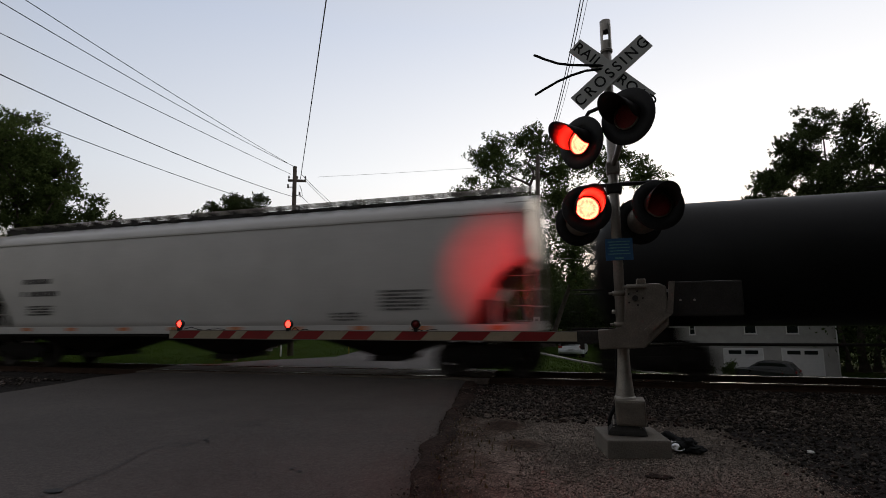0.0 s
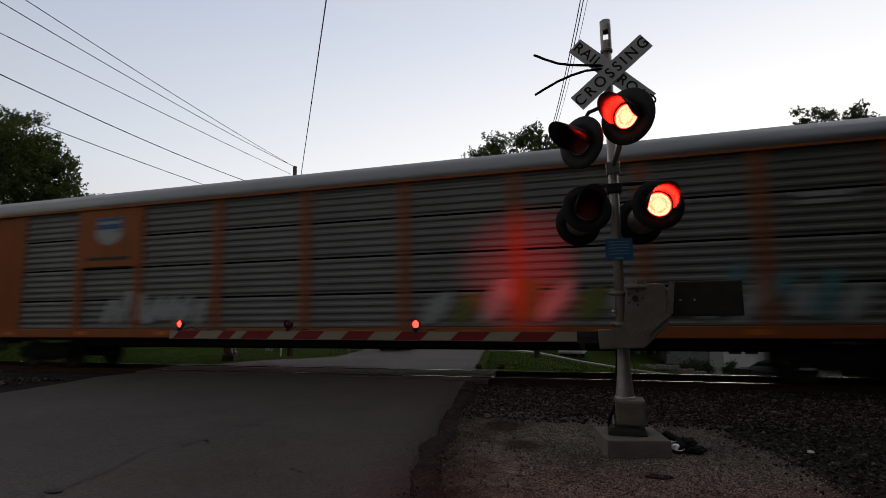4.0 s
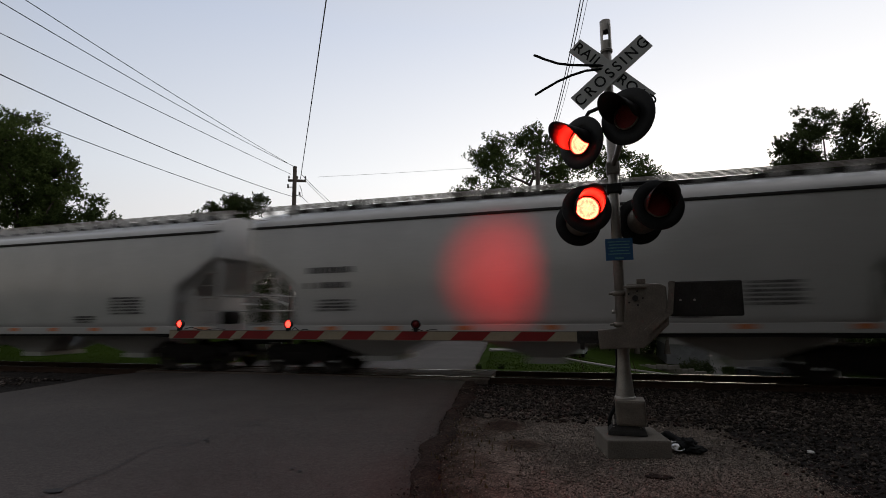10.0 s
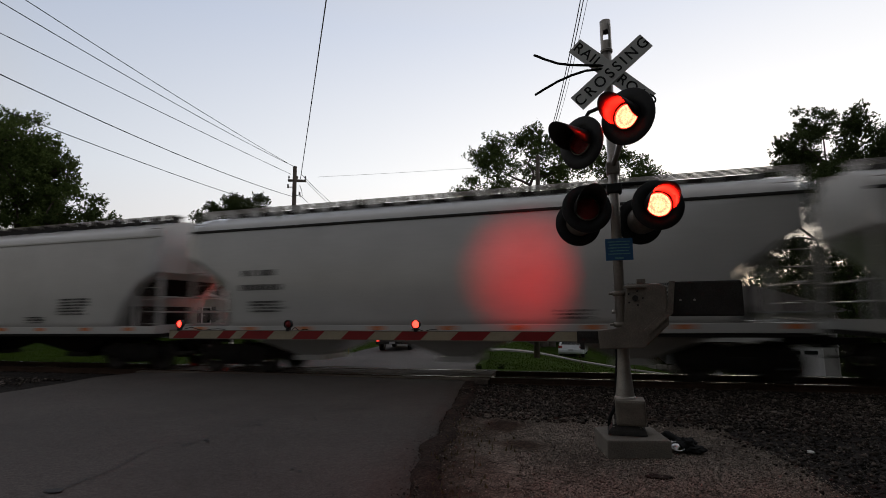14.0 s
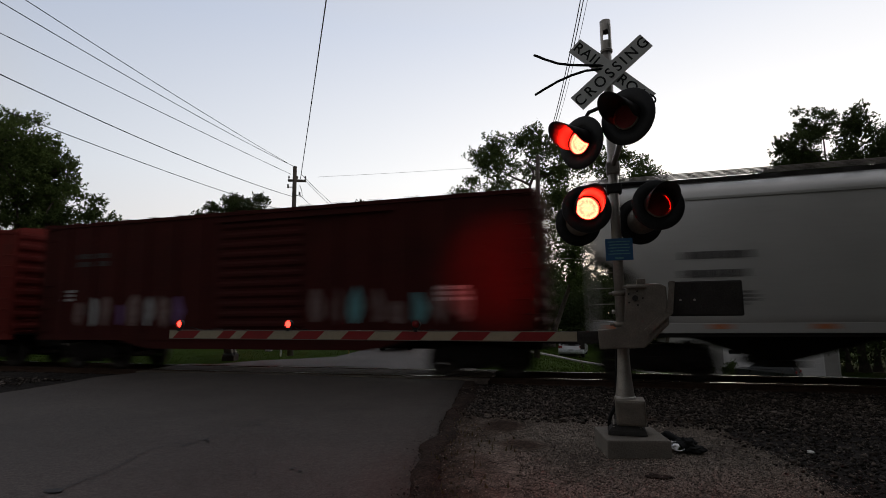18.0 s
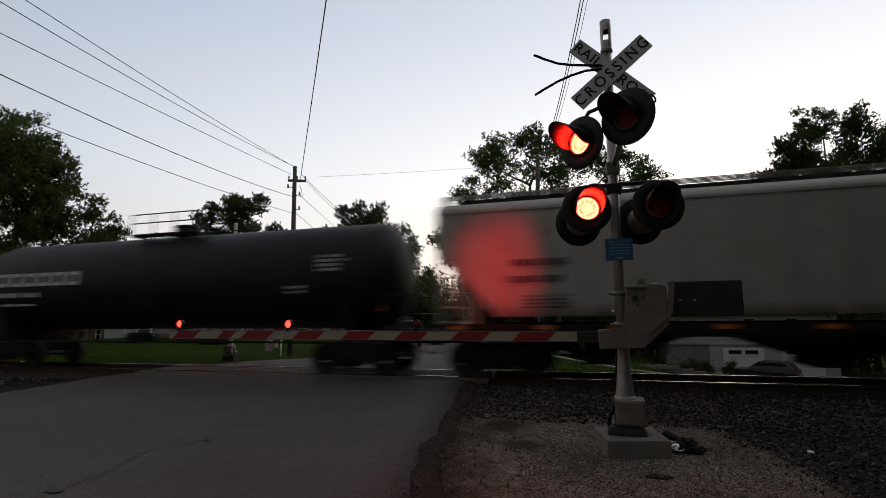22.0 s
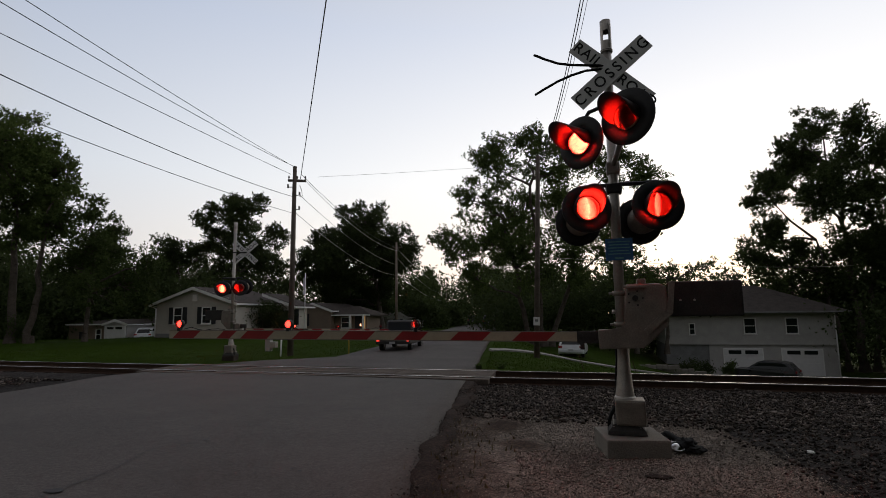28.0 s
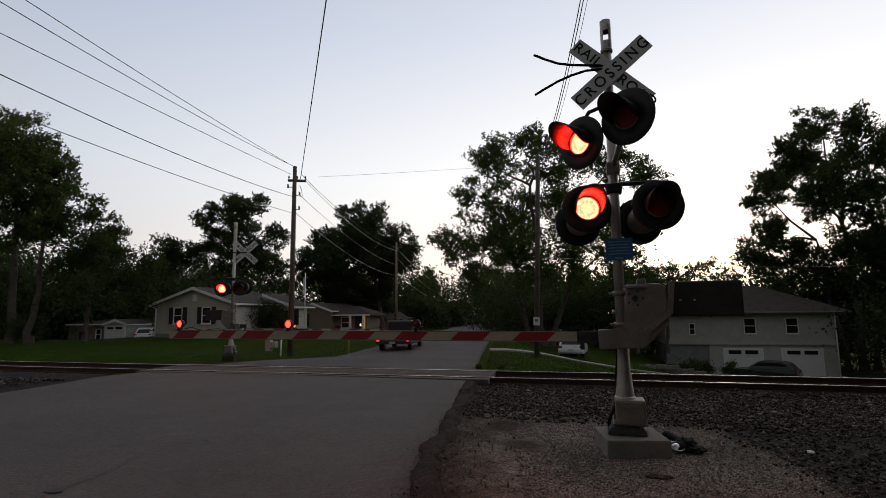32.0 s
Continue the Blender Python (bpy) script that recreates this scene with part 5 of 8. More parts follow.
    if near:
        # the pair for the side street, on an arm of its own
        bm = bmesh.new()
        tube(bm, (0, -0.04, 3.42), (0.10, -0.42, 3.62), 0.034, seg=10)
        box(bm, 0, 0, 3.40, 0.17, 0.17, 0.16, bevel=0.02)
        part("raking_arm", bm, M_GALV, sg)
        bar("upper_arm", [(0.14, -0.50, 4.02), (0.02, -0.52, 4.04), (-0.10, -0.50, 4.05), (-0.26, -0.44, 4.02), (-0.34, -0.38, 3.92), (-0.36, -0.36, 3.80)], 0.024, M_BLACK, sg)
        bm = bmesh.new()
        tube(bm, (0.10, -0.42, 3.60), (0.14, -0.50, 4.05), 0.030, seg=10)
        part("riser", bm, M_BLACK, sg)
        flasher(sg, face(-0.37, -0.42, 3.65, -0.74, -1, -0.03), True, visor=0.50, disc=1.07)
        flasher(sg, face(0.17, -0.66, 3.83, -0.60, -1, -0.03), False, visor=0.48, disc=1.10)
        # notice plate
        bm = bmesh.new()
        box(bm, 0.02, -0.085, 2.345, 0.325, 0.006, 0.275, bevel=0.002)
        plate = part("notice_plate", bm, M_BLUE, sg, "blue notice plate with illegible lines")
        for k in range(6):
            bm = bmesh.new()
            if k < 5:
                box(bm, 0.02, -0.0895, 2.44 - k * 0.038, 0.26 - 0.03 * (k % 2), 0.003, 0.012)
            else:
                box(bm, 0.02, -0.0895, 2.235, 0.10, 0.003, 0.022)
            part("notice_bar", bm, M_GRAF_A, plate)
        # two bent rods that stick out behind the crossbuck
        bar("bent_rod", [(-0.93, -0.22, 4.99), (-0.78, -0.2, 4.91), (-0.62, -0.2, 4.83), (-0.46, -0.2, 4.785), (-0.30, -0.18, 4.765), (-0.10, -0.12, 4.76), (0.0, -0.06, 4.75)], 0.016, M_RUBBER, sg)
        bar("bent_rod", [(-0.93, -0.22, 4.43), (-0.80, -0.2, 4.505), (-0.64, -0.2, 4.58), (-0.46, -0.2, 4.64), (-0.28, -0.18, 4.685), (-0.10, -0.12, 4.71), (0.0, -0.06, 4.71)], 0.016, M_RUBBER, sg)
    # gate mechanism
    bm = bmesh.new()
    out = [(0.07, 1.90), (0.44, 1.90), (0.51, 1.86), (0.52, 1.42), (0.24, 1.15), (-0.27, 1.13), (-0.28, 1.36), (-0.02, 1.36), (0.05, 1.44)]
    extrude(bm, out, "y", -0.30, -0.05)
    bmesh.ops.bevel(bm, geom=bm.edges[:], offset=0.018, segments=2, profile=0.6, affect="EDGES")
    gb = part("gate_mechanism", bm, M_ALU, sg, "weathered grey gate mechanism housing")
    bm = bmesh.new()
    tube(bm, (0.16, -0.335, 1.73), (0.16, -0.295, 1.73), 0.035, seg=8)
    part("hub_bolt", bm, M_DARKSTEEL, gb)
    for a in range(5):
        t = a * math.tau / 5
        bm = bmesh.new()
        tube(bm, (0.16 + 0.085 * math.cos(t), -0.315, 1.73 + 0.085 * math.sin(t)), (0.16 + 0.085 * math.cos(t), -0.295, 1.73 + 0.085 * math.sin(t)), 0.012, seg=6)
        part("cover_bolt", bm, M_DARKSTEEL, gb)
    bm = bmesh.new()
    box(bm, 0.16, -0.33, 1.865, 0.26, 0.05, 0.03, bevel=0.006)
    box(bm, 0.24, -0.20, 1.93, 0.10, 0.16, 0.06, bevel=0.01)
    part("latch", bm, M_ALU, gb)
    for z in (1.42, 1.80):
        bm = bmesh.new()
        tube(bm, (0, 0, z - 0.03), (0, 0, z + 0.03), 0.085, seg=16)
        tube(bm, (-0.13, -0.02, z), (-0.06, -0.02, z), 0.016, seg=6)
        part("mast_clamp", bm, M_ALU, sg)
    bm = bmesh.new()
    tube(bm, (-0.08, -0.05, 1.55), (-0.08, -0.05, 1.60), 0.03, 0.02, seg=10)
    part("bell_stub", bm, M_GALV, sg)
    # counterweight and support arm
    bm = bmesh.new()
    box(bm, 0.93, -0.20, 1.715, 0.775, 0.07, 0.405, bevel=0.02)
    cw = part("counterweight", bm, M_DARKSTEEL, sg, "dark steel counterweight plate")
    for x in (0.66, 0.81):
        bm = bmesh.new()
        tube(bm, (x, -0.245, 1.70), (x, -0.23, 1.70), 0.014, seg=6)
        part("weight_bolt", bm, M_GALV, cw)
    bm = bmesh.new()
    extrude(bm, [(0.28, 1.30), (0.56, 1.55), (0.60, 1.92), (0.54, 1.92), (0.50, 1.60), (0.24, 1.36)], "y", -0.34, -0.31)
    part("support_arm", bm, M_ALU, sg)
    bm = bmesh.new()
    box(bm, -0.40, -0.16, 1.27, 0.26, 0.06, 0.15, bevel=0.01)
    box(bm, -0.47, -0.16, 1.17, 0.05, 0.05, 0.10)
    for k in range(4):
        tube(bm, (-0.50 + 0.06 * k, -0.20, 1.27), (-0.50 + 0.06 * k, -0.12, 1.27), 0.015, seg=6)
    part("arm_adapter", bm, M_DARKSTEEL, sg)
    bar("mast_cable", [(-0.085, 0.0, 0.55), (-0.10, -0.01, 0.75), (-0.075, -0.02, 1.0), (-0.075, -0.03, 1.3)], 0.014, M_RUBBER, sg)
    bar("foot_conduit", [(-0.20, 0.10, 0.10), (-0.20, 0.08, 0.24), (-0.17, 0.05, 0.33), (-0.12, 0.0, 0.42)], 0.022, M_RUBBER, sg)
    if near:
        gate_arm(sg, (-0.52, -0.165, 1.275), (-6.33, -0.60, 1.325), (0.972, 0.672, 0.355), (True, True, False))
    else:
        gate_arm(sg, (-0.52, -0.165, 1.12), (-6.0, -0.9, 1.05), (0.972, 0.672, 0.355), (True, True, False))
    return sg


near_signal = crossing_signal(pose(0.228, 6.86, 0.0), "galvanised crossing signal mast with red flashers and lowered striped gate arm", True)
far_signal = crossing_signal(pose(-14.0, 17.45, -0.05, 0, 0, 186), "crossing signal beyond the rails with lowered striped gate arm", False)
# the near signal's rear lamps throw red beams onto the train
for k, (x, y, z, tx) in enumerate(((-0.242, 7.02, 2.76, -2.15), (0.528, 7.02, 2.74, -1.50))):
    sd = bpy.data.lights.new("rear_flasher_beam", "SPOT")
    sd.energy, sd.color, sd.spot_size, sd.spot_blend, sd.shadow_soft_size = 900.0, (1.0, 0.003, 0.006), radians(34), 1.0, 0.02
    so = new("rear_flasher_beam", sd)
    so.matrix_world = look((x, y, z), (tx, 12.4, 2.62))

# ---- trees and woods ----
def leaf_mesh(name, centres, size, rng, material, droop=0.3):
    """Small bent leaves, two triangles each side of a fold, at the given centres."""
    n = len(centres)
    c = np.asarray(centres, float)
    a = rng.normal(size=(n, 3))
    a /= np.linalg.norm(a, axis=1)[:, None]
    b = rng.normal(size=(n, 3))
    b -= (a * b).sum(1)[:, None] * a
    b /= np.linalg.norm(b, axis=1)[:, None]
    s = size * rng.uniform(0.6, 1.35, (n, 1))
    up = np.cross(a, b)
    v = np.stack([c - a * s, c + b * s * 0.55 + up * s * droop * 0.5, c + a * s, c - b * s * 0.55 + up * s * droop * 0.5], 1).reshape(-1, 3)
    me = bpy.data.meshes.new(name)
    me.vertices.add(n * 4)
    me.vertices.foreach_set("co", v.astype(np.float32).ravel())
    idx = np.arange(n)[:, None] * 4
    tri = np.concatenate([idx + 0, idx + 1, idx + 2, idx + 0, idx + 2, idx + 3], 1).ravel().astype(np.int32)
    me.loops.add(len(tri))
    me.loops.foreach_set("vertex_index", tri)
    me.polygons.add(n * 2)
    me.polygons.foreach_set("loop_start", np.arange(0, n * 6, 3, dtype=np.int32))
    me.update(calc_edges=True)
    me.materials.append(material)
    return me


def limb(bm, a, b, r0, r1, rng, parts=4, wander=0.045):
    """A limb that wanders from a to b. Returns its points."""
    a, b = Vector(a), Vector(b)
    pts = [a]
    for i in range(1, parts + 1):
        u = i / parts
        p = a.lerp(b, u) + Vector(rng.normal(size=3)) * (b - a).length * wander * (0 if i == parts else 1)
        pts.append(p)
    for i in range(parts):
        tube(bm, pts[i], pts[i + 1], r0 + (r1 - r0) * i / parts, r0 + (r1 - r0) * (i + 1) / parts, seg=7, caps=False)
    return pts


def tree(x, y, z, height, radius, base, leaves, leaf, material, label, seed, clumps=34, spread=0.17, forks=1, lean=0.0):
    """A broadleaf tree: trunk, limbs, and a crown of clumps of leaves with gaps between them."""
    rng = np.random.default_rng(seed)
    t = thing("tree", label, "tree", "", pose(x, y, z))
    bm = bmesh.new()
    r = 0.021 * height + 0.06
    ends = []
    tops = []
    for f in range(forks):
        off = (rng.uniform(-1, 1) * radius * 0.25, rng.uniform(-1, 1) * radius * 0.25)
        tp = (off[0] + lean, off[1], height * 0.80)
        pts = limb(bm, (off[0] * 0.15, off[1] * 0.15, -0.3), tp, r, r * 0.25, rng, 7)
        tops.append(pts)
    tube(bm, (0, 0, -0.3), (0, 0, 0.5), r * 1.5, r * 1.02, seg=9, caps=False)
    mid, half_h = (height + base) / 2, (height - base) / 2
    for k in range(clumps):
        u = rng.uniform(-1, 1)
        ang = rng.uniform(0, math.tau)
        rr = 0.86 * rng.uniform(0.30, 1.0) ** 0.6 * math.sqrt(max(0.05, 1 - u * u * 0.9)) * (1.06 - 0.34 * max(0.0, u))
        end = Vector((lean * 0.6 + math.cos(ang) * radius * rr, math.sin(ang) * radius * rr, mid + u * half_h * 0.88))
        pts = tops[k % forks]
        start = min(pts, key=lambda p: abs(p.z - max(base * 0.8, end.z - radius * 0.55)))
        lp = limb(bm, start, end, r * 0.28, 0.025, rng, 4)
        ends.append((end, 1.0))
        for _ in range(2):
            q = lp[-2] + Vector(rng.normal(size=3)) * radius * 0.20
            limb(bm, lp[-2], q, 0.05, 0.015, rng, 2)
            ends.append((q, 0.7))
    part("trunk", bm, M_BARK, t)
    per = leaves // len(ends)
    cs = []
    for p, k in ends:
        n = int(per * rng.uniform(0.5, 1.5) * (0.6 + 0.5 * k))
        q = rng.normal(size=(n, 3))
        q *= (rng.uniform(size=(n, 1)) ** 0.45) / np.linalg.norm(q, axis=1)[:, None]
        size = radius * spread * rng.uniform(0.9, 1.9) * (0.6 + 0.5 * k)
        q *= size * np.array([1.0, 1.0, 0.6])
        # leaf sprays reach out and up from the clump
        out = np.array(p) - np.array([0, 0, mid])
        out /= max(0.1, np.linalg.norm(out))
        q += (out + np.array([0, 0, 0.35])) * (rng.uniform(size=(n, 1)) ** 3) * size * 0.65
        cs.append(np.array(p) + q)
    crown = new("crown", leaf_mesh("crown", np.concatenate(cs), leaf, rng, material))
    crown.parent = t
    return t


def broadleaf(x, y, z, trunks, lobes, dense, leaf, material, label, seed, deep=0.9):
    """A tree whose crown is made of masses. trunks: (foot x, top x, top z, radius); lobes: (x, z, radius) of each mass, hung with leafy shoots that point out and up."""
    rng = np.random.default_rng(seed)
    t = thing("tree", label, "tree", "", pose(x, y, z))
    stems = []
    for fx, tx, tz, r in trunks:
        bm = bmesh.new()
        pts = limb(bm, (fx, 0, -0.3), (tx, 0, tz), r, r * 0.35, rng, 8, 0.010)
        tube(bm, (fx, 0, -0.3), (fx + (tx - fx) * 0.5 / tz, 0, 0.5), r * 1.5, r * 1.0, seg=10, caps=False)
        stems.append((bm, pts))
    cs = []
    for lx, lz, r in lobes:
        c = Vector((lx, rng.uniform(-1, 1) * deep * (r + 0.8), lz))
        bm, start = min(((b, p) for b, pts in stems for p in pts), key=lambda bp: (bp[1] - c).length + (8.0 if bp[1].z > lz - 0.25 * r else 0.0))
        pts = limb(bm, start, c, 0.05 + 0.035 * r, 0.03, rng, 5)
        knots = []
        for _ in range(int(8 + 4.0 * r)):
            d = Vector(rng.normal(size=3)).normalized()
            e = c + d * r * rng.uniform(0.30, 1.0)
            limb(bm, pts[-2 if rng.uniform() < 0.5 else -1], e, 0.035, 0.012, rng, 3)
            knots.append(np.array(e))
        n = int(dense * r * r)
        d = rng.normal(size=(n, 3))
        d /= np.linalg.norm(d, axis=1)[:, None]
        own = np.array(knots)[rng.integers(0, len(knots), n)]
        at = own + d * (0.15 + 0.34 * r) * rng.uniform(0.0, 1.0, (n, 1)) ** 0.6 * np.array([1.0, 1.0, 0.75])
        d = (own - np.array(c)) / max(0.5, r) + d * 0.55
        way = d * 0.9 + np.array([0, 0, 0.55]) + rng.normal(size=(n, 3)) * 0.45
        way /= np.linalg.norm(way, axis=1)[:, None]
        reach = rng.uniform(0.20, 0.70, (n, 1)) * (0.42 + 0.16 * r)
        for u in np.linspace(0.05, 1.0, 11):
            cs.append(at + way * reach * u + rng.normal(size=(n, 3)) * leaf * (1.0 - 0.55 * u))
    for bm, _ in stems:
        part("trunk", bm, M_BARK, t)
    crown = new("crown", leaf_mesh("crown", np.concatenate(cs), leaf, rng, material))
    crown.parent = t
    return t


MAPLE = "broadleaf tree in dark summer leaf standing against the dusk sky"
broadleaf(-40.0, 26.0, 0.0, [(1.05, 0.5, 11.0, 0.30), (2.85, 3.6, 7.5, 0.26), (-4.0, -4.0, 11.0, 0.30)],
          [(-1.0, 15.0, 2.2), (1.8, 13.9, 1.8), (3.5, 12.4, 1.2), (0.9, 11.0, 2.6), (3.9, 10.1, 1.2), (-4.8, 14.6, 3.2), (-3.5, 9.7, 3.3), (0.2, 8.2, 2.0), (3.6, 8.4, 1.4), (2.6, 11.2, 1.7), (2.2, 12.6, 1.8), (2.0, 9.4, 1.9), (-2.0, 12.4, 2.6)],
          165, 0.082, M_LEAF, "tall leafy tree with thick pale trunks beside the lawn", 1, 0.5)
broadleaf(-36.4, 27.6, 0.0, [(2.2, 2.6, 7.0, 0.18)],
          [(2.6, 8.8, 1.3), (4.6, 7.7, 0.9), (3.6, 6.3, 1.8), (1.3, 7.0, 2.0), (5.7, 5.3, 1.3), (3.6, 4.0, 1.9), (0.1, 5.3, 1.6), (2.0, 5.0, 1.8), (5.2, 3.4, 1.5), (0.6, 8.0, 1.4)],
          160, 0.075, M_LEAF, "leafy tree with arching shoots beside the lawn", 2)
broadleaf(-39.6, 49.6, 0.2, [(0.5, 0.0, 12.0, 0.30), (-7.5, -8.0, 8.5, 0.20)],
          [(-2.0, 13.4, 2.2), (-4.9, 13.0, 1.4), (-3.5, 13.8, 1.2), (0.3, 13.7, 1.4), (3.4, 12.9, 1.9), (-4.2, 10.7, 1.9), (0.1, 10.5, 2.6), (4.0, 10.4, 1.7), (-9.1, 9.5, 2.2), (-6.1, 8.5, 2.2), (-11.2, 7.3, 2.0), (-2.9, 7.5, 2.6), (1.7, 7.3, 2.6), (-1.2, 4.7, 2.6), (4.4, 7.6, 1.9), (6.4, 5.6, 2.2), (-8.0, 5.4, 2.4)],
          125, 0.100, M_LEAF_DARK, "broadleaf tree with a clumped airy crown behind the pale house", 4)
broadleaf(-27.6, 56.2, 0.0, [(3.3, 2.0, 8.0, 0.42)],
          [(2.4, 12.2, 2.8), (-1.6, 11.8, 2.8), (4.3, 10.2, 2.6), (-4.6, 9.9, 2.4), (0.5, 8.2, 4.0), (-4.6, 7.2, 3.2), (5.0, 7.4, 2.6), (3.4, 9.2, 2.8), (-2.8, 9.0, 3.0), (-2.0, 4.0, 3.0), (2.2, 4.4, 2.4)],
          155, 0.106, M_LEAF_DARK, "dense round-crowned dark tree behind the houses", 7)
broadleaf(-5.4, 46.0, -0.9, [(0.6, -0.2, 14.0, 0.34), (-0.6, -2.6, 11.0, 0.26), (1.2, 4.6, 12.0, 0.24)],
          [(0.0, 17.4, 2.3), (-3.1, 15.7, 2.5), (3.2, 15.9, 2.8), (6.7, 14.5, 2.0), (9.4, 14.3, 1.6), (-5.9, 13.3, 2.1), (-1.9, 12.2, 3.1), (2.3, 11.6, 2.9), (5.8, 11.1, 2.2), (-7.8, 9.1, 1.9), (-4.4, 9.0, 2.8), (-0.6, 7.7, 3.0), (3.1, 7.3, 2.7), (-5.5, 5.9, 1.8), (9.8, 9.9, 1.4), (6.8, 7.9, 1.9)],
          120, 0.094, M_LEAF, "large airy tree with pale sky showing through its crown", 8)
broadleaf(2.0, 48.5, -1.6, [(3.2, 3.6, 6.0, 0.18), (0.8, 1.0, 6.0, 0.16)],
          [(3.8, 6.4, 1.2), (1.3, 6.4, 1.7), (5.6, 6.6, 0.8), (7.0, 7.2, 0.6), (4.9, 5.4, 1.1), (2.6, 5.0, 1.5), (-0.2, 5.6, 1.6)],
          75, 0.085, M_LEAF, "low airy tree with spreading outer shoots", 9)
broadleaf(22.2, 57.5, -3.7, [(0.6, 0.2, 18.0, 0.36), (1.6, 2.4, 14.0, 0.28), (-0.6, -2.2, 12.0, 0.22)],
          [(-1.1, 23.9, 1.7), (1.1, 22.8, 2.2), (-3.3, 21.2, 1.9), (-0.9, 20.5, 2.7), (2.2, 19.1, 2.7), (-4.2, 19.1, 2.1), (-6.3, 16.7, 2.2), (-2.5, 16.2, 3.0), (1.1, 14.8, 3.2), (-5.4, 12.7, 2.1), (-7.1, 10.0, 2.2), (-3.2, 10.4, 2.7), (0.2, 10.0, 2.9), (3.1, 10.9, 2.9), (3.7, 16.8, 2.9), (-1.5, 7.4, 2.6), (1.8, 6.8, 2.8), (4.0, 7.6, 2.8), (-5.0, 7.2, 2.2)],
          125, 0.110, M_LEAF_DARK, "tall dark tree behind the grey house", 40)
tree(-45.5, 24.0, 0.0, 15.0, 6.0, 4.0, 26600, 0.144, M_LEAF_DARK, MAPLE, 3, 36)
tree(-53.0, 45.0, 0.2, 10.2, 4.5, 1.0, 19000, 0.144, M_LEAF, MAPLE, 6, 30)
tree(30.5, 56.0, -3.7, 22.0, 6.6, 3.0, 38000, 0.155, M_LEAF_DARK, MAPLE, 11, 64, 0.15)
tree(4.8, 62.0, -3.0, 8.6, 3.4, 1.6, 14000, 0.144, M_LEAF, MAPLE, 13, 30, 0.14)
tree(-31.5, 92.0, 0.0, 9.2, 4.6, 1.0, 13300, 0.230, M_LEAF_DARK, MAPLE, 14, 28)
tree(-17.5, 96.0, 0.0, 12.5, 6.0, 1.0, 15200, 0.230, M_LEAF_DARK, MAPLE, 15, 28)
tree(-8.0, 76.0, -0.3, 8.5, 4.4, 1.0, 15000, 0.180, M_LEAF_DARK, MAPLE, 16, 32)
tree(-34.0, 76.0, 0.0, 12.0, 5.2, 1.0, 15200, 0.194, M_LEAF_DARK, MAPLE, 17, 30)


def woods(name, label, spans, leaves, leaf, material, seed):
    """A far belt of trees: clumps over a row of places (x, y, z, height, half width)."""
    rng = np.random.default_rng(seed)
    cs = []
    per = leaves // len(spans)
    for x, y, z, h, w in spans:
        for _ in range(9):
            p = np.array([x + rng.uniform(-1, 1) * w, y + rng.uniform(-1, 1) * w, z + h * rng.uniform(0.08, 0.86)])
            cs.append(p + rng.normal(size=(per // 9, 3)) * np.array([w * 0.42, w * 0.42, h * 0.13]))
    return tagged(new(name, leaf_mesh(name, np.concatenate(cs), leaf, rng, material)), label, "woods", kind="stuff")


rw = random.Random(8)
belt = [(-95 + 6.5 * k, 72 + rw.uniform(-6, 8) + (20 if -7 < (-95 + 6.5 * k + 22) < 9 else 0), 0.0, rw.uniform(6.5, 9.5), 4.2) for k in range(29)]
woods("far_woods", "dark belt of leafy woods closing the view", belt, 62000, 0.26, M_LEAF_DARK, 21)
road_end = [(-62 + 4.6 * k, 116 + rw.uniform(-9, 9), 0.0, rw.uniform(8.5, 10.5), 4.2) for k in range(15)] + [(-15.5, 78, 0.0, 9.0, 3.0), (-10.5, 68, -0.2, 6.0, 3.0), (-25.5, 66, 0.0, 7.5, 3.2), (-28.0, 78, 0.0, 8.0, 3.2), (-39.0, 64, 0.0, 8.5, 3.0), (-35.5, 66, 0.0, 8.5, 3.0)] + [(x, y, -0.3, 4.0, 2.0) for x, y in ((-8.2, 58), (-5.8, 60), (-3.4, 58), (-1.0, 60), (-9.4, 66), (-11.0, 76), (-22.0, 62), (-24.6, 64), (-27.4, 66), (-21.6, 74), (-23.0, 84))]
woods("street_trees", "dark rows of trees closing over the end of the street", road_end, 70000, 0.22, M_LEAF_DARK, 25)
side_belt = [(-64 + rw.uniform(-3, 3), 20 + 6 * k, 0.0, rw.uniform(9, 13), 4.5) for k in range(9)] + [(-48 - 5 * k, 46 + rw.uniform(-3, 3), 0.0, rw.uniform(5, 8), 3.5) for k in range(5)] + [(-46, 46, 0, 7, 4), (-41, 45, 0, 6.5, 3.5), (-37, 46, 0, 6, 4), (-52, 43, 0, 6, 3.5)]
side_belt += [(-72 + 3.6 * k, 39 + rw.uniform(-2, 3), 0.0, rw.uniform(9.5, 12.5), 3.4) for k in range(6)] + [(-68 + 3.4 * k, 37, 0.0, 5.0, 3.0) for k in range(5)]
woods("side_woods", "dark thicket behind the lawn", side_belt, 100000, 0.20, M_LEAF_DARK, 22)
right_belt = [(24 + 5 * k, 44 + rw.uniform(-2, 6), -3.0, rw.uniform(5, 9), 4.2) for k in range(8)] + [(4 + 4 * k, 64, -2.5, rw.uniform(5.5, 7), 3.5) for k in range(2)] + [(25.5, 56, -3.6, 6, 2.4), (26.0, 48, -3.2, 5, 1.8), (26, 41, -2.6, 4.5, 2.6), (-8, 52, -0.5, 5.0, 3.5), (-3, 54, -0.6, 6.0, 3.5), (2, 56, -0.8, 7.0, 3.5), (5, 58, -1.2, 6.0, 3.0)]
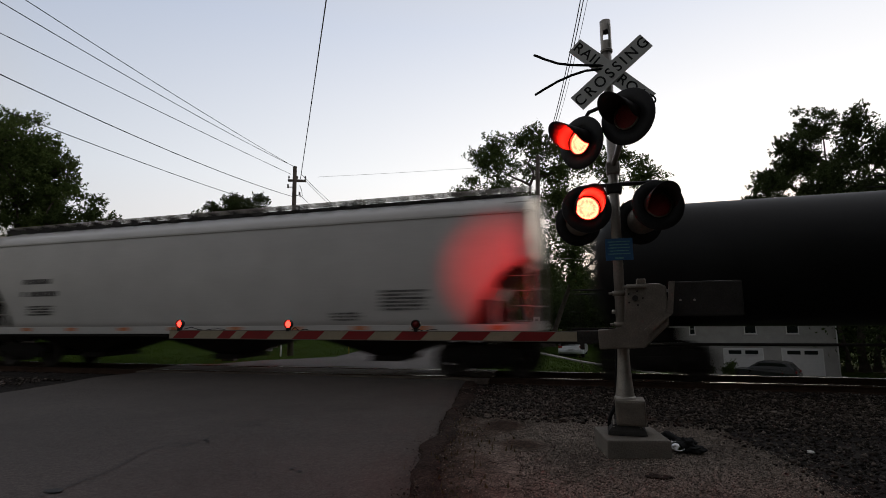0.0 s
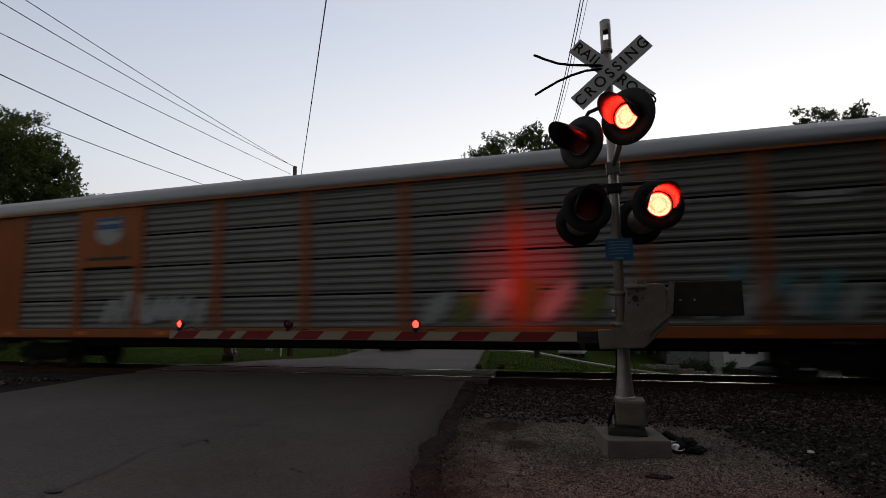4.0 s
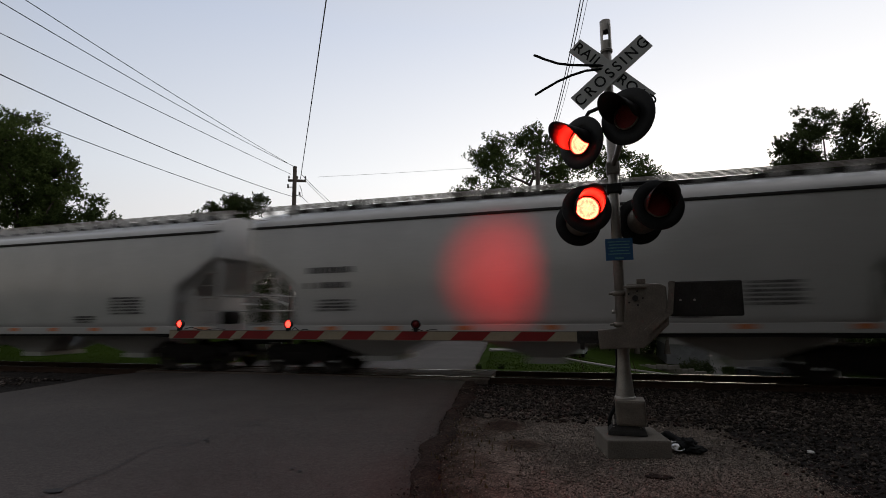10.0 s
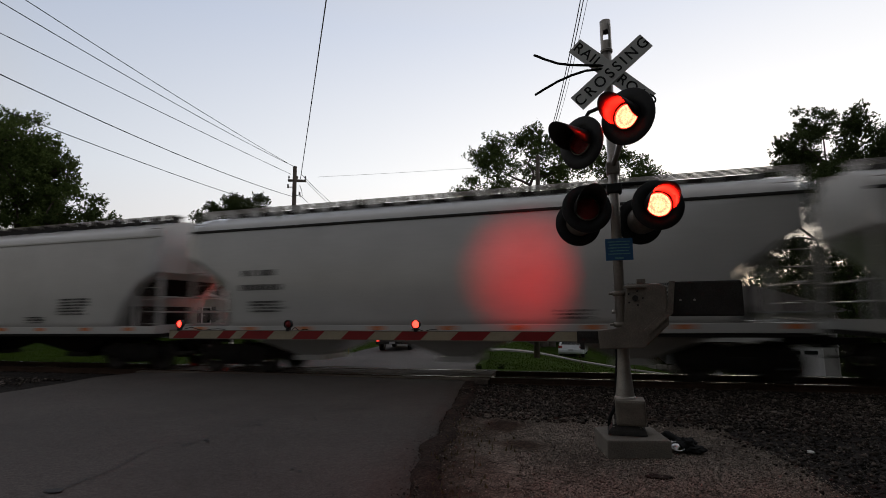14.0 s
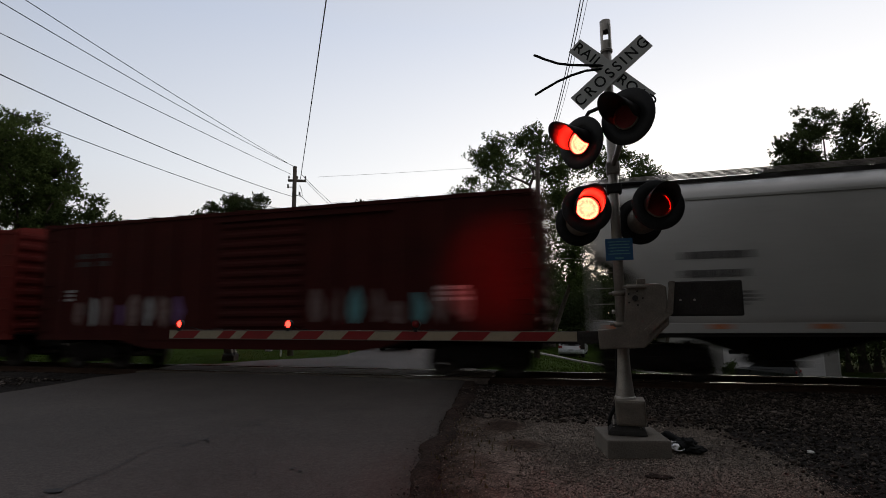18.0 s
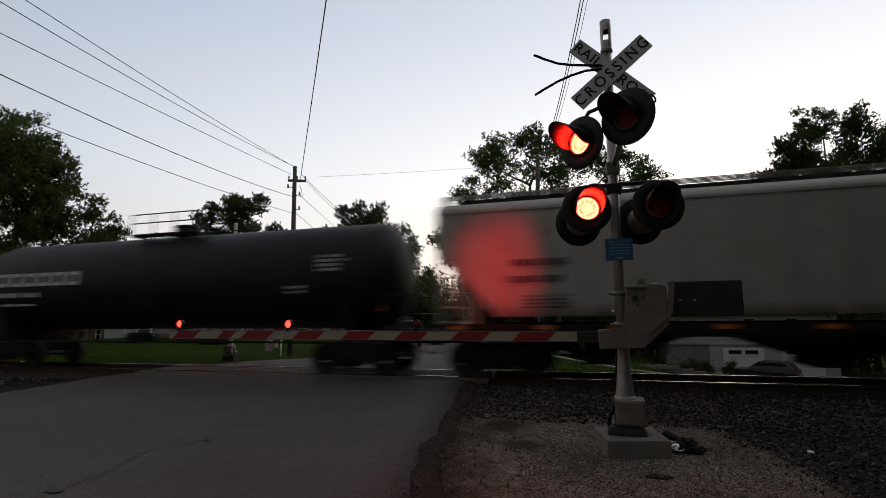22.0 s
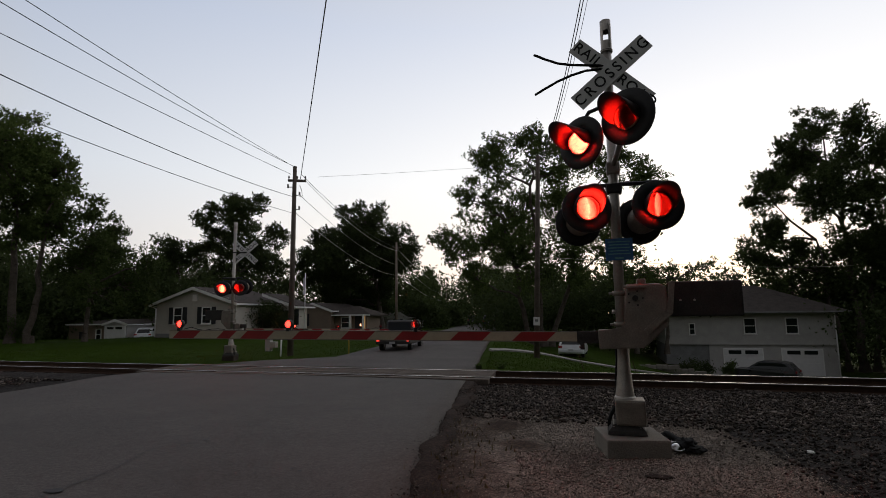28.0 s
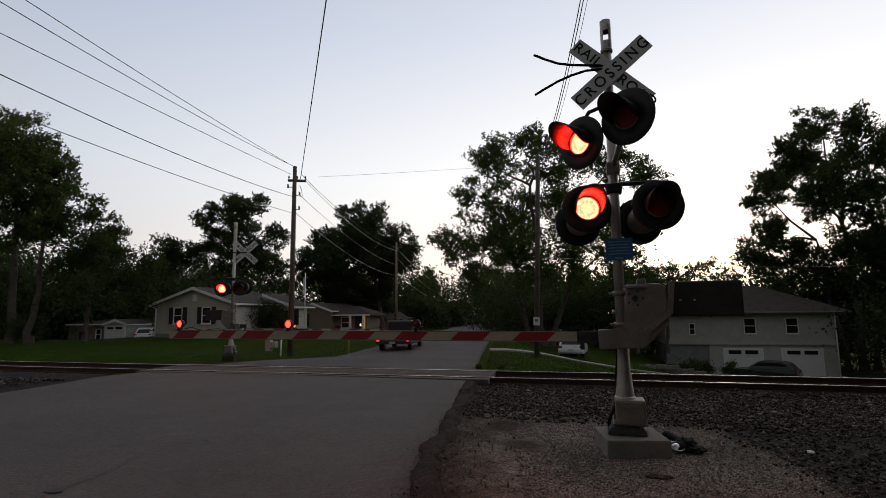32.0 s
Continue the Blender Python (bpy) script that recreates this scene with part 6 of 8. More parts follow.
right_belt += [(17 + 3.0 * k, 63 + rw.uniform(-2, 2), -3.7, rw.uniform(8.0, 10.5), 3.0) for k in range(5)] + [(25.5 + 2.2 * k, 52.0, -3.6, 4.6, 1.6) for k in range(3)]
woods("right_woods", "dark thicket around the grey house", right_belt, 90000, 0.16, M_LEAF_DARK, 23)
# out of view: low rows for reflections, tall right-hand clumps added to block light
behind = [(-80 + 7 * k, -34 + rw.uniform(-6, 6), 0.0, rw.uniform(3.0, 5.6) if k < 11 else rw.uniform(8, 14), 5.0) for k in range(26)] + [(24 + rw.uniform(-3, 3), -24 + 6 * k, 0.0, rw.uniform(11, 15), 4.5) for k in range(6)] + [(4 + 6 * k, -17 + rw.uniform(-3, 3), 0.0, rw.uniform(10, 13), 4.0) for k in range(4)] + [(17 + rw.uniform(-2, 2), -14 + 4.5 * k, 0.0, rw.uniform(13, 17), 4.0) for k in range(6)] + [(13 + 4.5 * k, 3.5 + rw.uniform(-2, 2), 0.0, rw.uniform(10, 14), 3.4) for k in range(5)] + [(10.5 + 3.6 * k, 7.2 + rw.uniform(-0.5, 0.5), 0.0, rw.uniform(13, 17), 1.7) for k in range(10)] + [(10.5, 2.6, 0.0, 14.0, 3.4), (12.0, -4.0, 0.0, 15.0, 4.0), (13.0, 3.5, 0.0, 16.0, 3.4), (9.0, -1.0, 0.0, 14.0, 3.0), (9.5, -6.5, 0.0, 14.0, 3.4), (8.6, 4.6, 0.0, 14.0, 2.2)]
woods("near_side_woods", "leafy trees out of view on the near side, tall right-hand ones added for shade", behind, 170000, 0.42, M_LEAF_DARK, 24)


# ---- houses ----
def window_unit(house, x, y, z, w, h, shutters=False, lit=False):
    bm = bmesh.new()
    for s in (-1, 1):
        box(bm, x + s * (w / 2 - 0.035), y - 0.02, z, 0.07, 0.08, h)
        box(bm, x, y - 0.02, z + s * (h / 2 - 0.035), w - 0.14, 0.08, 0.07)
    box(bm, x, y - 0.015, z, w - 0.14, 0.06, 0.05)
    fr = part("window", bm, M_TRIM, house)
    bm = bmesh.new()
    box(bm, x, y + 0.005, z, w - 0.1, 0.02, h - 0.1)
    part("pane", bm, M_GLASS, fr)
    bm = bmesh.new()
    box(bm, x, y - 0.05, z - h / 2 - 0.03, w + 0.1, 0.10, 0.05)
    part("sill", bm, M_TRIM, fr)
    if shutters:
        for s in (-1, 1):
            bm = bmesh.new()
            xs = x + s * (w / 2 + 0.21)
            box(bm, xs, y - 0.03, z, 0.38, 0.04, h)
            for k in range(9):
                box(bm, xs, y - 0.055, z - h / 2 + (k + 0.5) * h / 9, 0.30, 0.02, h / 9 * 0.55)
            part("shutter", bm, M_SHUTTER, house)


def siding(house, x0, x1, y, z0, z1, material, gable=None):
    """Lapped boards on a wall that faces -y. gable: (ridge x, ridge z)."""
    h = 0.20
    z = z0
    while z < (gable[1] if gable else z1) - 0.02:
        zt = min(z + h, gable[1] if gable else z1)
        a, b = x0, x1
        if gable and z > z1:
            u = (z - z1) / (gable[1] - z1)
            a, b = x0 + (gable[0] - x0) * u, x1 + (gable[0] - x1) * u
        if b - a > 0.2:
            bm = bmesh.new()
            extrude(bm, [(y - 0.022, z), (y, z), (y, zt), (y - 0.004, zt)], "x", a, b)
            part("siding_board", bm, material, house)
        z += h


def garage_door(house, x, y, z, w, h):
    bm = bmesh.new()
    box(bm, x, y, z + h / 2, w + 0.2, 0.06, h + 0.1)
    fr = part("garage_door", bm, M_TRIM, house)
    for k in range(4):
        bm = bmesh.new()
        box(bm, x, y - 0.045, z + (k + 0.5) * h / 4, w, 0.04, h / 4 - 0.02, bevel=0.006)
        part("door_panel", bm, M_DOORWHITE, fr)
    for s in (-0.22, 0.22):
        bm = bmesh.new()
        box(bm, x + s * w, y - 0.07, z + h * 7 / 8, w * 0.34, 0.02, h * 0.14)
        part("pane", bm, M_GLASS, fr)


def gable_roof(house, x0, x1, y0, y1, eave, ridge_x, ridge, over=0.35):
    """Two slopes whose ridge runs along y."""
    for a in (x0 - over, x1 + over):
        run = abs(ridge_x - (x0 if a < ridge_x else x1))
        if run < 0.1:
            continue  # a lean-to has one slope
        drop = (ridge - eave) / run * over
        bm = bmesh.new()
        za = eave - drop
        extrude(bm, [(a, za), (ridge_x, ridge), (ridge_x, ridge + 0.14), (a, za + 0.14)], "y", y0 - over, y1 + over)
        part("roof", bm, M_SHINGLE, house)
        bm = bmesh.new()
        extrude(bm, [(a, za - 0.10), (ridge_x, ridge - 0.10), (ridge_x, ridge + 0.12), (a, za + 0.12)], "y", y0 - over - 0.03, y0 - over - 0.003)
        part("barge_board", bm, M_TRIM, house)
        bm = bmesh.new()
        box(bm, a, (y0 + y1) / 2, za + 0.02, 0.12, y1 - y0 + 2 * over, 0.12)
        part("gutter", bm, M_TRIM, house)


def hip_roof(house, x0, x1, y0, y1, eave, ridge, over=0.5, gutter=None):
    d = (y1 - y0) / 2 + over
    ym = (y0 + y1) / 2
    a, b, c, e = x0 - over, x1 + over, y0 - over, y1 + over
    bm = bmesh.new()
    v = [bm.verts.new(p) for p in ((a, c, eave), (b, c, eave), (b, e, eave), (a, e, eave), (a + d, ym, ridge), (b - d, ym, ridge), (a, c, eave - 0.12), (b, c, eave - 0.12), (b, e, eave - 0.12), (a, e, eave - 0.12))]
    for f in ((0, 1, 5, 4), (1, 2, 5), (2, 3, 4, 5), (3, 0, 4), (6, 7, 8, 9), (0, 1, 7, 6), (1, 2, 8, 7), (2, 3, 9, 8), (3, 0, 6, 9)):
        bm.faces.new([v[i] for i in f])
    part("roof", bm, M_SHINGLE, house)
    bm = bmesh.new()
    box(bm, (a + b) / 2, c - 0.05, eave - 0.05, b - a, 0.10, 0.12)
    part("gutter", bm, gutter or M_TRIM, house)


def wall_box(house, x0, x1, y0, y1, z0, z1, material, name="wall"):
    bm = bmesh.new()
    box(bm, (x0 + x1) / 2, (y0 + y1) / 2, (z0 + z1) / 2, x1 - x0, y1 - y0, z1 - z0)
    return part(name, bm, material, house)


# pale house with its gable towards the tracks
h1 = thing("house", "pale beige sided house with dark shutters and a gable roof", "house", "", pose(-0.2, 0, 0))
wall_box(h1, -32.4, -25.2, 32.02, 38.0, 0.05, 2.62, M_SIDING)
bm = bmesh.new()
extrude(bm, [(-32.4, 2.62), (-25.2, 2.62), (-28.8, 3.72)], "y", 32.02, 38.0)
part("gable_wall", bm, M_SIDING, h1)
wall_box(h1, -32.45, -25.15, 31.97, 32.1, -0.3, 0.42, M_FOUND, "foundation")
siding(h1, -32.4, -25.2, 32.02, 0.42, 2.62, M_SIDING, (-28.8, 3.72))
gable_roof(h1, -32.4, -25.2, 32.0, 38.0, 2.62, -28.8, 3.75)
for x in (-30.3, -27.7):
    window_unit(h1, x, 31.98, 1.75, 0.85, 1.25, True)
bm = bmesh.new()
box(bm, -28.8, 31.96, 3.05, 0.42, 0.06, 0.5)
for k in range(5):
    box(bm, -28.8, 31.92, 2.88 + k * 0.085, 0.34, 0.03, 0.03)
part("gable_vent", bm, M_TRIM, h1)
bm = bmesh.new()
tube(bm, (-32.35, 31.92, 0.2), (-32.35, 31.92, 2.3), 0.05, seg=8)
tube(bm, (-32.35, 31.92, 2.3), (-32.7, 31.7, 2.5), 0.05, seg=8)
part("downspout", bm, M_TRIM, h1)
# its wing along the street
wall_box(h1, -25.2, -22.6, 35.6, 37.4, 0.0, 2.4, M_SIDING)
siding(h1, -25.2, -22.6, 35.6, 0.2, 2.4, M_SIDING)
gable_roof(h1, -25.2, -22.6, 35.4, 37.6, 2.4, -25.2, 3.3)
bm = bmesh.new()
box(bm, -24.15, 35.55, 1.15, 0.95, 0.06, 2.05)
fr = part("front_door", bm, M_TRIM, h1)
bm = bmesh.new()
box(bm, -24.15, 35.50, 1.35, 0.34, 0.04, 1.1)
part("pane", bm, M_LITPANE, fr, "warmly lit door pane")
window_unit(h1, -23.05, 35.56, 1.55, 0.9, 1.2, True)
bm = bmesh.new()
tube(bm, (-23.75, 35.42, 1.75), (-23.75, 35.42, 1.92), 0.07, 0.05, seg=8)
part("porch_lamp", bm, M_PORCH, h1, "lit porch lamp")

# tan house further up the street
h2 = thing("house", "low tan house with a front gable and a lit porch", "house")
wall_box(h2, -29.2, -25.4, 46.0, 53.0, -0.2, 2.15, M_SIDING_TAN)
bm = bmesh.new()
extrude(bm, [(-29.2, 2.15), (-25.4, 2.15), (-27.3, 2.78)], "y", 46.0, 53.0)
part("gable_wall", bm, M_SIDING_TAN, h2)
siding(h2, -29.2, -25.4, 46.0, 0.0, 2.15, M_SIDING_TAN, (-27.3, 2.78))
gable_roof(h2, -29.2, -25.4, 46.0, 53.0, 2.15, -27.3, 2.82, 0.3)
window_unit(h2, -28.6, 45.95, 1.25, 0.9, 1.2, True)
wall_box(h2, -25.4, -21.9, 46.8, 50.0, -0.2, 1.70, M_SIDING_TAN)
siding(h2, -25.4, -21.9, 46.8, 0.0, 1.70, M_SIDING_TAN)
hip_roof(h2, -25.9, -21.6, 46.4, 50.2, 1.72, 2.6, 0.3)
window_unit(h2, -24.1, 46.75, 0.95, 1.15, 1.1)
bm = bmesh.new()
box(bm, -22.75, 46.74, 0.75, 0.85, 0.06, 1.80)
part("front_door", bm, M_SHUTTER, h2)
bm = bmesh.new()
box(bm, -22.2, 46.73, 0.75, 0.26, 0.05, 1.70)
part("side_light", bm, M_LITPANE, h2, "warmly lit pane beside the door")
for x in (-23.3, -21.9):
    bm = bmesh.new()
    box(bm, x, 45.9, 0.70, 0.14, 0.14, 2.0)
    part("porch_post", bm, M_TRIM, h2)
bm = bmesh.new()
tube(bm, (-22.5, 46.62, 0.60), (-22.5, 46.62, 0.84), 0.09, 0.06, seg=8)
part("porch_lamp", bm, M_PORCH, h2, "lit porch lamp")

# white house, mostly hidden, beyond it
h3 = thing("house", "small white house half hidden beneath dark trees", "house")
wall_box(h3, -28.4, -24.9, 60.0, 62.4, -0.2, 1.5, M_SIDING_GREY)
siding(h3, -28.4, -24.9, 60.0, 0.1, 1.5, M_SIDING_GREY)
hip_roof(h3, -28.4, -24.9, 60.0, 62.4, 1.52, 2.2, 0.3)
wall_box(h3, -24.9, -22.6, 59.6, 66.0, -0.2, 1.4, M_DOORWHITE)
bm = bmesh.new()
extrude(bm, [(-24.9, 1.4), (-22.6, 1.4), (-23.75, 2.0)], "y", 59.6, 66.0)
part("gable_wall", bm, M_DOORWHITE, h3)
gable_roof(h3, -24.9, -22.6, 59.6, 66.0, 1.4, -23.75, 2.05, 0.2)
window_unit(h3, -24.2, 59.55, 0.8, 0.6, 0.9)
window_unit(h3, -23.3, 59.55, 0.8, 0.6, 0.9)

# grey house with two garage doors on low ground
h4 = thing("house", "grey two-storey house with two white garage doors below", "house")
GY = 51.0
wall_box(h4, 8.9, 18.5, GY, 60.0, -4.2, -1.25, M_SIDING_GREY, "lower_wall")
wall_box(h4, 5.4, 18.5, GY - 0.12, 60.0, -1.25, 1.52, M_SIDING_GREY)
siding(h4, 9.0, 18.5, GY - 0.12, -1.20, 1.52, M_SIDING_GREY)
wall_box(h4, 5.4, 9.0, GY + 0.1, 60.0, -3.0, -1.25, M_FOUND, "lower_wall")
hip_roof(h4, 5.4, 18.6, GY - 0.2, 60.0, 1.55, 4.0, 0.75, M_FOUND)
for x, w in ((12.15, 0.95), (15.3, 0.95)):
    window_unit(h4, x, GY - 0.14, 0.35, w, 1.35, False)
window_unit(h4, 7.6, GY - 0.14, 0.1, 0.5, 1.0, False)
garage_door(h4, 11.5, GY - 0.03, -3.85, 2.9, 2.25)
garage_door(h4, 15.9, GY - 0.03, -3.85, 2.85, 2.25)
bm = bmesh.new()
tube(bm, (18.42, GY - 0.2, -3.8), (18.42, GY - 0.2, 1.4), 0.05, seg=8)
part("downspout", bm, M_TRIM, h4)
bm = bmesh.new()
box(bm, 13.7, GY - 0.13, -1.22, 9.6, 0.06, 0.08)
part("belt_board", bm, M_SIDING_GREY, h4)

# small garage under the trees
h5 = thing("garage", "small grey garage with a white roll-up door under the trees", "garage")
wall_box(h5, -49.9, -44.75, 38.6, 43.5, -0.7, 1.08, M_SIDING_TAN)
siding(h5, -49.9, -44.75, 38.6, -0.6, 1.08, M_SIDING_TAN)
wall_box(h5, -44.7, -42.0, 38.0, 43.5, -0.7, 1.05, M_SIDING_GREY)
gable_roof(h5, -44.7, -42.0, 38.0, 43.5, 1.05, -43.35, 1.42, 0.15)
bm = bmesh.new()
extrude(bm, [(-44.7, 1.05), (-42.0, 1.05), (-43.35, 1.40)], "y", 38.0, 43.5)
part("gable_wall", bm, M_SIDING_GREY, h5)
hip_roof(h5, -49.9, -44.7, 38.5, 43.5, 1.10, 1.6, 0.15)
garage_door(h5, -43.35, 37.96, -0.55, 2.3, 1.45)
window_unit(h5, -46.0, 38.55, 0.1, 0.7, 1.1)
bm = bmesh.new()
box(bm, -48.0, 38.57, -0.15, 0.9, 0.06, 1.0)
part("side_door", bm, M_SHUTTER, h5)


# ---- vehicles ----
def car_shell(v, outline, width, paint, name="body", taper=0.10):
    """A body whose side view is an outline (x, z), rounded across."""
    bm = bmesh.new()
    zs = [p[1] for p in outline]
    zmid = min(zs) + (max(zs) - min(zs)) * 0.55
    rings = []
    for u, k in ((-0.5, 0.94), (-0.47, 1.0), (0.47, 1.0), (0.5, 0.94)):
        ring = []
        for x, z in outline:
            inward = taper * max(0.0, (z - zmid) / (max(zs) - zmid)) if z > zmid else 0
            ring.append((x * (k if abs(u) == 0.5 else 1), u * width * (1 - 2 * inward), z if abs(u) != 0.5 else zmid + (z - zmid) * 0.97))
        rings.append(ring)
    loft(bm, rings, smooth=False)
    return part(name, bm, paint, v)


def wheels(v, axles, width, r):
    for x in axles:
        for s in (-1, 1):
            bm = bmesh.new()
            y = s * (width / 2 - 0.11)
            n = 22
            prof = [(r * 0.62, -0.10), (r * 0.93, -0.11), (r, -0.08), (r, 0.08), (r * 0.93, 0.11), (r * 0.62, 0.10)]
            rings = [[(x + q * math.cos(a * math.tau / n), y + w, r + q * math.sin(a * math.tau / n)) for q, w in prof] for a in range(n)]
            loft(bm, rings + [rings[0]], caps=False)
            ty = part("tyre", bm, M_RUBBER, v)
            bm = bmesh.new()
            tube(bm, (x, y - 0.09, r), (x, y + 0.09, r), r * 0.63, seg=16)
            tube(bm, (x, y - 0.11, r), (x, y + 0.11, r), r * 0.2, seg=8)
            part("rim", bm, M_CHROME, ty)


def pickup(m):
    v = thing("pickup_truck", "dark pickup truck waiting on the street with glowing tail lamps", "pickup truck", "", m)
    car_shell(v, [(-2.65, 0.52), (-2.65, 1.05), (-0.75, 1.08), (-0.70, 1.12), (0.75, 1.12), (2.45, 1.02), (2.62, 0.88), (2.66, 0.52), (1.9, 0.40), (-2.0, 0.42)], 1.90, M_CARBROWN, "lower_body", 0.02)
    car_shell(v, [(-0.72, 1.08), (-0.60, 1.68), (-0.50, 1.76), (0.35, 1.76), (0.50, 1.70), (1.05, 1.10)], 1.72, M_CARBROWN, "cab", 0.09)
    bm = bmesh.new()
    box(bm, -0.70, 0, 1.40, 0.03, 1.36, 0.46, m=None)
    part("rear_window", bm, M_TINT, v)
    for s in (-1, 1):
        bm = bmesh.new()
        extrude(bm, [(-0.52, 1.15), (-0.45, 1.62), (0.38, 1.62), (0.78, 1.15)], "y", s * 0.80, s * 0.835)
        part("side_window", bm, M_GLASS, v)
        bm = bmesh.new()
        box(bm, -1.72, s * 0.90, 1.08, 1.9, 0.10, 0.07, bevel=0.015)
        part("bed_rail", bm, M_CARBROWN, v)
        bm = bmesh.new()
        box(bm, -2.665, s * 0.84, 0.74, 0.04, 0.16, 0.26, bevel=0.01)
        part("tail_lamp", bm, M_TAIL, v, "glowing red tail lamp")
        bm = bmesh.new()
        box(bm, 0.75, s * 1.02, 1.24, 0.10, 0.20, 0.16, bevel=0.02)
        part("mirror", bm, M_BLACK, v)
    bm = bmesh.new()
    box(bm, -2.67, 0, 0.80, 0.03, 1.45, 0.42, bevel=0.01)
    part("tailgate", bm, M_CARBROWN, v)
    bm = bmesh.new()
    box(bm, -2.72, 0, 0.53, 0.16, 1.86, 0.16, bevel=0.03)
    bp = part("bumper", bm, M_DARKSTEEL, v)
    bm = bmesh.new()
    box(bm, -2.81, 0, 0.54, 0.012, 0.32, 0.11)
    part("plate_bar", bm, M_PLATE, bp)
    wheels(v, (-1.62, 1.75), 1.86, 0.38)
    return v


def hatchback(m, paint, label, tail=M_ARMRED):
    v = thing("car", label, "car", "", m)
    car_shell(v, [(-2.15, 0.30), (-2.20, 0.62), (-2.12, 0.92), (2.0, 0.82), (2.2, 0.62), (2.22, 0.32), (1.6, 0.24), (-1.6, 0.24)], 1.78, paint, "lower_body", 0.03)
    car_shell(v, [(-2.08, 0.90), (-1.70, 1.38), (-1.30, 1.48), (0.0, 1.48), (0.35, 1.42), (1.15, 0.88)], 1.66, paint, "cabin", 0.11)
    bm = bmesh.new()
    extrude(bm, [(-0.66, -0.02), (0.66, -0.02), (0.56, 0.50), (-0.56, 0.50)], "y", -0.012, 0.012)
    rw_ = part("rear_window", bm, M_GLASS, v)
    rw_.matrix_basis = Matrix.Translation((-2.07, 0, 0.93)) @ Matrix.Rotation(radians(-90), 4, "Z") @ Matrix.Rotation(radians(-39), 4, "X")
    for s in (-1, 1):
        bm = bmesh.new()
        extrude(bm, [(-1.75, 0.95), (-1.45, 1.32), (-1.2, 1.38), (0.0, 1.38), (0.30, 1.33), (0.85, 0.95)], "y", s * 0.75, s * 0.775)
        part("side_window", bm, M_GLASS, v)
        bm = bmesh.new()
        box(bm, -2.17, s * 0.72, 0.76, 0.08, 0.26, 0.16, bevel=0.02)
        part("tail_lamp", bm, tail, v)
    bm = bmesh.new()
    box(bm, -2.20, 0, 0.48, 0.14, 1.66, 0.22, bevel=0.04)
    bp = part("bumper", bm, paint, v)
    bm = bmesh.new()
    box(bm, -2.28, 0, 0.55, 0.012, 0.34, 0.12)
    part("plate_bar", bm, M_PLATE, bp)
    wheels(v, (-1.35, 1.35), 1.74, 0.31)
    return v


heading = 90 + math.degrees(math.atan(0.18))
pickup(pose(-9.52, 24.4, -0.09, 0, 0, heading) @ Matrix.Scale(0.82, 4))
hatchback(pose(12.2, 47.4, -3.76, 0, 0, 152), M_CARDARK, "dark hatchback parked before the garage doors")
hatchback(pose(-2.1, 40.3, rise(-2.1, 40.3) + 0.04, 0, 0, 88), M_CARWHITE, "white car parked on the drive of the neighbouring lot")
hatchback(pose(-41.6, 40.2, -0.55, 0, 0, 118) @ Matrix.Scale(0.85, 4), M_CARWHITE, "pale car parked beside the shed")
hatchback(pose(-20.2, 84.0, 0.0, 0, 0, heading), M_CARDARK, "dark car far up the street")
hatchback(pose(-14.6, 70.0, 0.0, 0, 0, heading), M_CARDARK, "dark car parked far up the street")


# ---- poles and wires ----
def utility_pole(x, y, z, height, label, arms=(), tilt=0.0, wood=None):
    p = thing("utility_pole", label, "utility pole", "utility poles", pose(x, y, z, 0, tilt, 0))
    bm = bmesh.new()
    tube(bm, (0, 0, -0.5), (0, 0, height), 0.135, 0.085, seg=12)
    part("pole_shaft", bm, wood or M_WOODPOLE, p)
    for h, w, ang in arms:
        bm = bmesh.new()
        box(bm, 0, 0, 0, w, 0.09, 0.11, bevel=0.01)
        a = part("crossarm", bm, M_WOODPOLE, p)
        a.matrix_basis = pose(0.12 * math.sin(radians(ang)), 0.12, h, 0, 0, ang)
        for k in (-0.45, 0.0, 0.45):
            bm = bmesh.new()
            tube(bm, (k * w, 0, 0.05), (k * w, 0, 0.12), 0.02, seg=6)
            tube(bm, (k * w, 0, 0.12), (k * w, 0, 0.22), 0.045, 0.03, seg=8)
            part("insulator", bm, M_CERAMIC, a)
    return p


pA = utility_pole(-12.95, 19.95, -0.05, 8.35, "tall weathered wooden utility pole with a short crossarm beside the street", ((7.72, 0.8, 25), ))
for h, s in ((7.0, 1), (6.35, 1), (7.4, -1)):
    bm = bmesh.new()
    tube(bm, (0, 0, h), (0.34 * s, -0.05, h + 0.02), 0.02, seg=6)
    tube(bm, (0.30 * s, -0.05, h - 0.02), (0.30 * s, -0.05, h + 0.14), 0.04, seg=8)
    part("bracket", bm, M_CERAMIC, pA)
bar("drip_loop", [(0.30, -0.05, 7.45), (0.42, -0.08, 7.2), (0.48, -0.1, 6.95), (0.36, -0.1, 6.9), (0.30, -0.06, 7.1)], 0.012, M_WIRE, pA)
utility_pole(-18.1, 45.0, 0.0, 8.4, "grey utility pole further up the street, its wood coloured as lit", ((7.9, 0.9, 25), ), wood=M_POLE_LIT)
utility_pole(-25.9, 88.0, 0.0, 7.3, "grey utility pole far up the street, its wood coloured as lit", ((6.8, 1.2, 25), ), wood=M_POLE_LIT)
pB = utility_pole(-2.62, 21.9, -0.25, 8.55, "wooden utility pole with a small white sign beside the footpath", (), tilt=2.2)
bm = bmesh.new()
box(bm, 0, -0.17, 1.52, 0.26, 0.02, 0.34, bevel=0.004)
sg_ = part("pole_sign", bm, M_TRIM, pB, "small white sign with a dark mark")
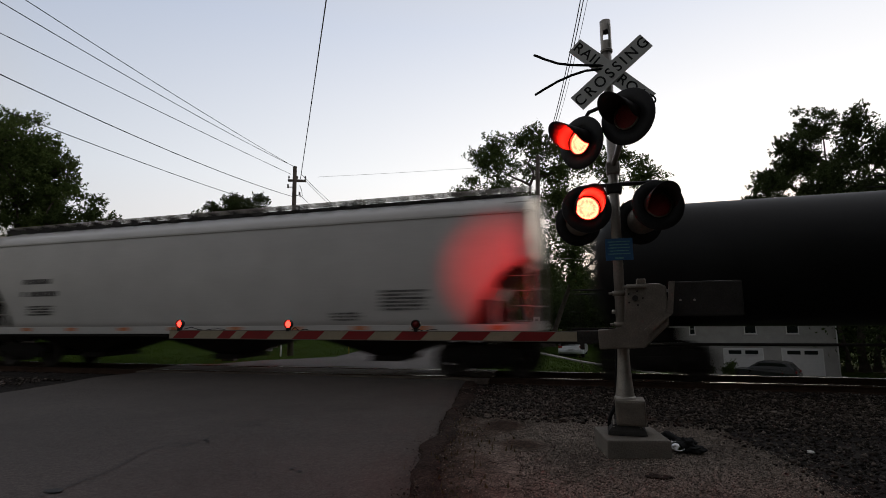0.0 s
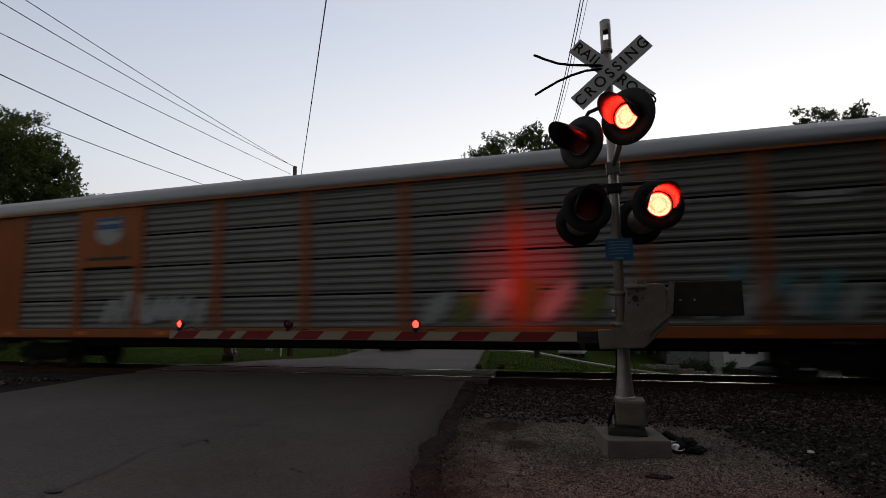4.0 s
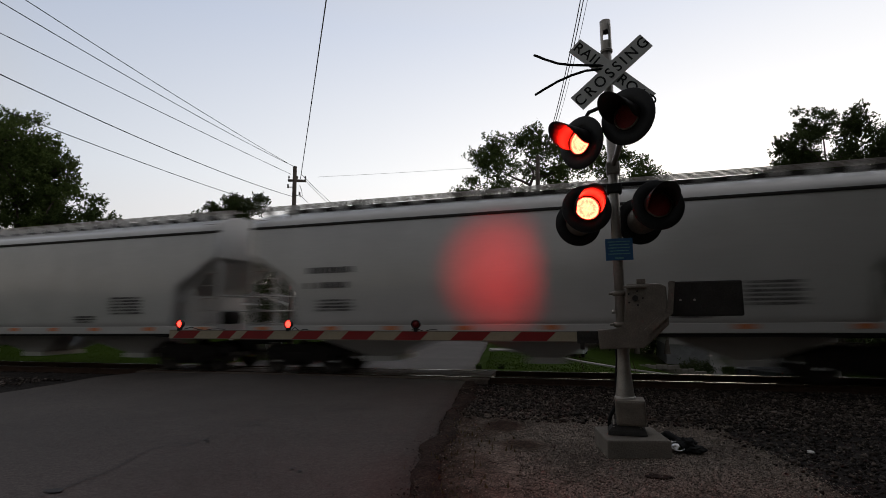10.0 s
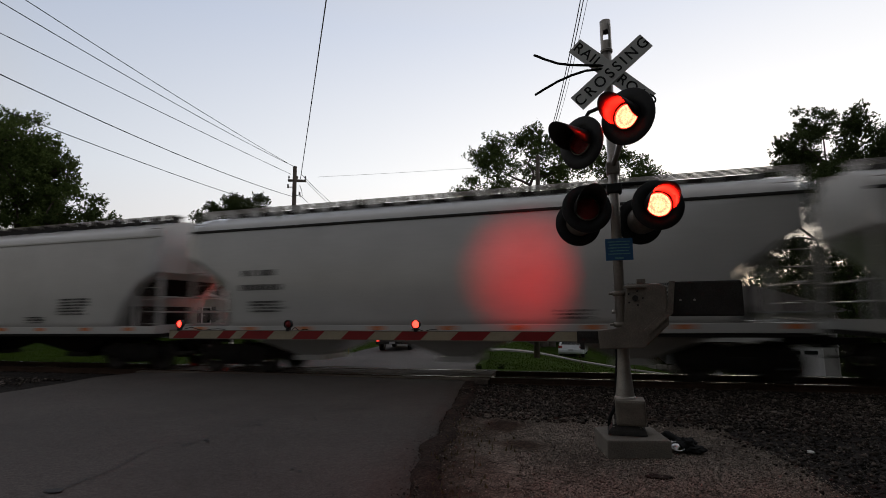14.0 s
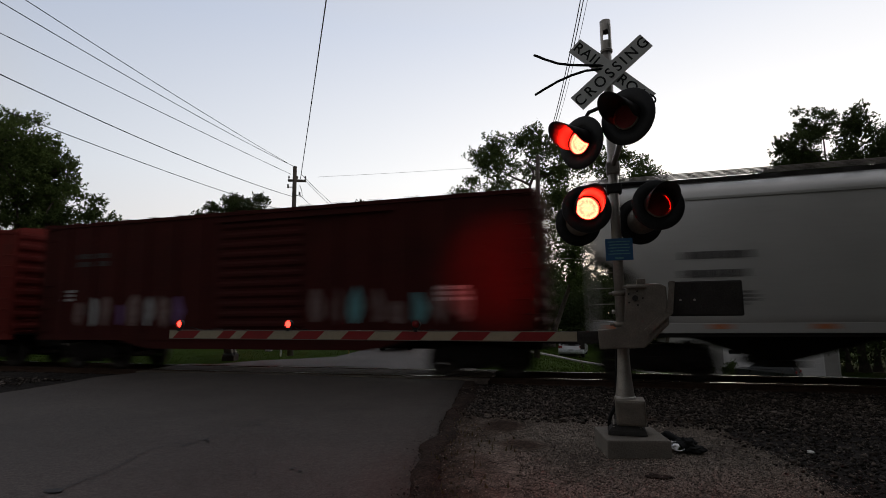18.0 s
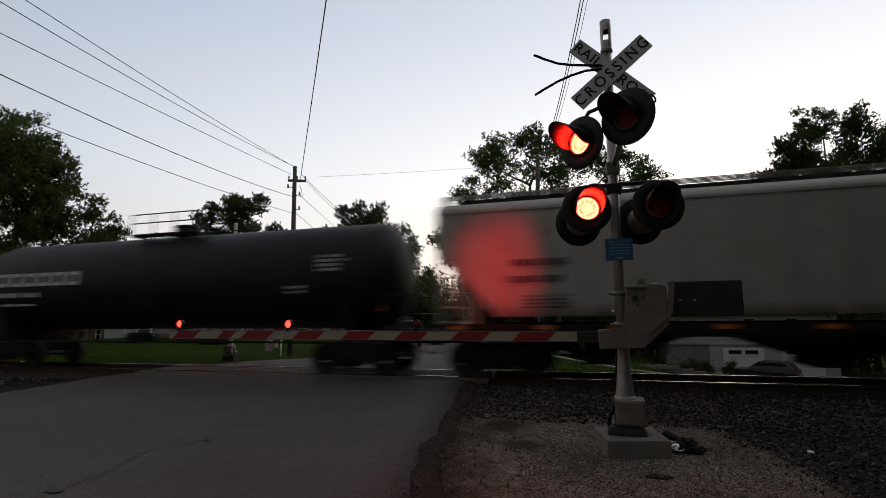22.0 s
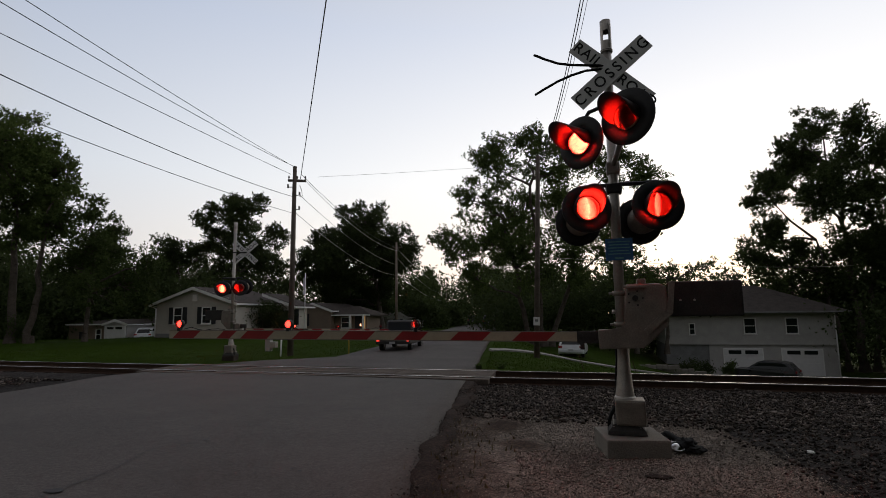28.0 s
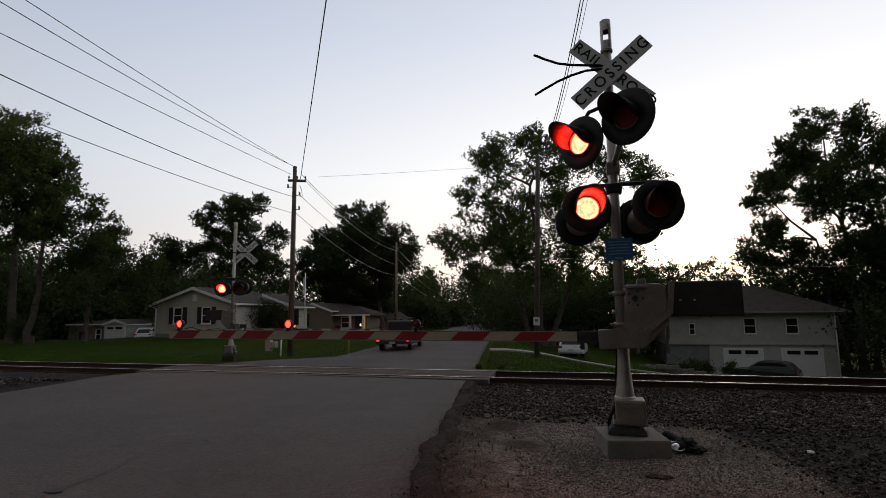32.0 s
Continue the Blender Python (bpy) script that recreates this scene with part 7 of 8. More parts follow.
bm = bmesh.new()
for k in range(3):
    box(bm, 0.0, -0.185, 1.60 - k * 0.05, 0.12, 0.006, 0.025)
part("sign_bars", bm, M_INK, sg_)
utility_pole(-8.3, 66.0, -0.2, 8.0, "slim grey pole beside the far street", ())


def wire(a, b, sag, r=0.009, material=None):
    """An overhead wire of its own, hung from a to b."""
    a, b = Vector(a), Vector(b)
    pts = []
    for i in range(25):
        u = i / 24
        p = a.lerp(b, u)
        p.z -= sag * 4 * u * (1 - u)
        pts.append(p)
    w = bar("overhead_wire", pts, r, material or M_WIRE)
    return tagged(w, "dark overhead wire strung between poles", "wire", "overhead wires")


def strung(a, mid, b, far, r=0.009, material=None):
    """A wire that hangs from b through mid and a and on to the depth far."""
    sag = np.polyfit((a[1], mid[1], b[1]), (a[2], mid[2], b[2]), 2)
    lean = (a[0] - b[0]) / (a[1] - b[1])
    pts = [(b[0] + lean * (y - b[1]), y, float(np.polyval(sag, y))) for y in np.linspace(b[1], far, 25)]
    w = bar("overhead_wire", pts, r, material or M_WIRE)
    return tagged(w, "dark overhead wire strung between poles", "wire", "overhead wires")


strung((-11.12, 7.12, 8.14), (-11.82, 12.12, 8.11), (-12.92, 19.95, 8.25), -8.0)
strung((-10.99, 6.59, 7.75), (-11.58, 10.79, 7.80), (-12.86, 19.95, 8.24), -8.0)
strung((-11.31, 6.84, 7.29), (-11.91, 11.12, 7.48), (-13.14, 19.95, 7.96), -8.0)
strung((-11.22, 6.86, 6.41), (-11.82, 11.13, 6.42), (-13.06, 19.95, 6.93), -8.0, 0.011)
strung((-11.11, 6.85, 5.68), (-11.61, 10.36, 5.72), (-12.95, 19.95, 6.15), -8.0, 0.009)
wire((-12.65, 19.95, 7.70), (6.0, -7.3, 9.7), 0.10, 0.014)
wire((-12.6, 19.95, 7.9), (-18.3, 45.0, 8.0), 0.5, 0.010)
for xa, za, xb, zb, sag in ((-12.4, 7.6, -18.0, 7.6, 0.6), (-12.7, 7.0, -18.1, 6.3, 0.5), (-12.9, 6.2, -18.1, 5.3, 0.6)):
    wire((xa, 19.95, za), (xb, 45.0, zb), sag, 0.011, M_WIRE_BARE)
for za, zb, sag in ((7.9, 6.9, 0.9), (7.0, 5.2, 0.9), (5.6, 4.2, 0.9)):
    wire((-18.1, 45.0, za), (-25.9, 88.0, zb), sag, 0.016, M_WIRE_BARE)
wire((-11.85, 19.95, 7.72), (-2.28, 21.9, 7.95), 0.03, 0.005)
for dx, dz, r in ((-0.07, 0.0, 0.011), (0.0, 0.03, 0.011), (0.09, 0.05, 0.006)):
    strung((-0.04 + dx, 10.74, 8.18 + dz), (-1.04 + dx, 15.71, 7.50 + dz), (-2.28 + dx, 21.9, 7.95 + dz), 2.0, r)
wire((-2.45, 21.9, 3.95), (30.0, 66.0, 6.6), 0.5, 0.008, M_WIRE_BARE)

# flagpole, markers, utility box beside the street
fp = thing("flagpole", "slim white flagpole with a limp flag", "flagpole", "", pose(-21.3, 34.6, 0.0))
bm = bmesh.new()
tube(bm, (0, 0, 0), (0, 0, 4.75), 0.035, 0.022, seg=8)
tube(bm, (0, 0, 4.75), (0, 0, 4.82), 0.05, 0.02, seg=8)
part("shaft", bm, M_TRIM, fp)
bm = bmesh.new()
rings = []
for i in range(9):
    z = 4.5 - i * 0.16
    rings.append([(-0.03 - (0.10 + 0.03 * math.sin(i * 1.9)) * k, 0.05 * math.sin(k * 5 + i), z) for k in (0.0, 0.6, 1.2, 1.6)] + [(-0.03 - (0.10 + 0.03 * math.sin(i * 1.9)) * k, 0.05 * math.sin(k * 5 + i) + 0.012, z) for k in (1.6, 1.2, 0.6, 0.0)])
loft(bm, rings)
part("flag", bm, M_GRAF_C, fp, "limp faded flag")

mk = thing("marker_post", "thin yellow buried-line marker post on the lawn", "marker post", "", pose(-10.9, 21.4, -0.1))
bm = bmesh.new()
tube(bm, (0, 0, -0.2), (0, 0, 0.95), 0.03, seg=8)
part("post", bm, mat("marker_yellow", (0.45, 0.33, 0.05), 0.6), mk)
mk = thing("marker_post", "white guy-wire guard beside the utility pole", "marker post", "", pose(-13.2, 19.6, -0.1))
bm = bmesh.new()
tube(bm, (0, 0, -0.2), (0.03, 0, 0.75), 0.035, seg=8)
part("post", bm, M_TRIM, mk)
ub = thing("utility_box", "small grey utility pedestal on the lawn", "utility box", "", pose(-15.9, 22.6, -0.08))
bm = bmesh.new()
box(bm, 0, 0, 0.35, 0.30, 0.22, 0.80, bevel=0.02)
part("cabinet", bm, M_SIDING_GREY, ub)
bm = bmesh.new()
box(bm, 0.28, 0.0, 0.28, 0.34, 0.26, 0.30, bevel=0.03)
part("meter_cover", bm, M_GALV, ub)

# leaning thin stake near the rails
for sx, sy, h in ((-0.55, 16.3, 0.62), (0.9, 16.2, 0.45)):
    st = thing("stake", "thin leaning steel stake beside the rails", "stake", "", pose(sx, sy, -0.25, 8, -14, 0))
    bm = bmesh.new()
    tube(bm, (0, 0, 0), (0, 0, h), 0.012, seg=6)
    part("rod", bm, M_RAIL_SIDE, st)

# footpath across the lawn, in slabs
walk_way = tagged(new("footpath"), "pale concrete footpath across the lawn", "footpath", kind="structure")
bm = bmesh.new()
for a, b in zip(np.linspace(0, 1, 15)[:-1], np.linspace(0, 1, 15)[1:]):
    x0, y0, x1, y1 = -4.9 + 10.4 * a, 23.9 + 3.6 * a, -4.9 + 10.4 * b - 0.015, 23.9 + 3.6 * b
    vs = []
    for x, y in ((x0, y0), (x1, y1), (x1 - 0.35, y1 + 1.05), (x0 - 0.35, y0 + 1.05)):
        z = rise(x, y)
        vs.append((x, y, z))
    lo = [bm.verts.new((x, y, z - 0.10)) for x, y, z in vs]
    hi = [bm.verts.new((x, y, z + 0.06)) for x, y, z in vs]
    bm.faces.new(hi)
    for i in range(4):
        bm.faces.new((lo[i], lo[(i + 1) % 4], hi[(i + 1) % 4], hi[i]))
part("slab", bm, M_WALK, walk_way)
dv = tagged(new("driveway"), "pale concrete drive in front of the garage doors", "driveway", kind="structure")
bm = bmesh.new()
for x0, x1 in ((8.6, 11.9), (11.92, 15.2), (15.22, 18.8)):
    for y0, y1 in ((43.6, 47.2), (47.22, 50.95)):
        box(bm, (x0 + x1) / 2, (y0 + y1) / 2, -3.82, x1 - x0, y1 - y0, 0.10)
part("slab", bm, M_WALK, dv)
# stone terraces and shrubs by the drive
for k in range(5):
    tw = thing("terrace_wall", "low dry-laid stone edging on the slope", "stone edging", "stone edging", pose(3.6 + k * 1.0, 43.5 + k * 0.6, rise(3.6 + k, 43.5 + k * 0.6)))
    for j in range(9):
        bm = bmesh.new()
        box(bm, (j - 4) * 0.42 + random.uniform(-0.05, 0.05), random.uniform(-0.06, 0.06), 0.10 + random.uniform(-0.04, 0.04), 0.40, 0.30, 0.34, bevel=0.05)
        part("stone", bm, M_CONC, tw)


def shrub(x, y, z, r, h, label, seed, material=None, full=130):
    rng = np.random.default_rng(seed)
    s = thing("shrub", label, "shrub", "", pose(x, y, z))
    bm = bmesh.new()
    cs = []
    for k in range(9):
        a = rng.uniform(0, math.tau)
        e = Vector((math.cos(a) * r * rng.uniform(0.2, 0.9), math.sin(a) * r * rng.uniform(0.2, 0.9), h * rng.uniform(0.35, 0.95)))
        limb(bm, (0, 0, -0.1), e, 0.03, 0.008, rng, 3)
        cs.append(np.array(e) + rng.normal(size=(full if r > 0.3 else 25, 3)) * r * 0.28)
    part("stem", bm, M_BARK, s)
    c = new("foliage", leaf_mesh("foliage", np.concatenate(cs), 0.07 if r > 0.3 else 0.03, rng, material or M_LEAF_DARK))
    c.parent = s


shrub(7.7, 47.2, rise(7.7, 47.2), 0.8, 1.3, "dark shrub at the corner of the drive", 31)
shrub(6.6, 46.0, rise(6.6, 46.0), 0.8, 1.2, "dark shrub on the slope", 32)
shrub(9.6, 47.6, -3.8, 0.5, 1.3, "thin upright shrub before the garage", 33, M_LEAF)
shrub(-24.9, 34.4, 0.0, 1.3, 2.6, "tall dark shrub against the pale house", 34, None, 460)
shrub(-23.8, 34.9, 0.0, 1.1, 2.2, "dark rounded shrub beside the house", 35, None, 460)
shrub(-38.6, 26.6, 0.0, 1.0, 1.6, "undergrowth beneath the tall tree", 38, None, 300)
for k in range(5):
    shrub(-3.9 + random.uniform(-0.2, 1.0), 16.9 + random.uniform(-0.2, 0.8), -0.2, 0.10, 0.14, "tuft of weeds beside the rails", 50 + k, M_LEAF)

# broken lamp hood lying on the gravel
db = thing("broken_lamp", "broken black lamp hood with a bright chrome ring on the gravel", "broken lamp", "", pose(0.82, 6.93, -0.05))
bar("rubber_hose", [(-0.14, 0.46, 0.05), (-0.10, 0.38, 0.10), (-0.07, 0.30, 0.09), (-0.01, 0.18, 0.07), (0.05, 0.08, 0.08), (0.10, 0.02, 0.06)], 0.038, M_RUBBER, db)
for k, (hx, hy, hz, sx, sy, sz) in enumerate(((0.06, 0.02, 0.06, 0.13, 0.13, 0.075), (0.14, -0.06, 0.03, 0.11, 0.10, 0.04), (-0.11, 0.40, 0.04, 0.06, 0.07, 0.05))):
    bm = bmesh.new()
    bmesh.ops.create_icosphere(bm, subdivisions=3, radius=1.0)
    for v in bm.verts:
        v.co *= 1 + 0.45 * noise.noise(v.co * 1.9 + Vector((k * 7, 0, 0)))
        v.co = Vector((hx + v.co.x * sx, hy + v.co.y * sy, max(0.0, hz + v.co.z * sz)))
    part("hood_shard", bm, M_RUBBER, db)
bm = bmesh.new()
n = 24
rings = [[((0.074 + r) * math.cos(a * math.tau / n), (0.074 + r) * math.sin(a * math.tau / n), h) for r, h in ((0.0, 0.0), (0.012, 0.004), (0.016, 0.016), (0.006, 0.022), (-0.004, 0.014))] for a in range(n)]
loft(bm, rings + [rings[0]], caps=False)
for a in (20, 75, 140):
    tube(bm, (0, 0, 0.008), (0.075 * math.cos(radians(a)), 0.075 * math.sin(radians(a)), 0.010), 0.006, seg=6)
part("chrome_ring", bm, M_CHROME, db).matrix_basis = pose(-0.05, -0.10, 0.045, 24, 10, 0)
bm = bmesh.new()
n = 20
loft(bm, [[(0.072 * math.cos(k) * math.cos(a * math.tau / n), 0.072 * math.cos(k) * math.sin(a * math.tau / n), 0.05 * math.sin(k)) for a in range(n)] for k in (0.0, 0.3, 0.6, 0.9, 1.2, 1.5)])
part("reflector_bowl", bm, M_CHROME, db).matrix_basis = pose(-0.05, -0.10, 0.035, 24, 10, 0)

# litter
for lx, ly, rz, sz in ((4.19, 11.7, 20, 0.20), (2.22, 7.15, 10, 0.09), (1.05, 7.0, 60, 0.05)):
    lt = thing("litter", "crumpled pale scrap of litter on the ground", "litter", "litter", pose(lx, ly, rise(lx, ly) + 0.055, 0, 0, rz))
    bm = bmesh.new()
    bmesh.ops.create_icosphere(bm, subdivisions=2, radius=sz / 2)
    for v in bm.verts:
        v.co.z *= 0.35
        v.co *= 1 + 0.35 * noise.noise(v.co * 40 + Vector((lx, ly, 0)))
    part("scrap", bm, M_TRIM, lt)

# tar-filled cracks and a manhole-like patch on the road
crk = tagged(new("road_cracks"), "dark tar-filled cracks wandering over the asphalt", "road crack", kind="structure")


def crack(points, w):
    bm = bmesh.new()
    prev = None
    n = 40
    for i in range(n + 1):
        u = i / n * (len(points) - 1)
        k = min(int(u), len(points) - 2)
        p = Vector(points[k]).lerp(Vector(points[k + 1]), u - k)
        p += Vector((noise.noise((u * 7, w * 90, 0)), noise.noise((u * 7, w * 90, 5)))) * 0.06
        z = near_z(p.x, p.y, min(1, max(0, (p.x - road_left(p.y)) / (road_right(p.y) - road_left(p.y))))) + 0.010
        ww = w * (0.5 + 0.6 * abs(noise.noise((u * 9, 3, w))))
        a, b = bm.verts.new((p.x - ww, p.y, z)), bm.verts.new((p.x + ww, p.y + ww, z))
        if prev:
            bm.faces.new((prev[0], prev[1], b, a))
        prev = (a, b)
    part("crack", bm, M_CRACK, crk)


crack([(-5.08, 3.72), (-5.12, 4.13), (-5.17, 4.61), (-5.44, 5.28), (-5.42, 5.56), (-5.17, 5.87)], 0.011)
crack([(-5.17, 5.87), (-5.14, 6.37), (-5.10, 6.68), (-5.22, 7.39), (-5.60, 8.61)], 0.006)
crack([(-5.12, 4.13), (-4.95, 4.5), (-5.0, 5.0)], 0.006)
crack([(-2.44, 4.42), (-2.46, 4.66), (-2.40, 4.9)], 0.006)
crack([(-9.5, 8.2), (-7.6, 7.9), (-6.4, 8.3)], 0.004)


def spot(x, y, w, d, seed):
    """A flat dark spot with an uneven edge on the road."""
    bm = bmesh.new()
    z = near_z(x, y, min(1, max(0, (x - road_left(y)) / (road_right(y) - road_left(y))))) + 0.013
    ring = []
    for k in range(18):
        a = k * math.tau / 18
        r = 1 + 0.45 * noise.noise((math.cos(a) * 1.3, math.sin(a) * 1.3, seed))
        ring.append(bm.verts.new((x + w * r * math.cos(a), y + d * r * math.sin(a), z)))
    bm.faces.new(ring)
    part("tar_spot", bm, M_CRACK, crk)


spot(-5.10, 3.93, 0.10, 0.06, 1)
rs = random.Random(12)
for sx, sy in ((-5.15, 5.69), (-5.67, 8.72), (-5.22, 6.84), (-5.3, 5.75), (-5.0, 5.9), (-4.9, 6.9), (-4.1, 8.4), (-3.6, 5.0), (-4.4, 7.4), (-3.9, 8.5), (-6.3, 7.7), (-2.7, 7.6), (-8.2, 5.65), (-3.26, 5.03), (-4.39, 8.19), (-10.4, 10.4)):
    for _ in range(2):
        spot(sx + rs.uniform(-0.12, 0.12), sy + rs.uniform(-0.12, 0.12), rs.uniform(0.014, 0.034), rs.uniform(0.016, 0.04), rs.uniform(0, 50))

# soil showing through the gravel
soil = tagged(new("soil_patches"), "dark damp soil showing through the pale gravel", "soil", kind="structure")
for sx, sy, w, d in ((0.46, 5.80, 0.14, 0.09), ):
    bm = bmesh.new()
    rows = []
    for ring in (1.0, 0.8, 0.5, 0.2):
        row = []
        for k in range(20):
            a = k * math.tau / 20
            r = ring * (1 + 0.5 * noise.noise((math.cos(a) * 1.4 + sx * 3, math.sin(a) * 1.4, sy)))
            x, y = sx + w * r * math.cos(a), sy + d * r * math.sin(a)
            z = -0.075 + noise.noise((x * 1.3, y * 1.3, 5)) * 0.025 + (0.012 if ring < 0.9 else -0.01) + (0.012 * noise.noise((x * 9, y * 9, 2)) if ring < 0.9 else 0)
            row.append((x, y, z))
        rows.append(row)
    loft(bm, rows)
    part("soil_patch", bm, M_SOIL, soil)


def spread_edge(y):
    """Where the dark ballast begins on the pale gravel."""
    return 1.45 + 0.35 * sstep(8.2, 6.0, y) + 0.12 * noise.noise((y * 1.7, 0, 4))


spread = grid_sheet("ballast_spread", steps((1.0, 7.4, 0.2)), steps((-5.8, 9.0, 0.2)),
                    lambda x, y: -0.063 + noise.noise((x * 1.3, y * 1.3, 5)) * 0.025 + noise.noise((x * 5, y * 5, 8)) * 0.012 - 0.10 * sstep(8.6, 11, y) - 0.05 * sstep(0.25, -0.1, x - spread_edge(y)),
                    M_BALLAST, "dark ballast spilled over the gravel beside the rails", lambda x, y: x > spread_edge(y) - 0.25, "trackbed")

# ---- loose stone, gravel, grass: many small pieces ----
def scatter(name, label, category, place, count, size, material, seed, flat=0.7):
    """Small angular stones over a place(rng) -> x, y, z."""
    rng = np.random.default_rng(seed)
    base = np.array([(1, 1, 1), (-1, -1, 1), (-1, 1, -1), (1, -1, -1), (0.2, 0.3, -1.1), (-0.3, 0.2, 1.1)], float) * 0.62
    tri = np.array([(0, 2, 5), (0, 5, 3), (0, 3, 4), (0, 4, 2), (1, 5, 2), (1, 3, 5), (1, 4, 3), (1, 2, 4)], np.int32)
    pos = np.array([place(rng) for _ in range(count)])
    n = len(pos)
    q = rng.normal(size=(n, 4))
    q /= np.linalg.norm(q, axis=1)[:, None]
    w, x, y, z = q.T
    rot = np.stack([np.stack([1 - 2 * (y * y + z * z), 2 * (x * y - z * w), 2 * (x * z + y * w)], 1), np.stack([2 * (x * y + z * w), 1 - 2 * (x * x + z * z), 2 * (y * z - x * w)], 1), np.stack([2 * (x * z - y * w), 2 * (y * z + x * w), 1 - 2 * (x * x + y * y)], 1)], 1)
    s = size * np.exp(rng.normal(size=(n, 1, 1)) * 0.35)
    v = np.einsum("nij,kj->nki", rot, base) * s * rng.uniform(0.75, 1.2, (n, 6, 1))
    v[:, :, 2] *= flat
    v += pos[:, None, :]
    f = (tri[None] + (np.arange(n) * 6)[:, None, None]).reshape(-1).astype(np.int32)
    me = bpy.data.meshes.new(name)
    me.vertices.add(n * 6)
    me.vertices.foreach_set("co", v.astype(np.float32).ravel())
    me.loops.add(len(f))
    me.loops.foreach_set("vertex_index", f)
    me.polygons.add(n * 8)
    me.polygons.foreach_set("loop_start", np.arange(0, n * 24, 3, dtype=np.int32))
    me.update(calc_edges=True)
    me.materials.append(material)
    return tagged(new(name, me), label, category, kind="stuff")


def in_ballast(rng):
    while True:
        x, y = rng.uniform(-3.2, 10.5), rng.uniform(8.2, 13.0)
        if y < 8.6 + 1.0 * rng.uniform() ** 2 and rng.uniform() < 0.6:
            continue
        if x < road_right(y) + 0.3:
            continue
        return x, y, -0.062 - 0.10 * sstep(8.6, 11, y) + rng.uniform(-0.005, 0.025) + noise.noise((x * 1.3, y * 1.3, 5)) * 0.025


def in_left_ballast(rng):
    while True:
        x, y = rng.uniform(-26.0, -13.2), rng.uniform(8.8, 13.0)
        if x > road_left(y) - 0.1 - 0.4 * (13 - y):
            continue
        return x, y, rise(x, y) + 0.02 + rng.uniform(-0.01, 0.03)


def in_bed(rng):
    while True:
        x, y = rng.uniform(-24, 10.5), rng.uniform(12.6, 16.6)
        if -14.2 < x < -2.7:
            continue
        return x, y, -0.20 - 0.14 * sstep(1.5, 2.8, abs(y - TRACK_Y)) + rng.uniform(-0.01, 0.02)


def on_verge(rng):
    while True:
        y = 3.0 + 5.8 * rng.uniform() ** 1.2
        x = rng.uniform(-2.2, 4.0)
        near = x - road_right(y)
        if near < 1.1 and rng.uniform() < 0.85 or any(((x - a) / w) ** 2 + ((y - b) / d) ** 2 < 0.8 for a, b, w, d in SOIL_SPOTS):
            continue
        if near > 0.05:
            return x, y, -0.068 - 0.10 * sstep(8.6, 11, y) + noise.noise((x * 1.3, y * 1.3, 5)) * 0.025


def right_heap(rng):
    while True:
        x, y = rng.uniform(1.2, 7.2), rng.uniform(3.0, 9.0)
        if rng.uniform() < sstep(-0.3, 0.7, x - spread_edge(y)):
            return x, y, -0.058 + noise.noise((x * 1.3, y * 1.3, 5)) * 0.025 + rng.uniform(0, 0.015)


def road_edge(rng):
    y = rng.uniform(3.0, 12.6)
    return road_right(y) + rng.normal() * 0.12 + 0.1, y, -0.06


scatter("ballast_stones", "dark angular railway ballast beside the track", "ballast", in_ballast, 34000, 0.025, M_STONE, 61)
scatter("ballast_stones", "dark angular railway ballast between ties", "ballast", in_bed, 9000, 0.034, M_STONE, 62)
scatter("ballast_stones", "dark ballast spilling beside the road", "ballast", in_left_ballast, 6000, 0.036, M_STONE, 63)
scatter("ballast_stones", "scattered dark ballast over the verge", "ballast", right_heap, 9000, 0.022, M_STONE, 64)
scatter("gravel_pebbles", "fine pale gravel strewn over the verge", "gravel", on_verge, 60000, 0.0075, M_PEBBLE, 65)
scatter("edge_rubble", "crumbs of asphalt along the road's edge", "rubble", road_edge, 2500, 0.009, M_STONE, 66)


def grass(name, label, place, count, height, material, seed):
    rng = np.random.default_rng(seed)
    pos = np.array([place(rng) for _ in range(count)])
    n = len(pos)
    a = rng.uniform(0, math.tau, n)
    h = height * np.exp(rng.normal(size=n) * 0.35)
    w = 0.006 + 0.009 * rng.uniform(size=n)
    side = np.stack([np.cos(a), np.sin(a), np.zeros(n)], 1) * w[:, None]
    tip = rng.normal(size=(n, 3)) * (h * 0.35)[:, None]
    tip[:, 2] = h
    v = np.stack([pos - side, pos + side, pos + tip], 1).reshape(-1, 3)
    me = bpy.data.meshes.new(name)
    me.vertices.add(n * 3)
    me.vertices.foreach_set("co", v.astype(np.float32).ravel())
    me.loops.add(n * 3)
    me.loops.foreach_set("vertex_index", np.arange(n * 3, dtype=np.int32))
    me.polygons.add(n)
    me.polygons.foreach_set("loop_start", np.arange(0, n * 3, 3, dtype=np.int32))
    me.update(calc_edges=True)
    me.materials.append(material)
    return tagged(new(name, me), label, "grass", kind="stuff")


def on_left_lawn(rng):
    while True:
        y = 16.2 + 16 * rng.uniform() ** 1.6
        x = rng.uniform(-42, -11.2)
        if x < road_left(y) - 0.3:
            return x, y, ground_height(x, y) - 0.01


def on_right_lawn(rng):
    while True:
        y = 16.6 + 24 * rng.uniform() ** 1.5
        x = rng.uniform(-6.5, 14)
        if x > road_right(y) + 0.35:
            return x, y, ground_height(x, y) - 0.01


def weeds(rng):
    y = rng.uniform(3.5, 8.0)
    return road_right(y) + 0.5 + rng.normal() * 0.25, y, -0.06


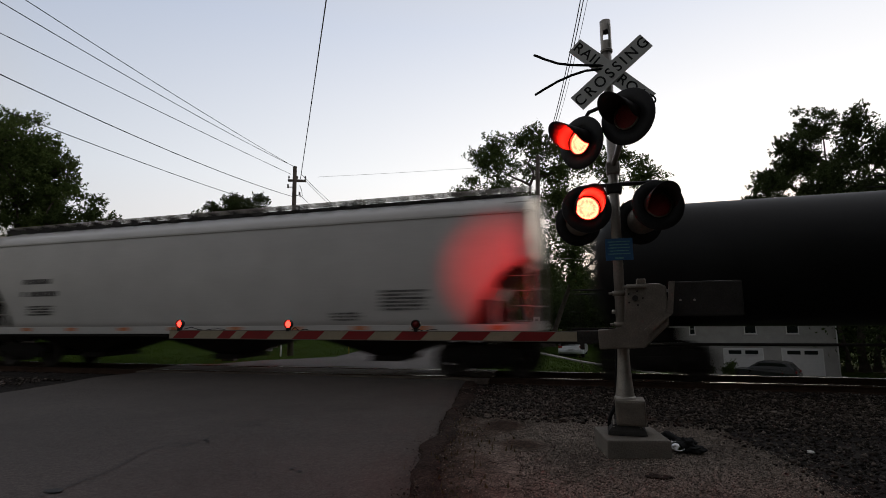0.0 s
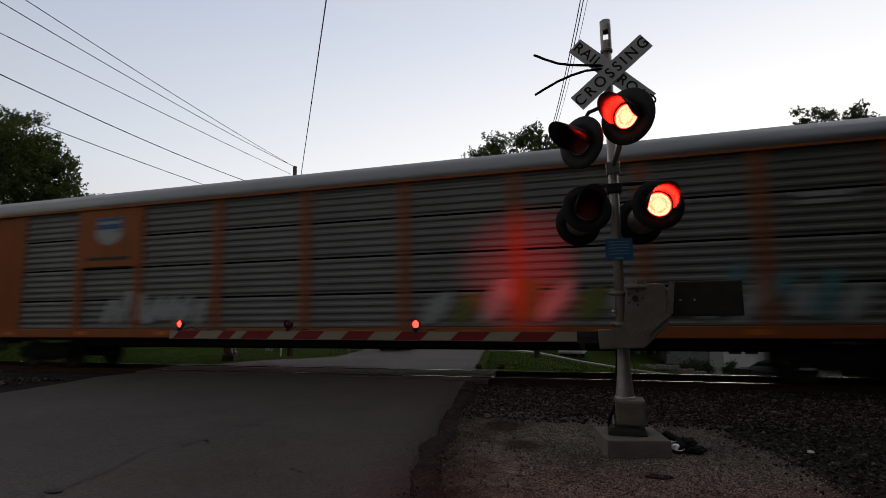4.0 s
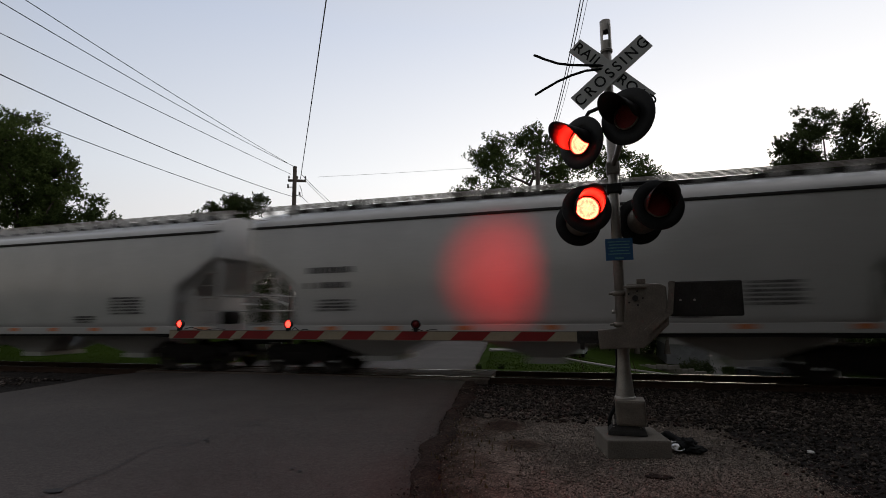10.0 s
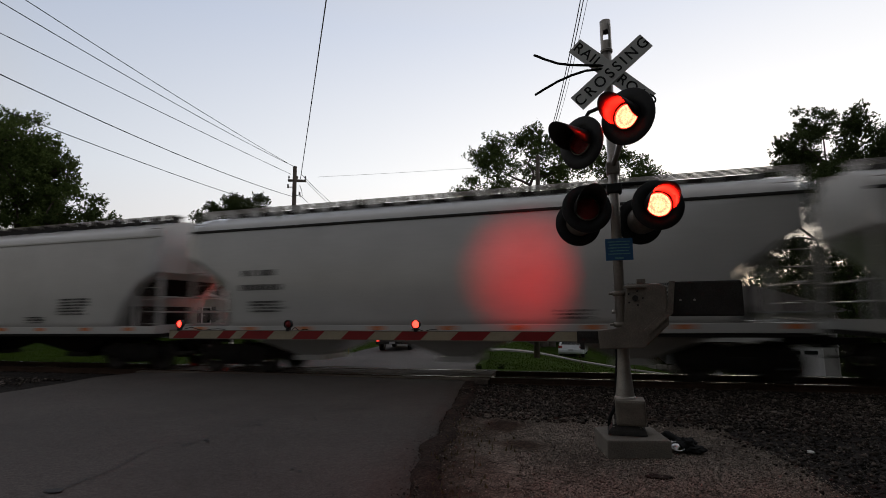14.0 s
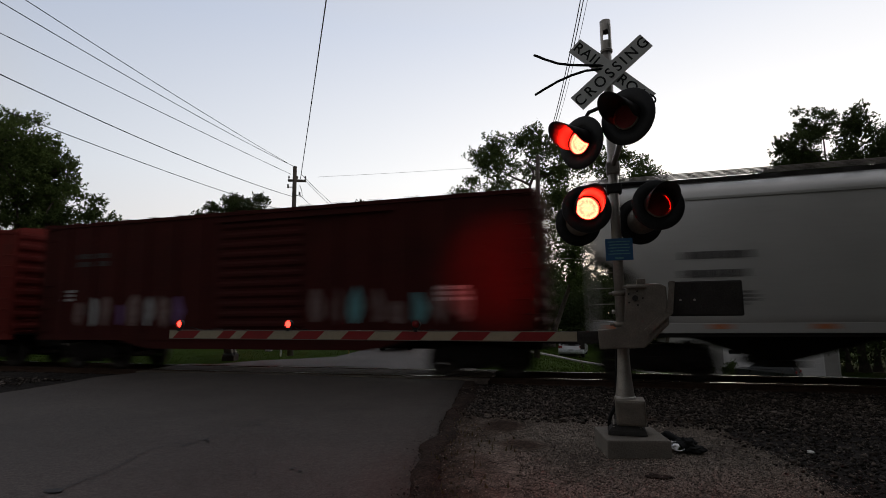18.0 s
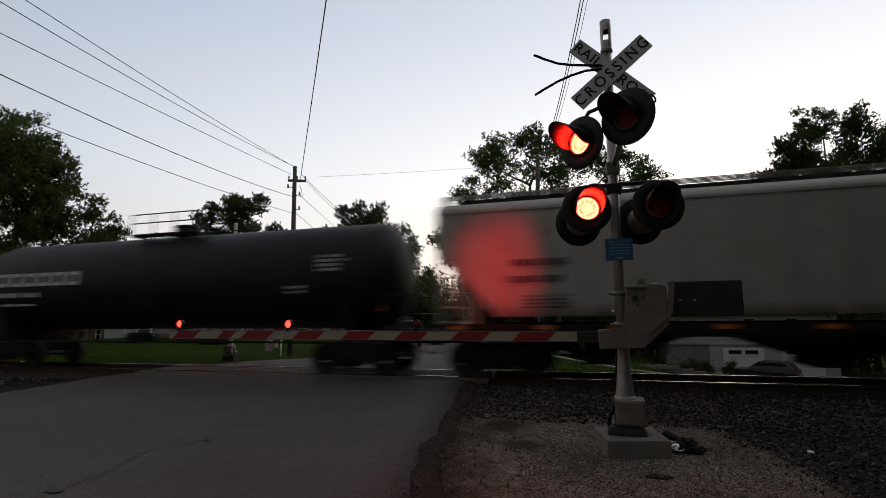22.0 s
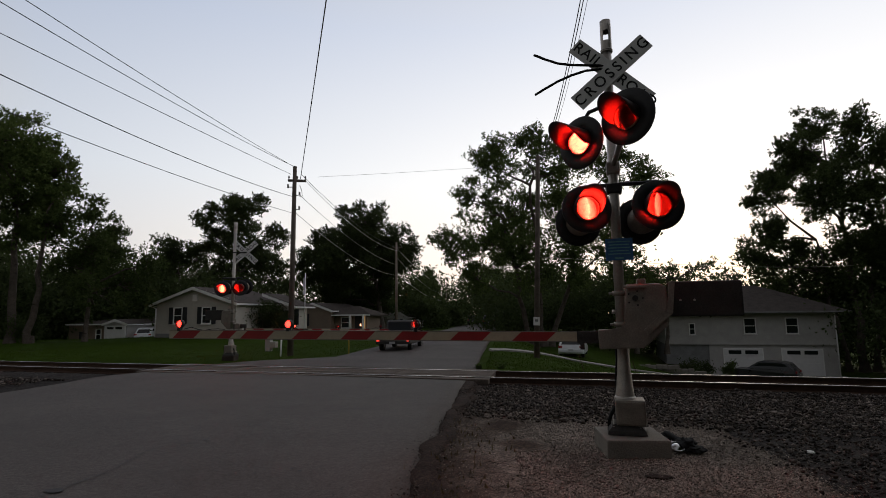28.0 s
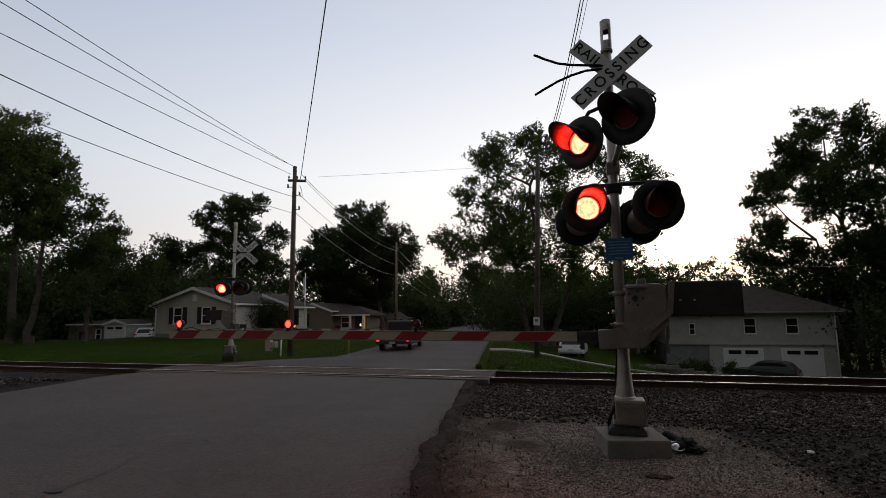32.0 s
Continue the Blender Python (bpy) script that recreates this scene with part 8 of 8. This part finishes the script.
grass("lawn_grass", "short green grass on the lawn beside the pale house", on_left_lawn, 50000, 0.045, M_BLADE, 71)
grass("lawn_grass", "short green grass sloping down beyond the rails", on_right_lawn, 50000, 0.045, M_BLADE, 72)
grass("weeds", "sparse dry weeds along the road's edge", weeds, 220, 0.045, M_DRY, 73)

# ---- what moves ----
FLIPS = [0.28 + 0.5543 * k for k in range(58)]      # left lamps go out at even, come on at odd ones


def flash(disc, base, lit_first, half=180):
    """Turn a lamp's disc: lit face out while it is on, dark face out while it is off."""
    rows = [(0.0, base @ pose(0, 0, 0, 0, 0, 0 if lit_first else half))]
    on = lit_first
    turn = 0 if lit_first else half
    for t in FLIPS:
        f = round(t * FPS)
        if f + 2 > 32.0 * FPS:
            break
        for k in range(4):
            d = half * k / 3
            ang = turn + d if half == 180 else (turn + d if on else turn - d)
            rows.append(((f - 1 + k) / FPS, base @ pose(0, 0, 0, 0, 0, ang)))
        turn = turn + half if half == 180 else (turn + half if on else turn - half)
        on = not on
    rows.append((32.0, base @ pose(0, 0, 0, 0, 0, turn)))
    walk(disc, rows)


def motions():
    times = [0.0, 1 / FPS, 2 / FPS] + [float(t) for t in range(1, 32)] + [32.0 - 2 / FPS, 32.0 - 1 / FPS, 32.0]
    middle = {}
    for car, gap, length in consist:
        start = PASS_X - SPEED * gap - length / 2
        middle[car.name] = start
        walk(car, [(t, pose(start + SPEED * t, TRACK_Y, 0)) for t in times])
    # the wheels roll while they are in sight
    for ws, car, along, w in spinning:
        x0 = middle[car.name] + along
        ta, tb = max(0.0, (-30 - x0) / SPEED), min(32.0, (9 - x0) / SPEED)
        rows = []
        if ta > 0:
            rows.append((0.0, pose(w, 0, 0.42)))
        if tb > ta:
            n = max(1, int((tb - ta) * FPS))
            for k in range(n + 1):
                t = ta + k / FPS
                if t <= 32.0 and (not rows or round(t * FPS) > round(rows[-1][0] * FPS)):
                    rows.append((t, pose(w, 0, 0.42, 0, math.degrees(SPEED * (t - ta) / 0.42) % 360, 0)))
        if not rows:
            rows = [(0.0, pose(w, 0, 0.42))]
        if rows[-1][0] < 32.0 - 0.05:
            rows.append((32.0, rows[-1][1]))
        walk(ws, rows)
    for disc, base, lit_first, half in lamps:
        flash(disc, base, lit_first, half)


motions()
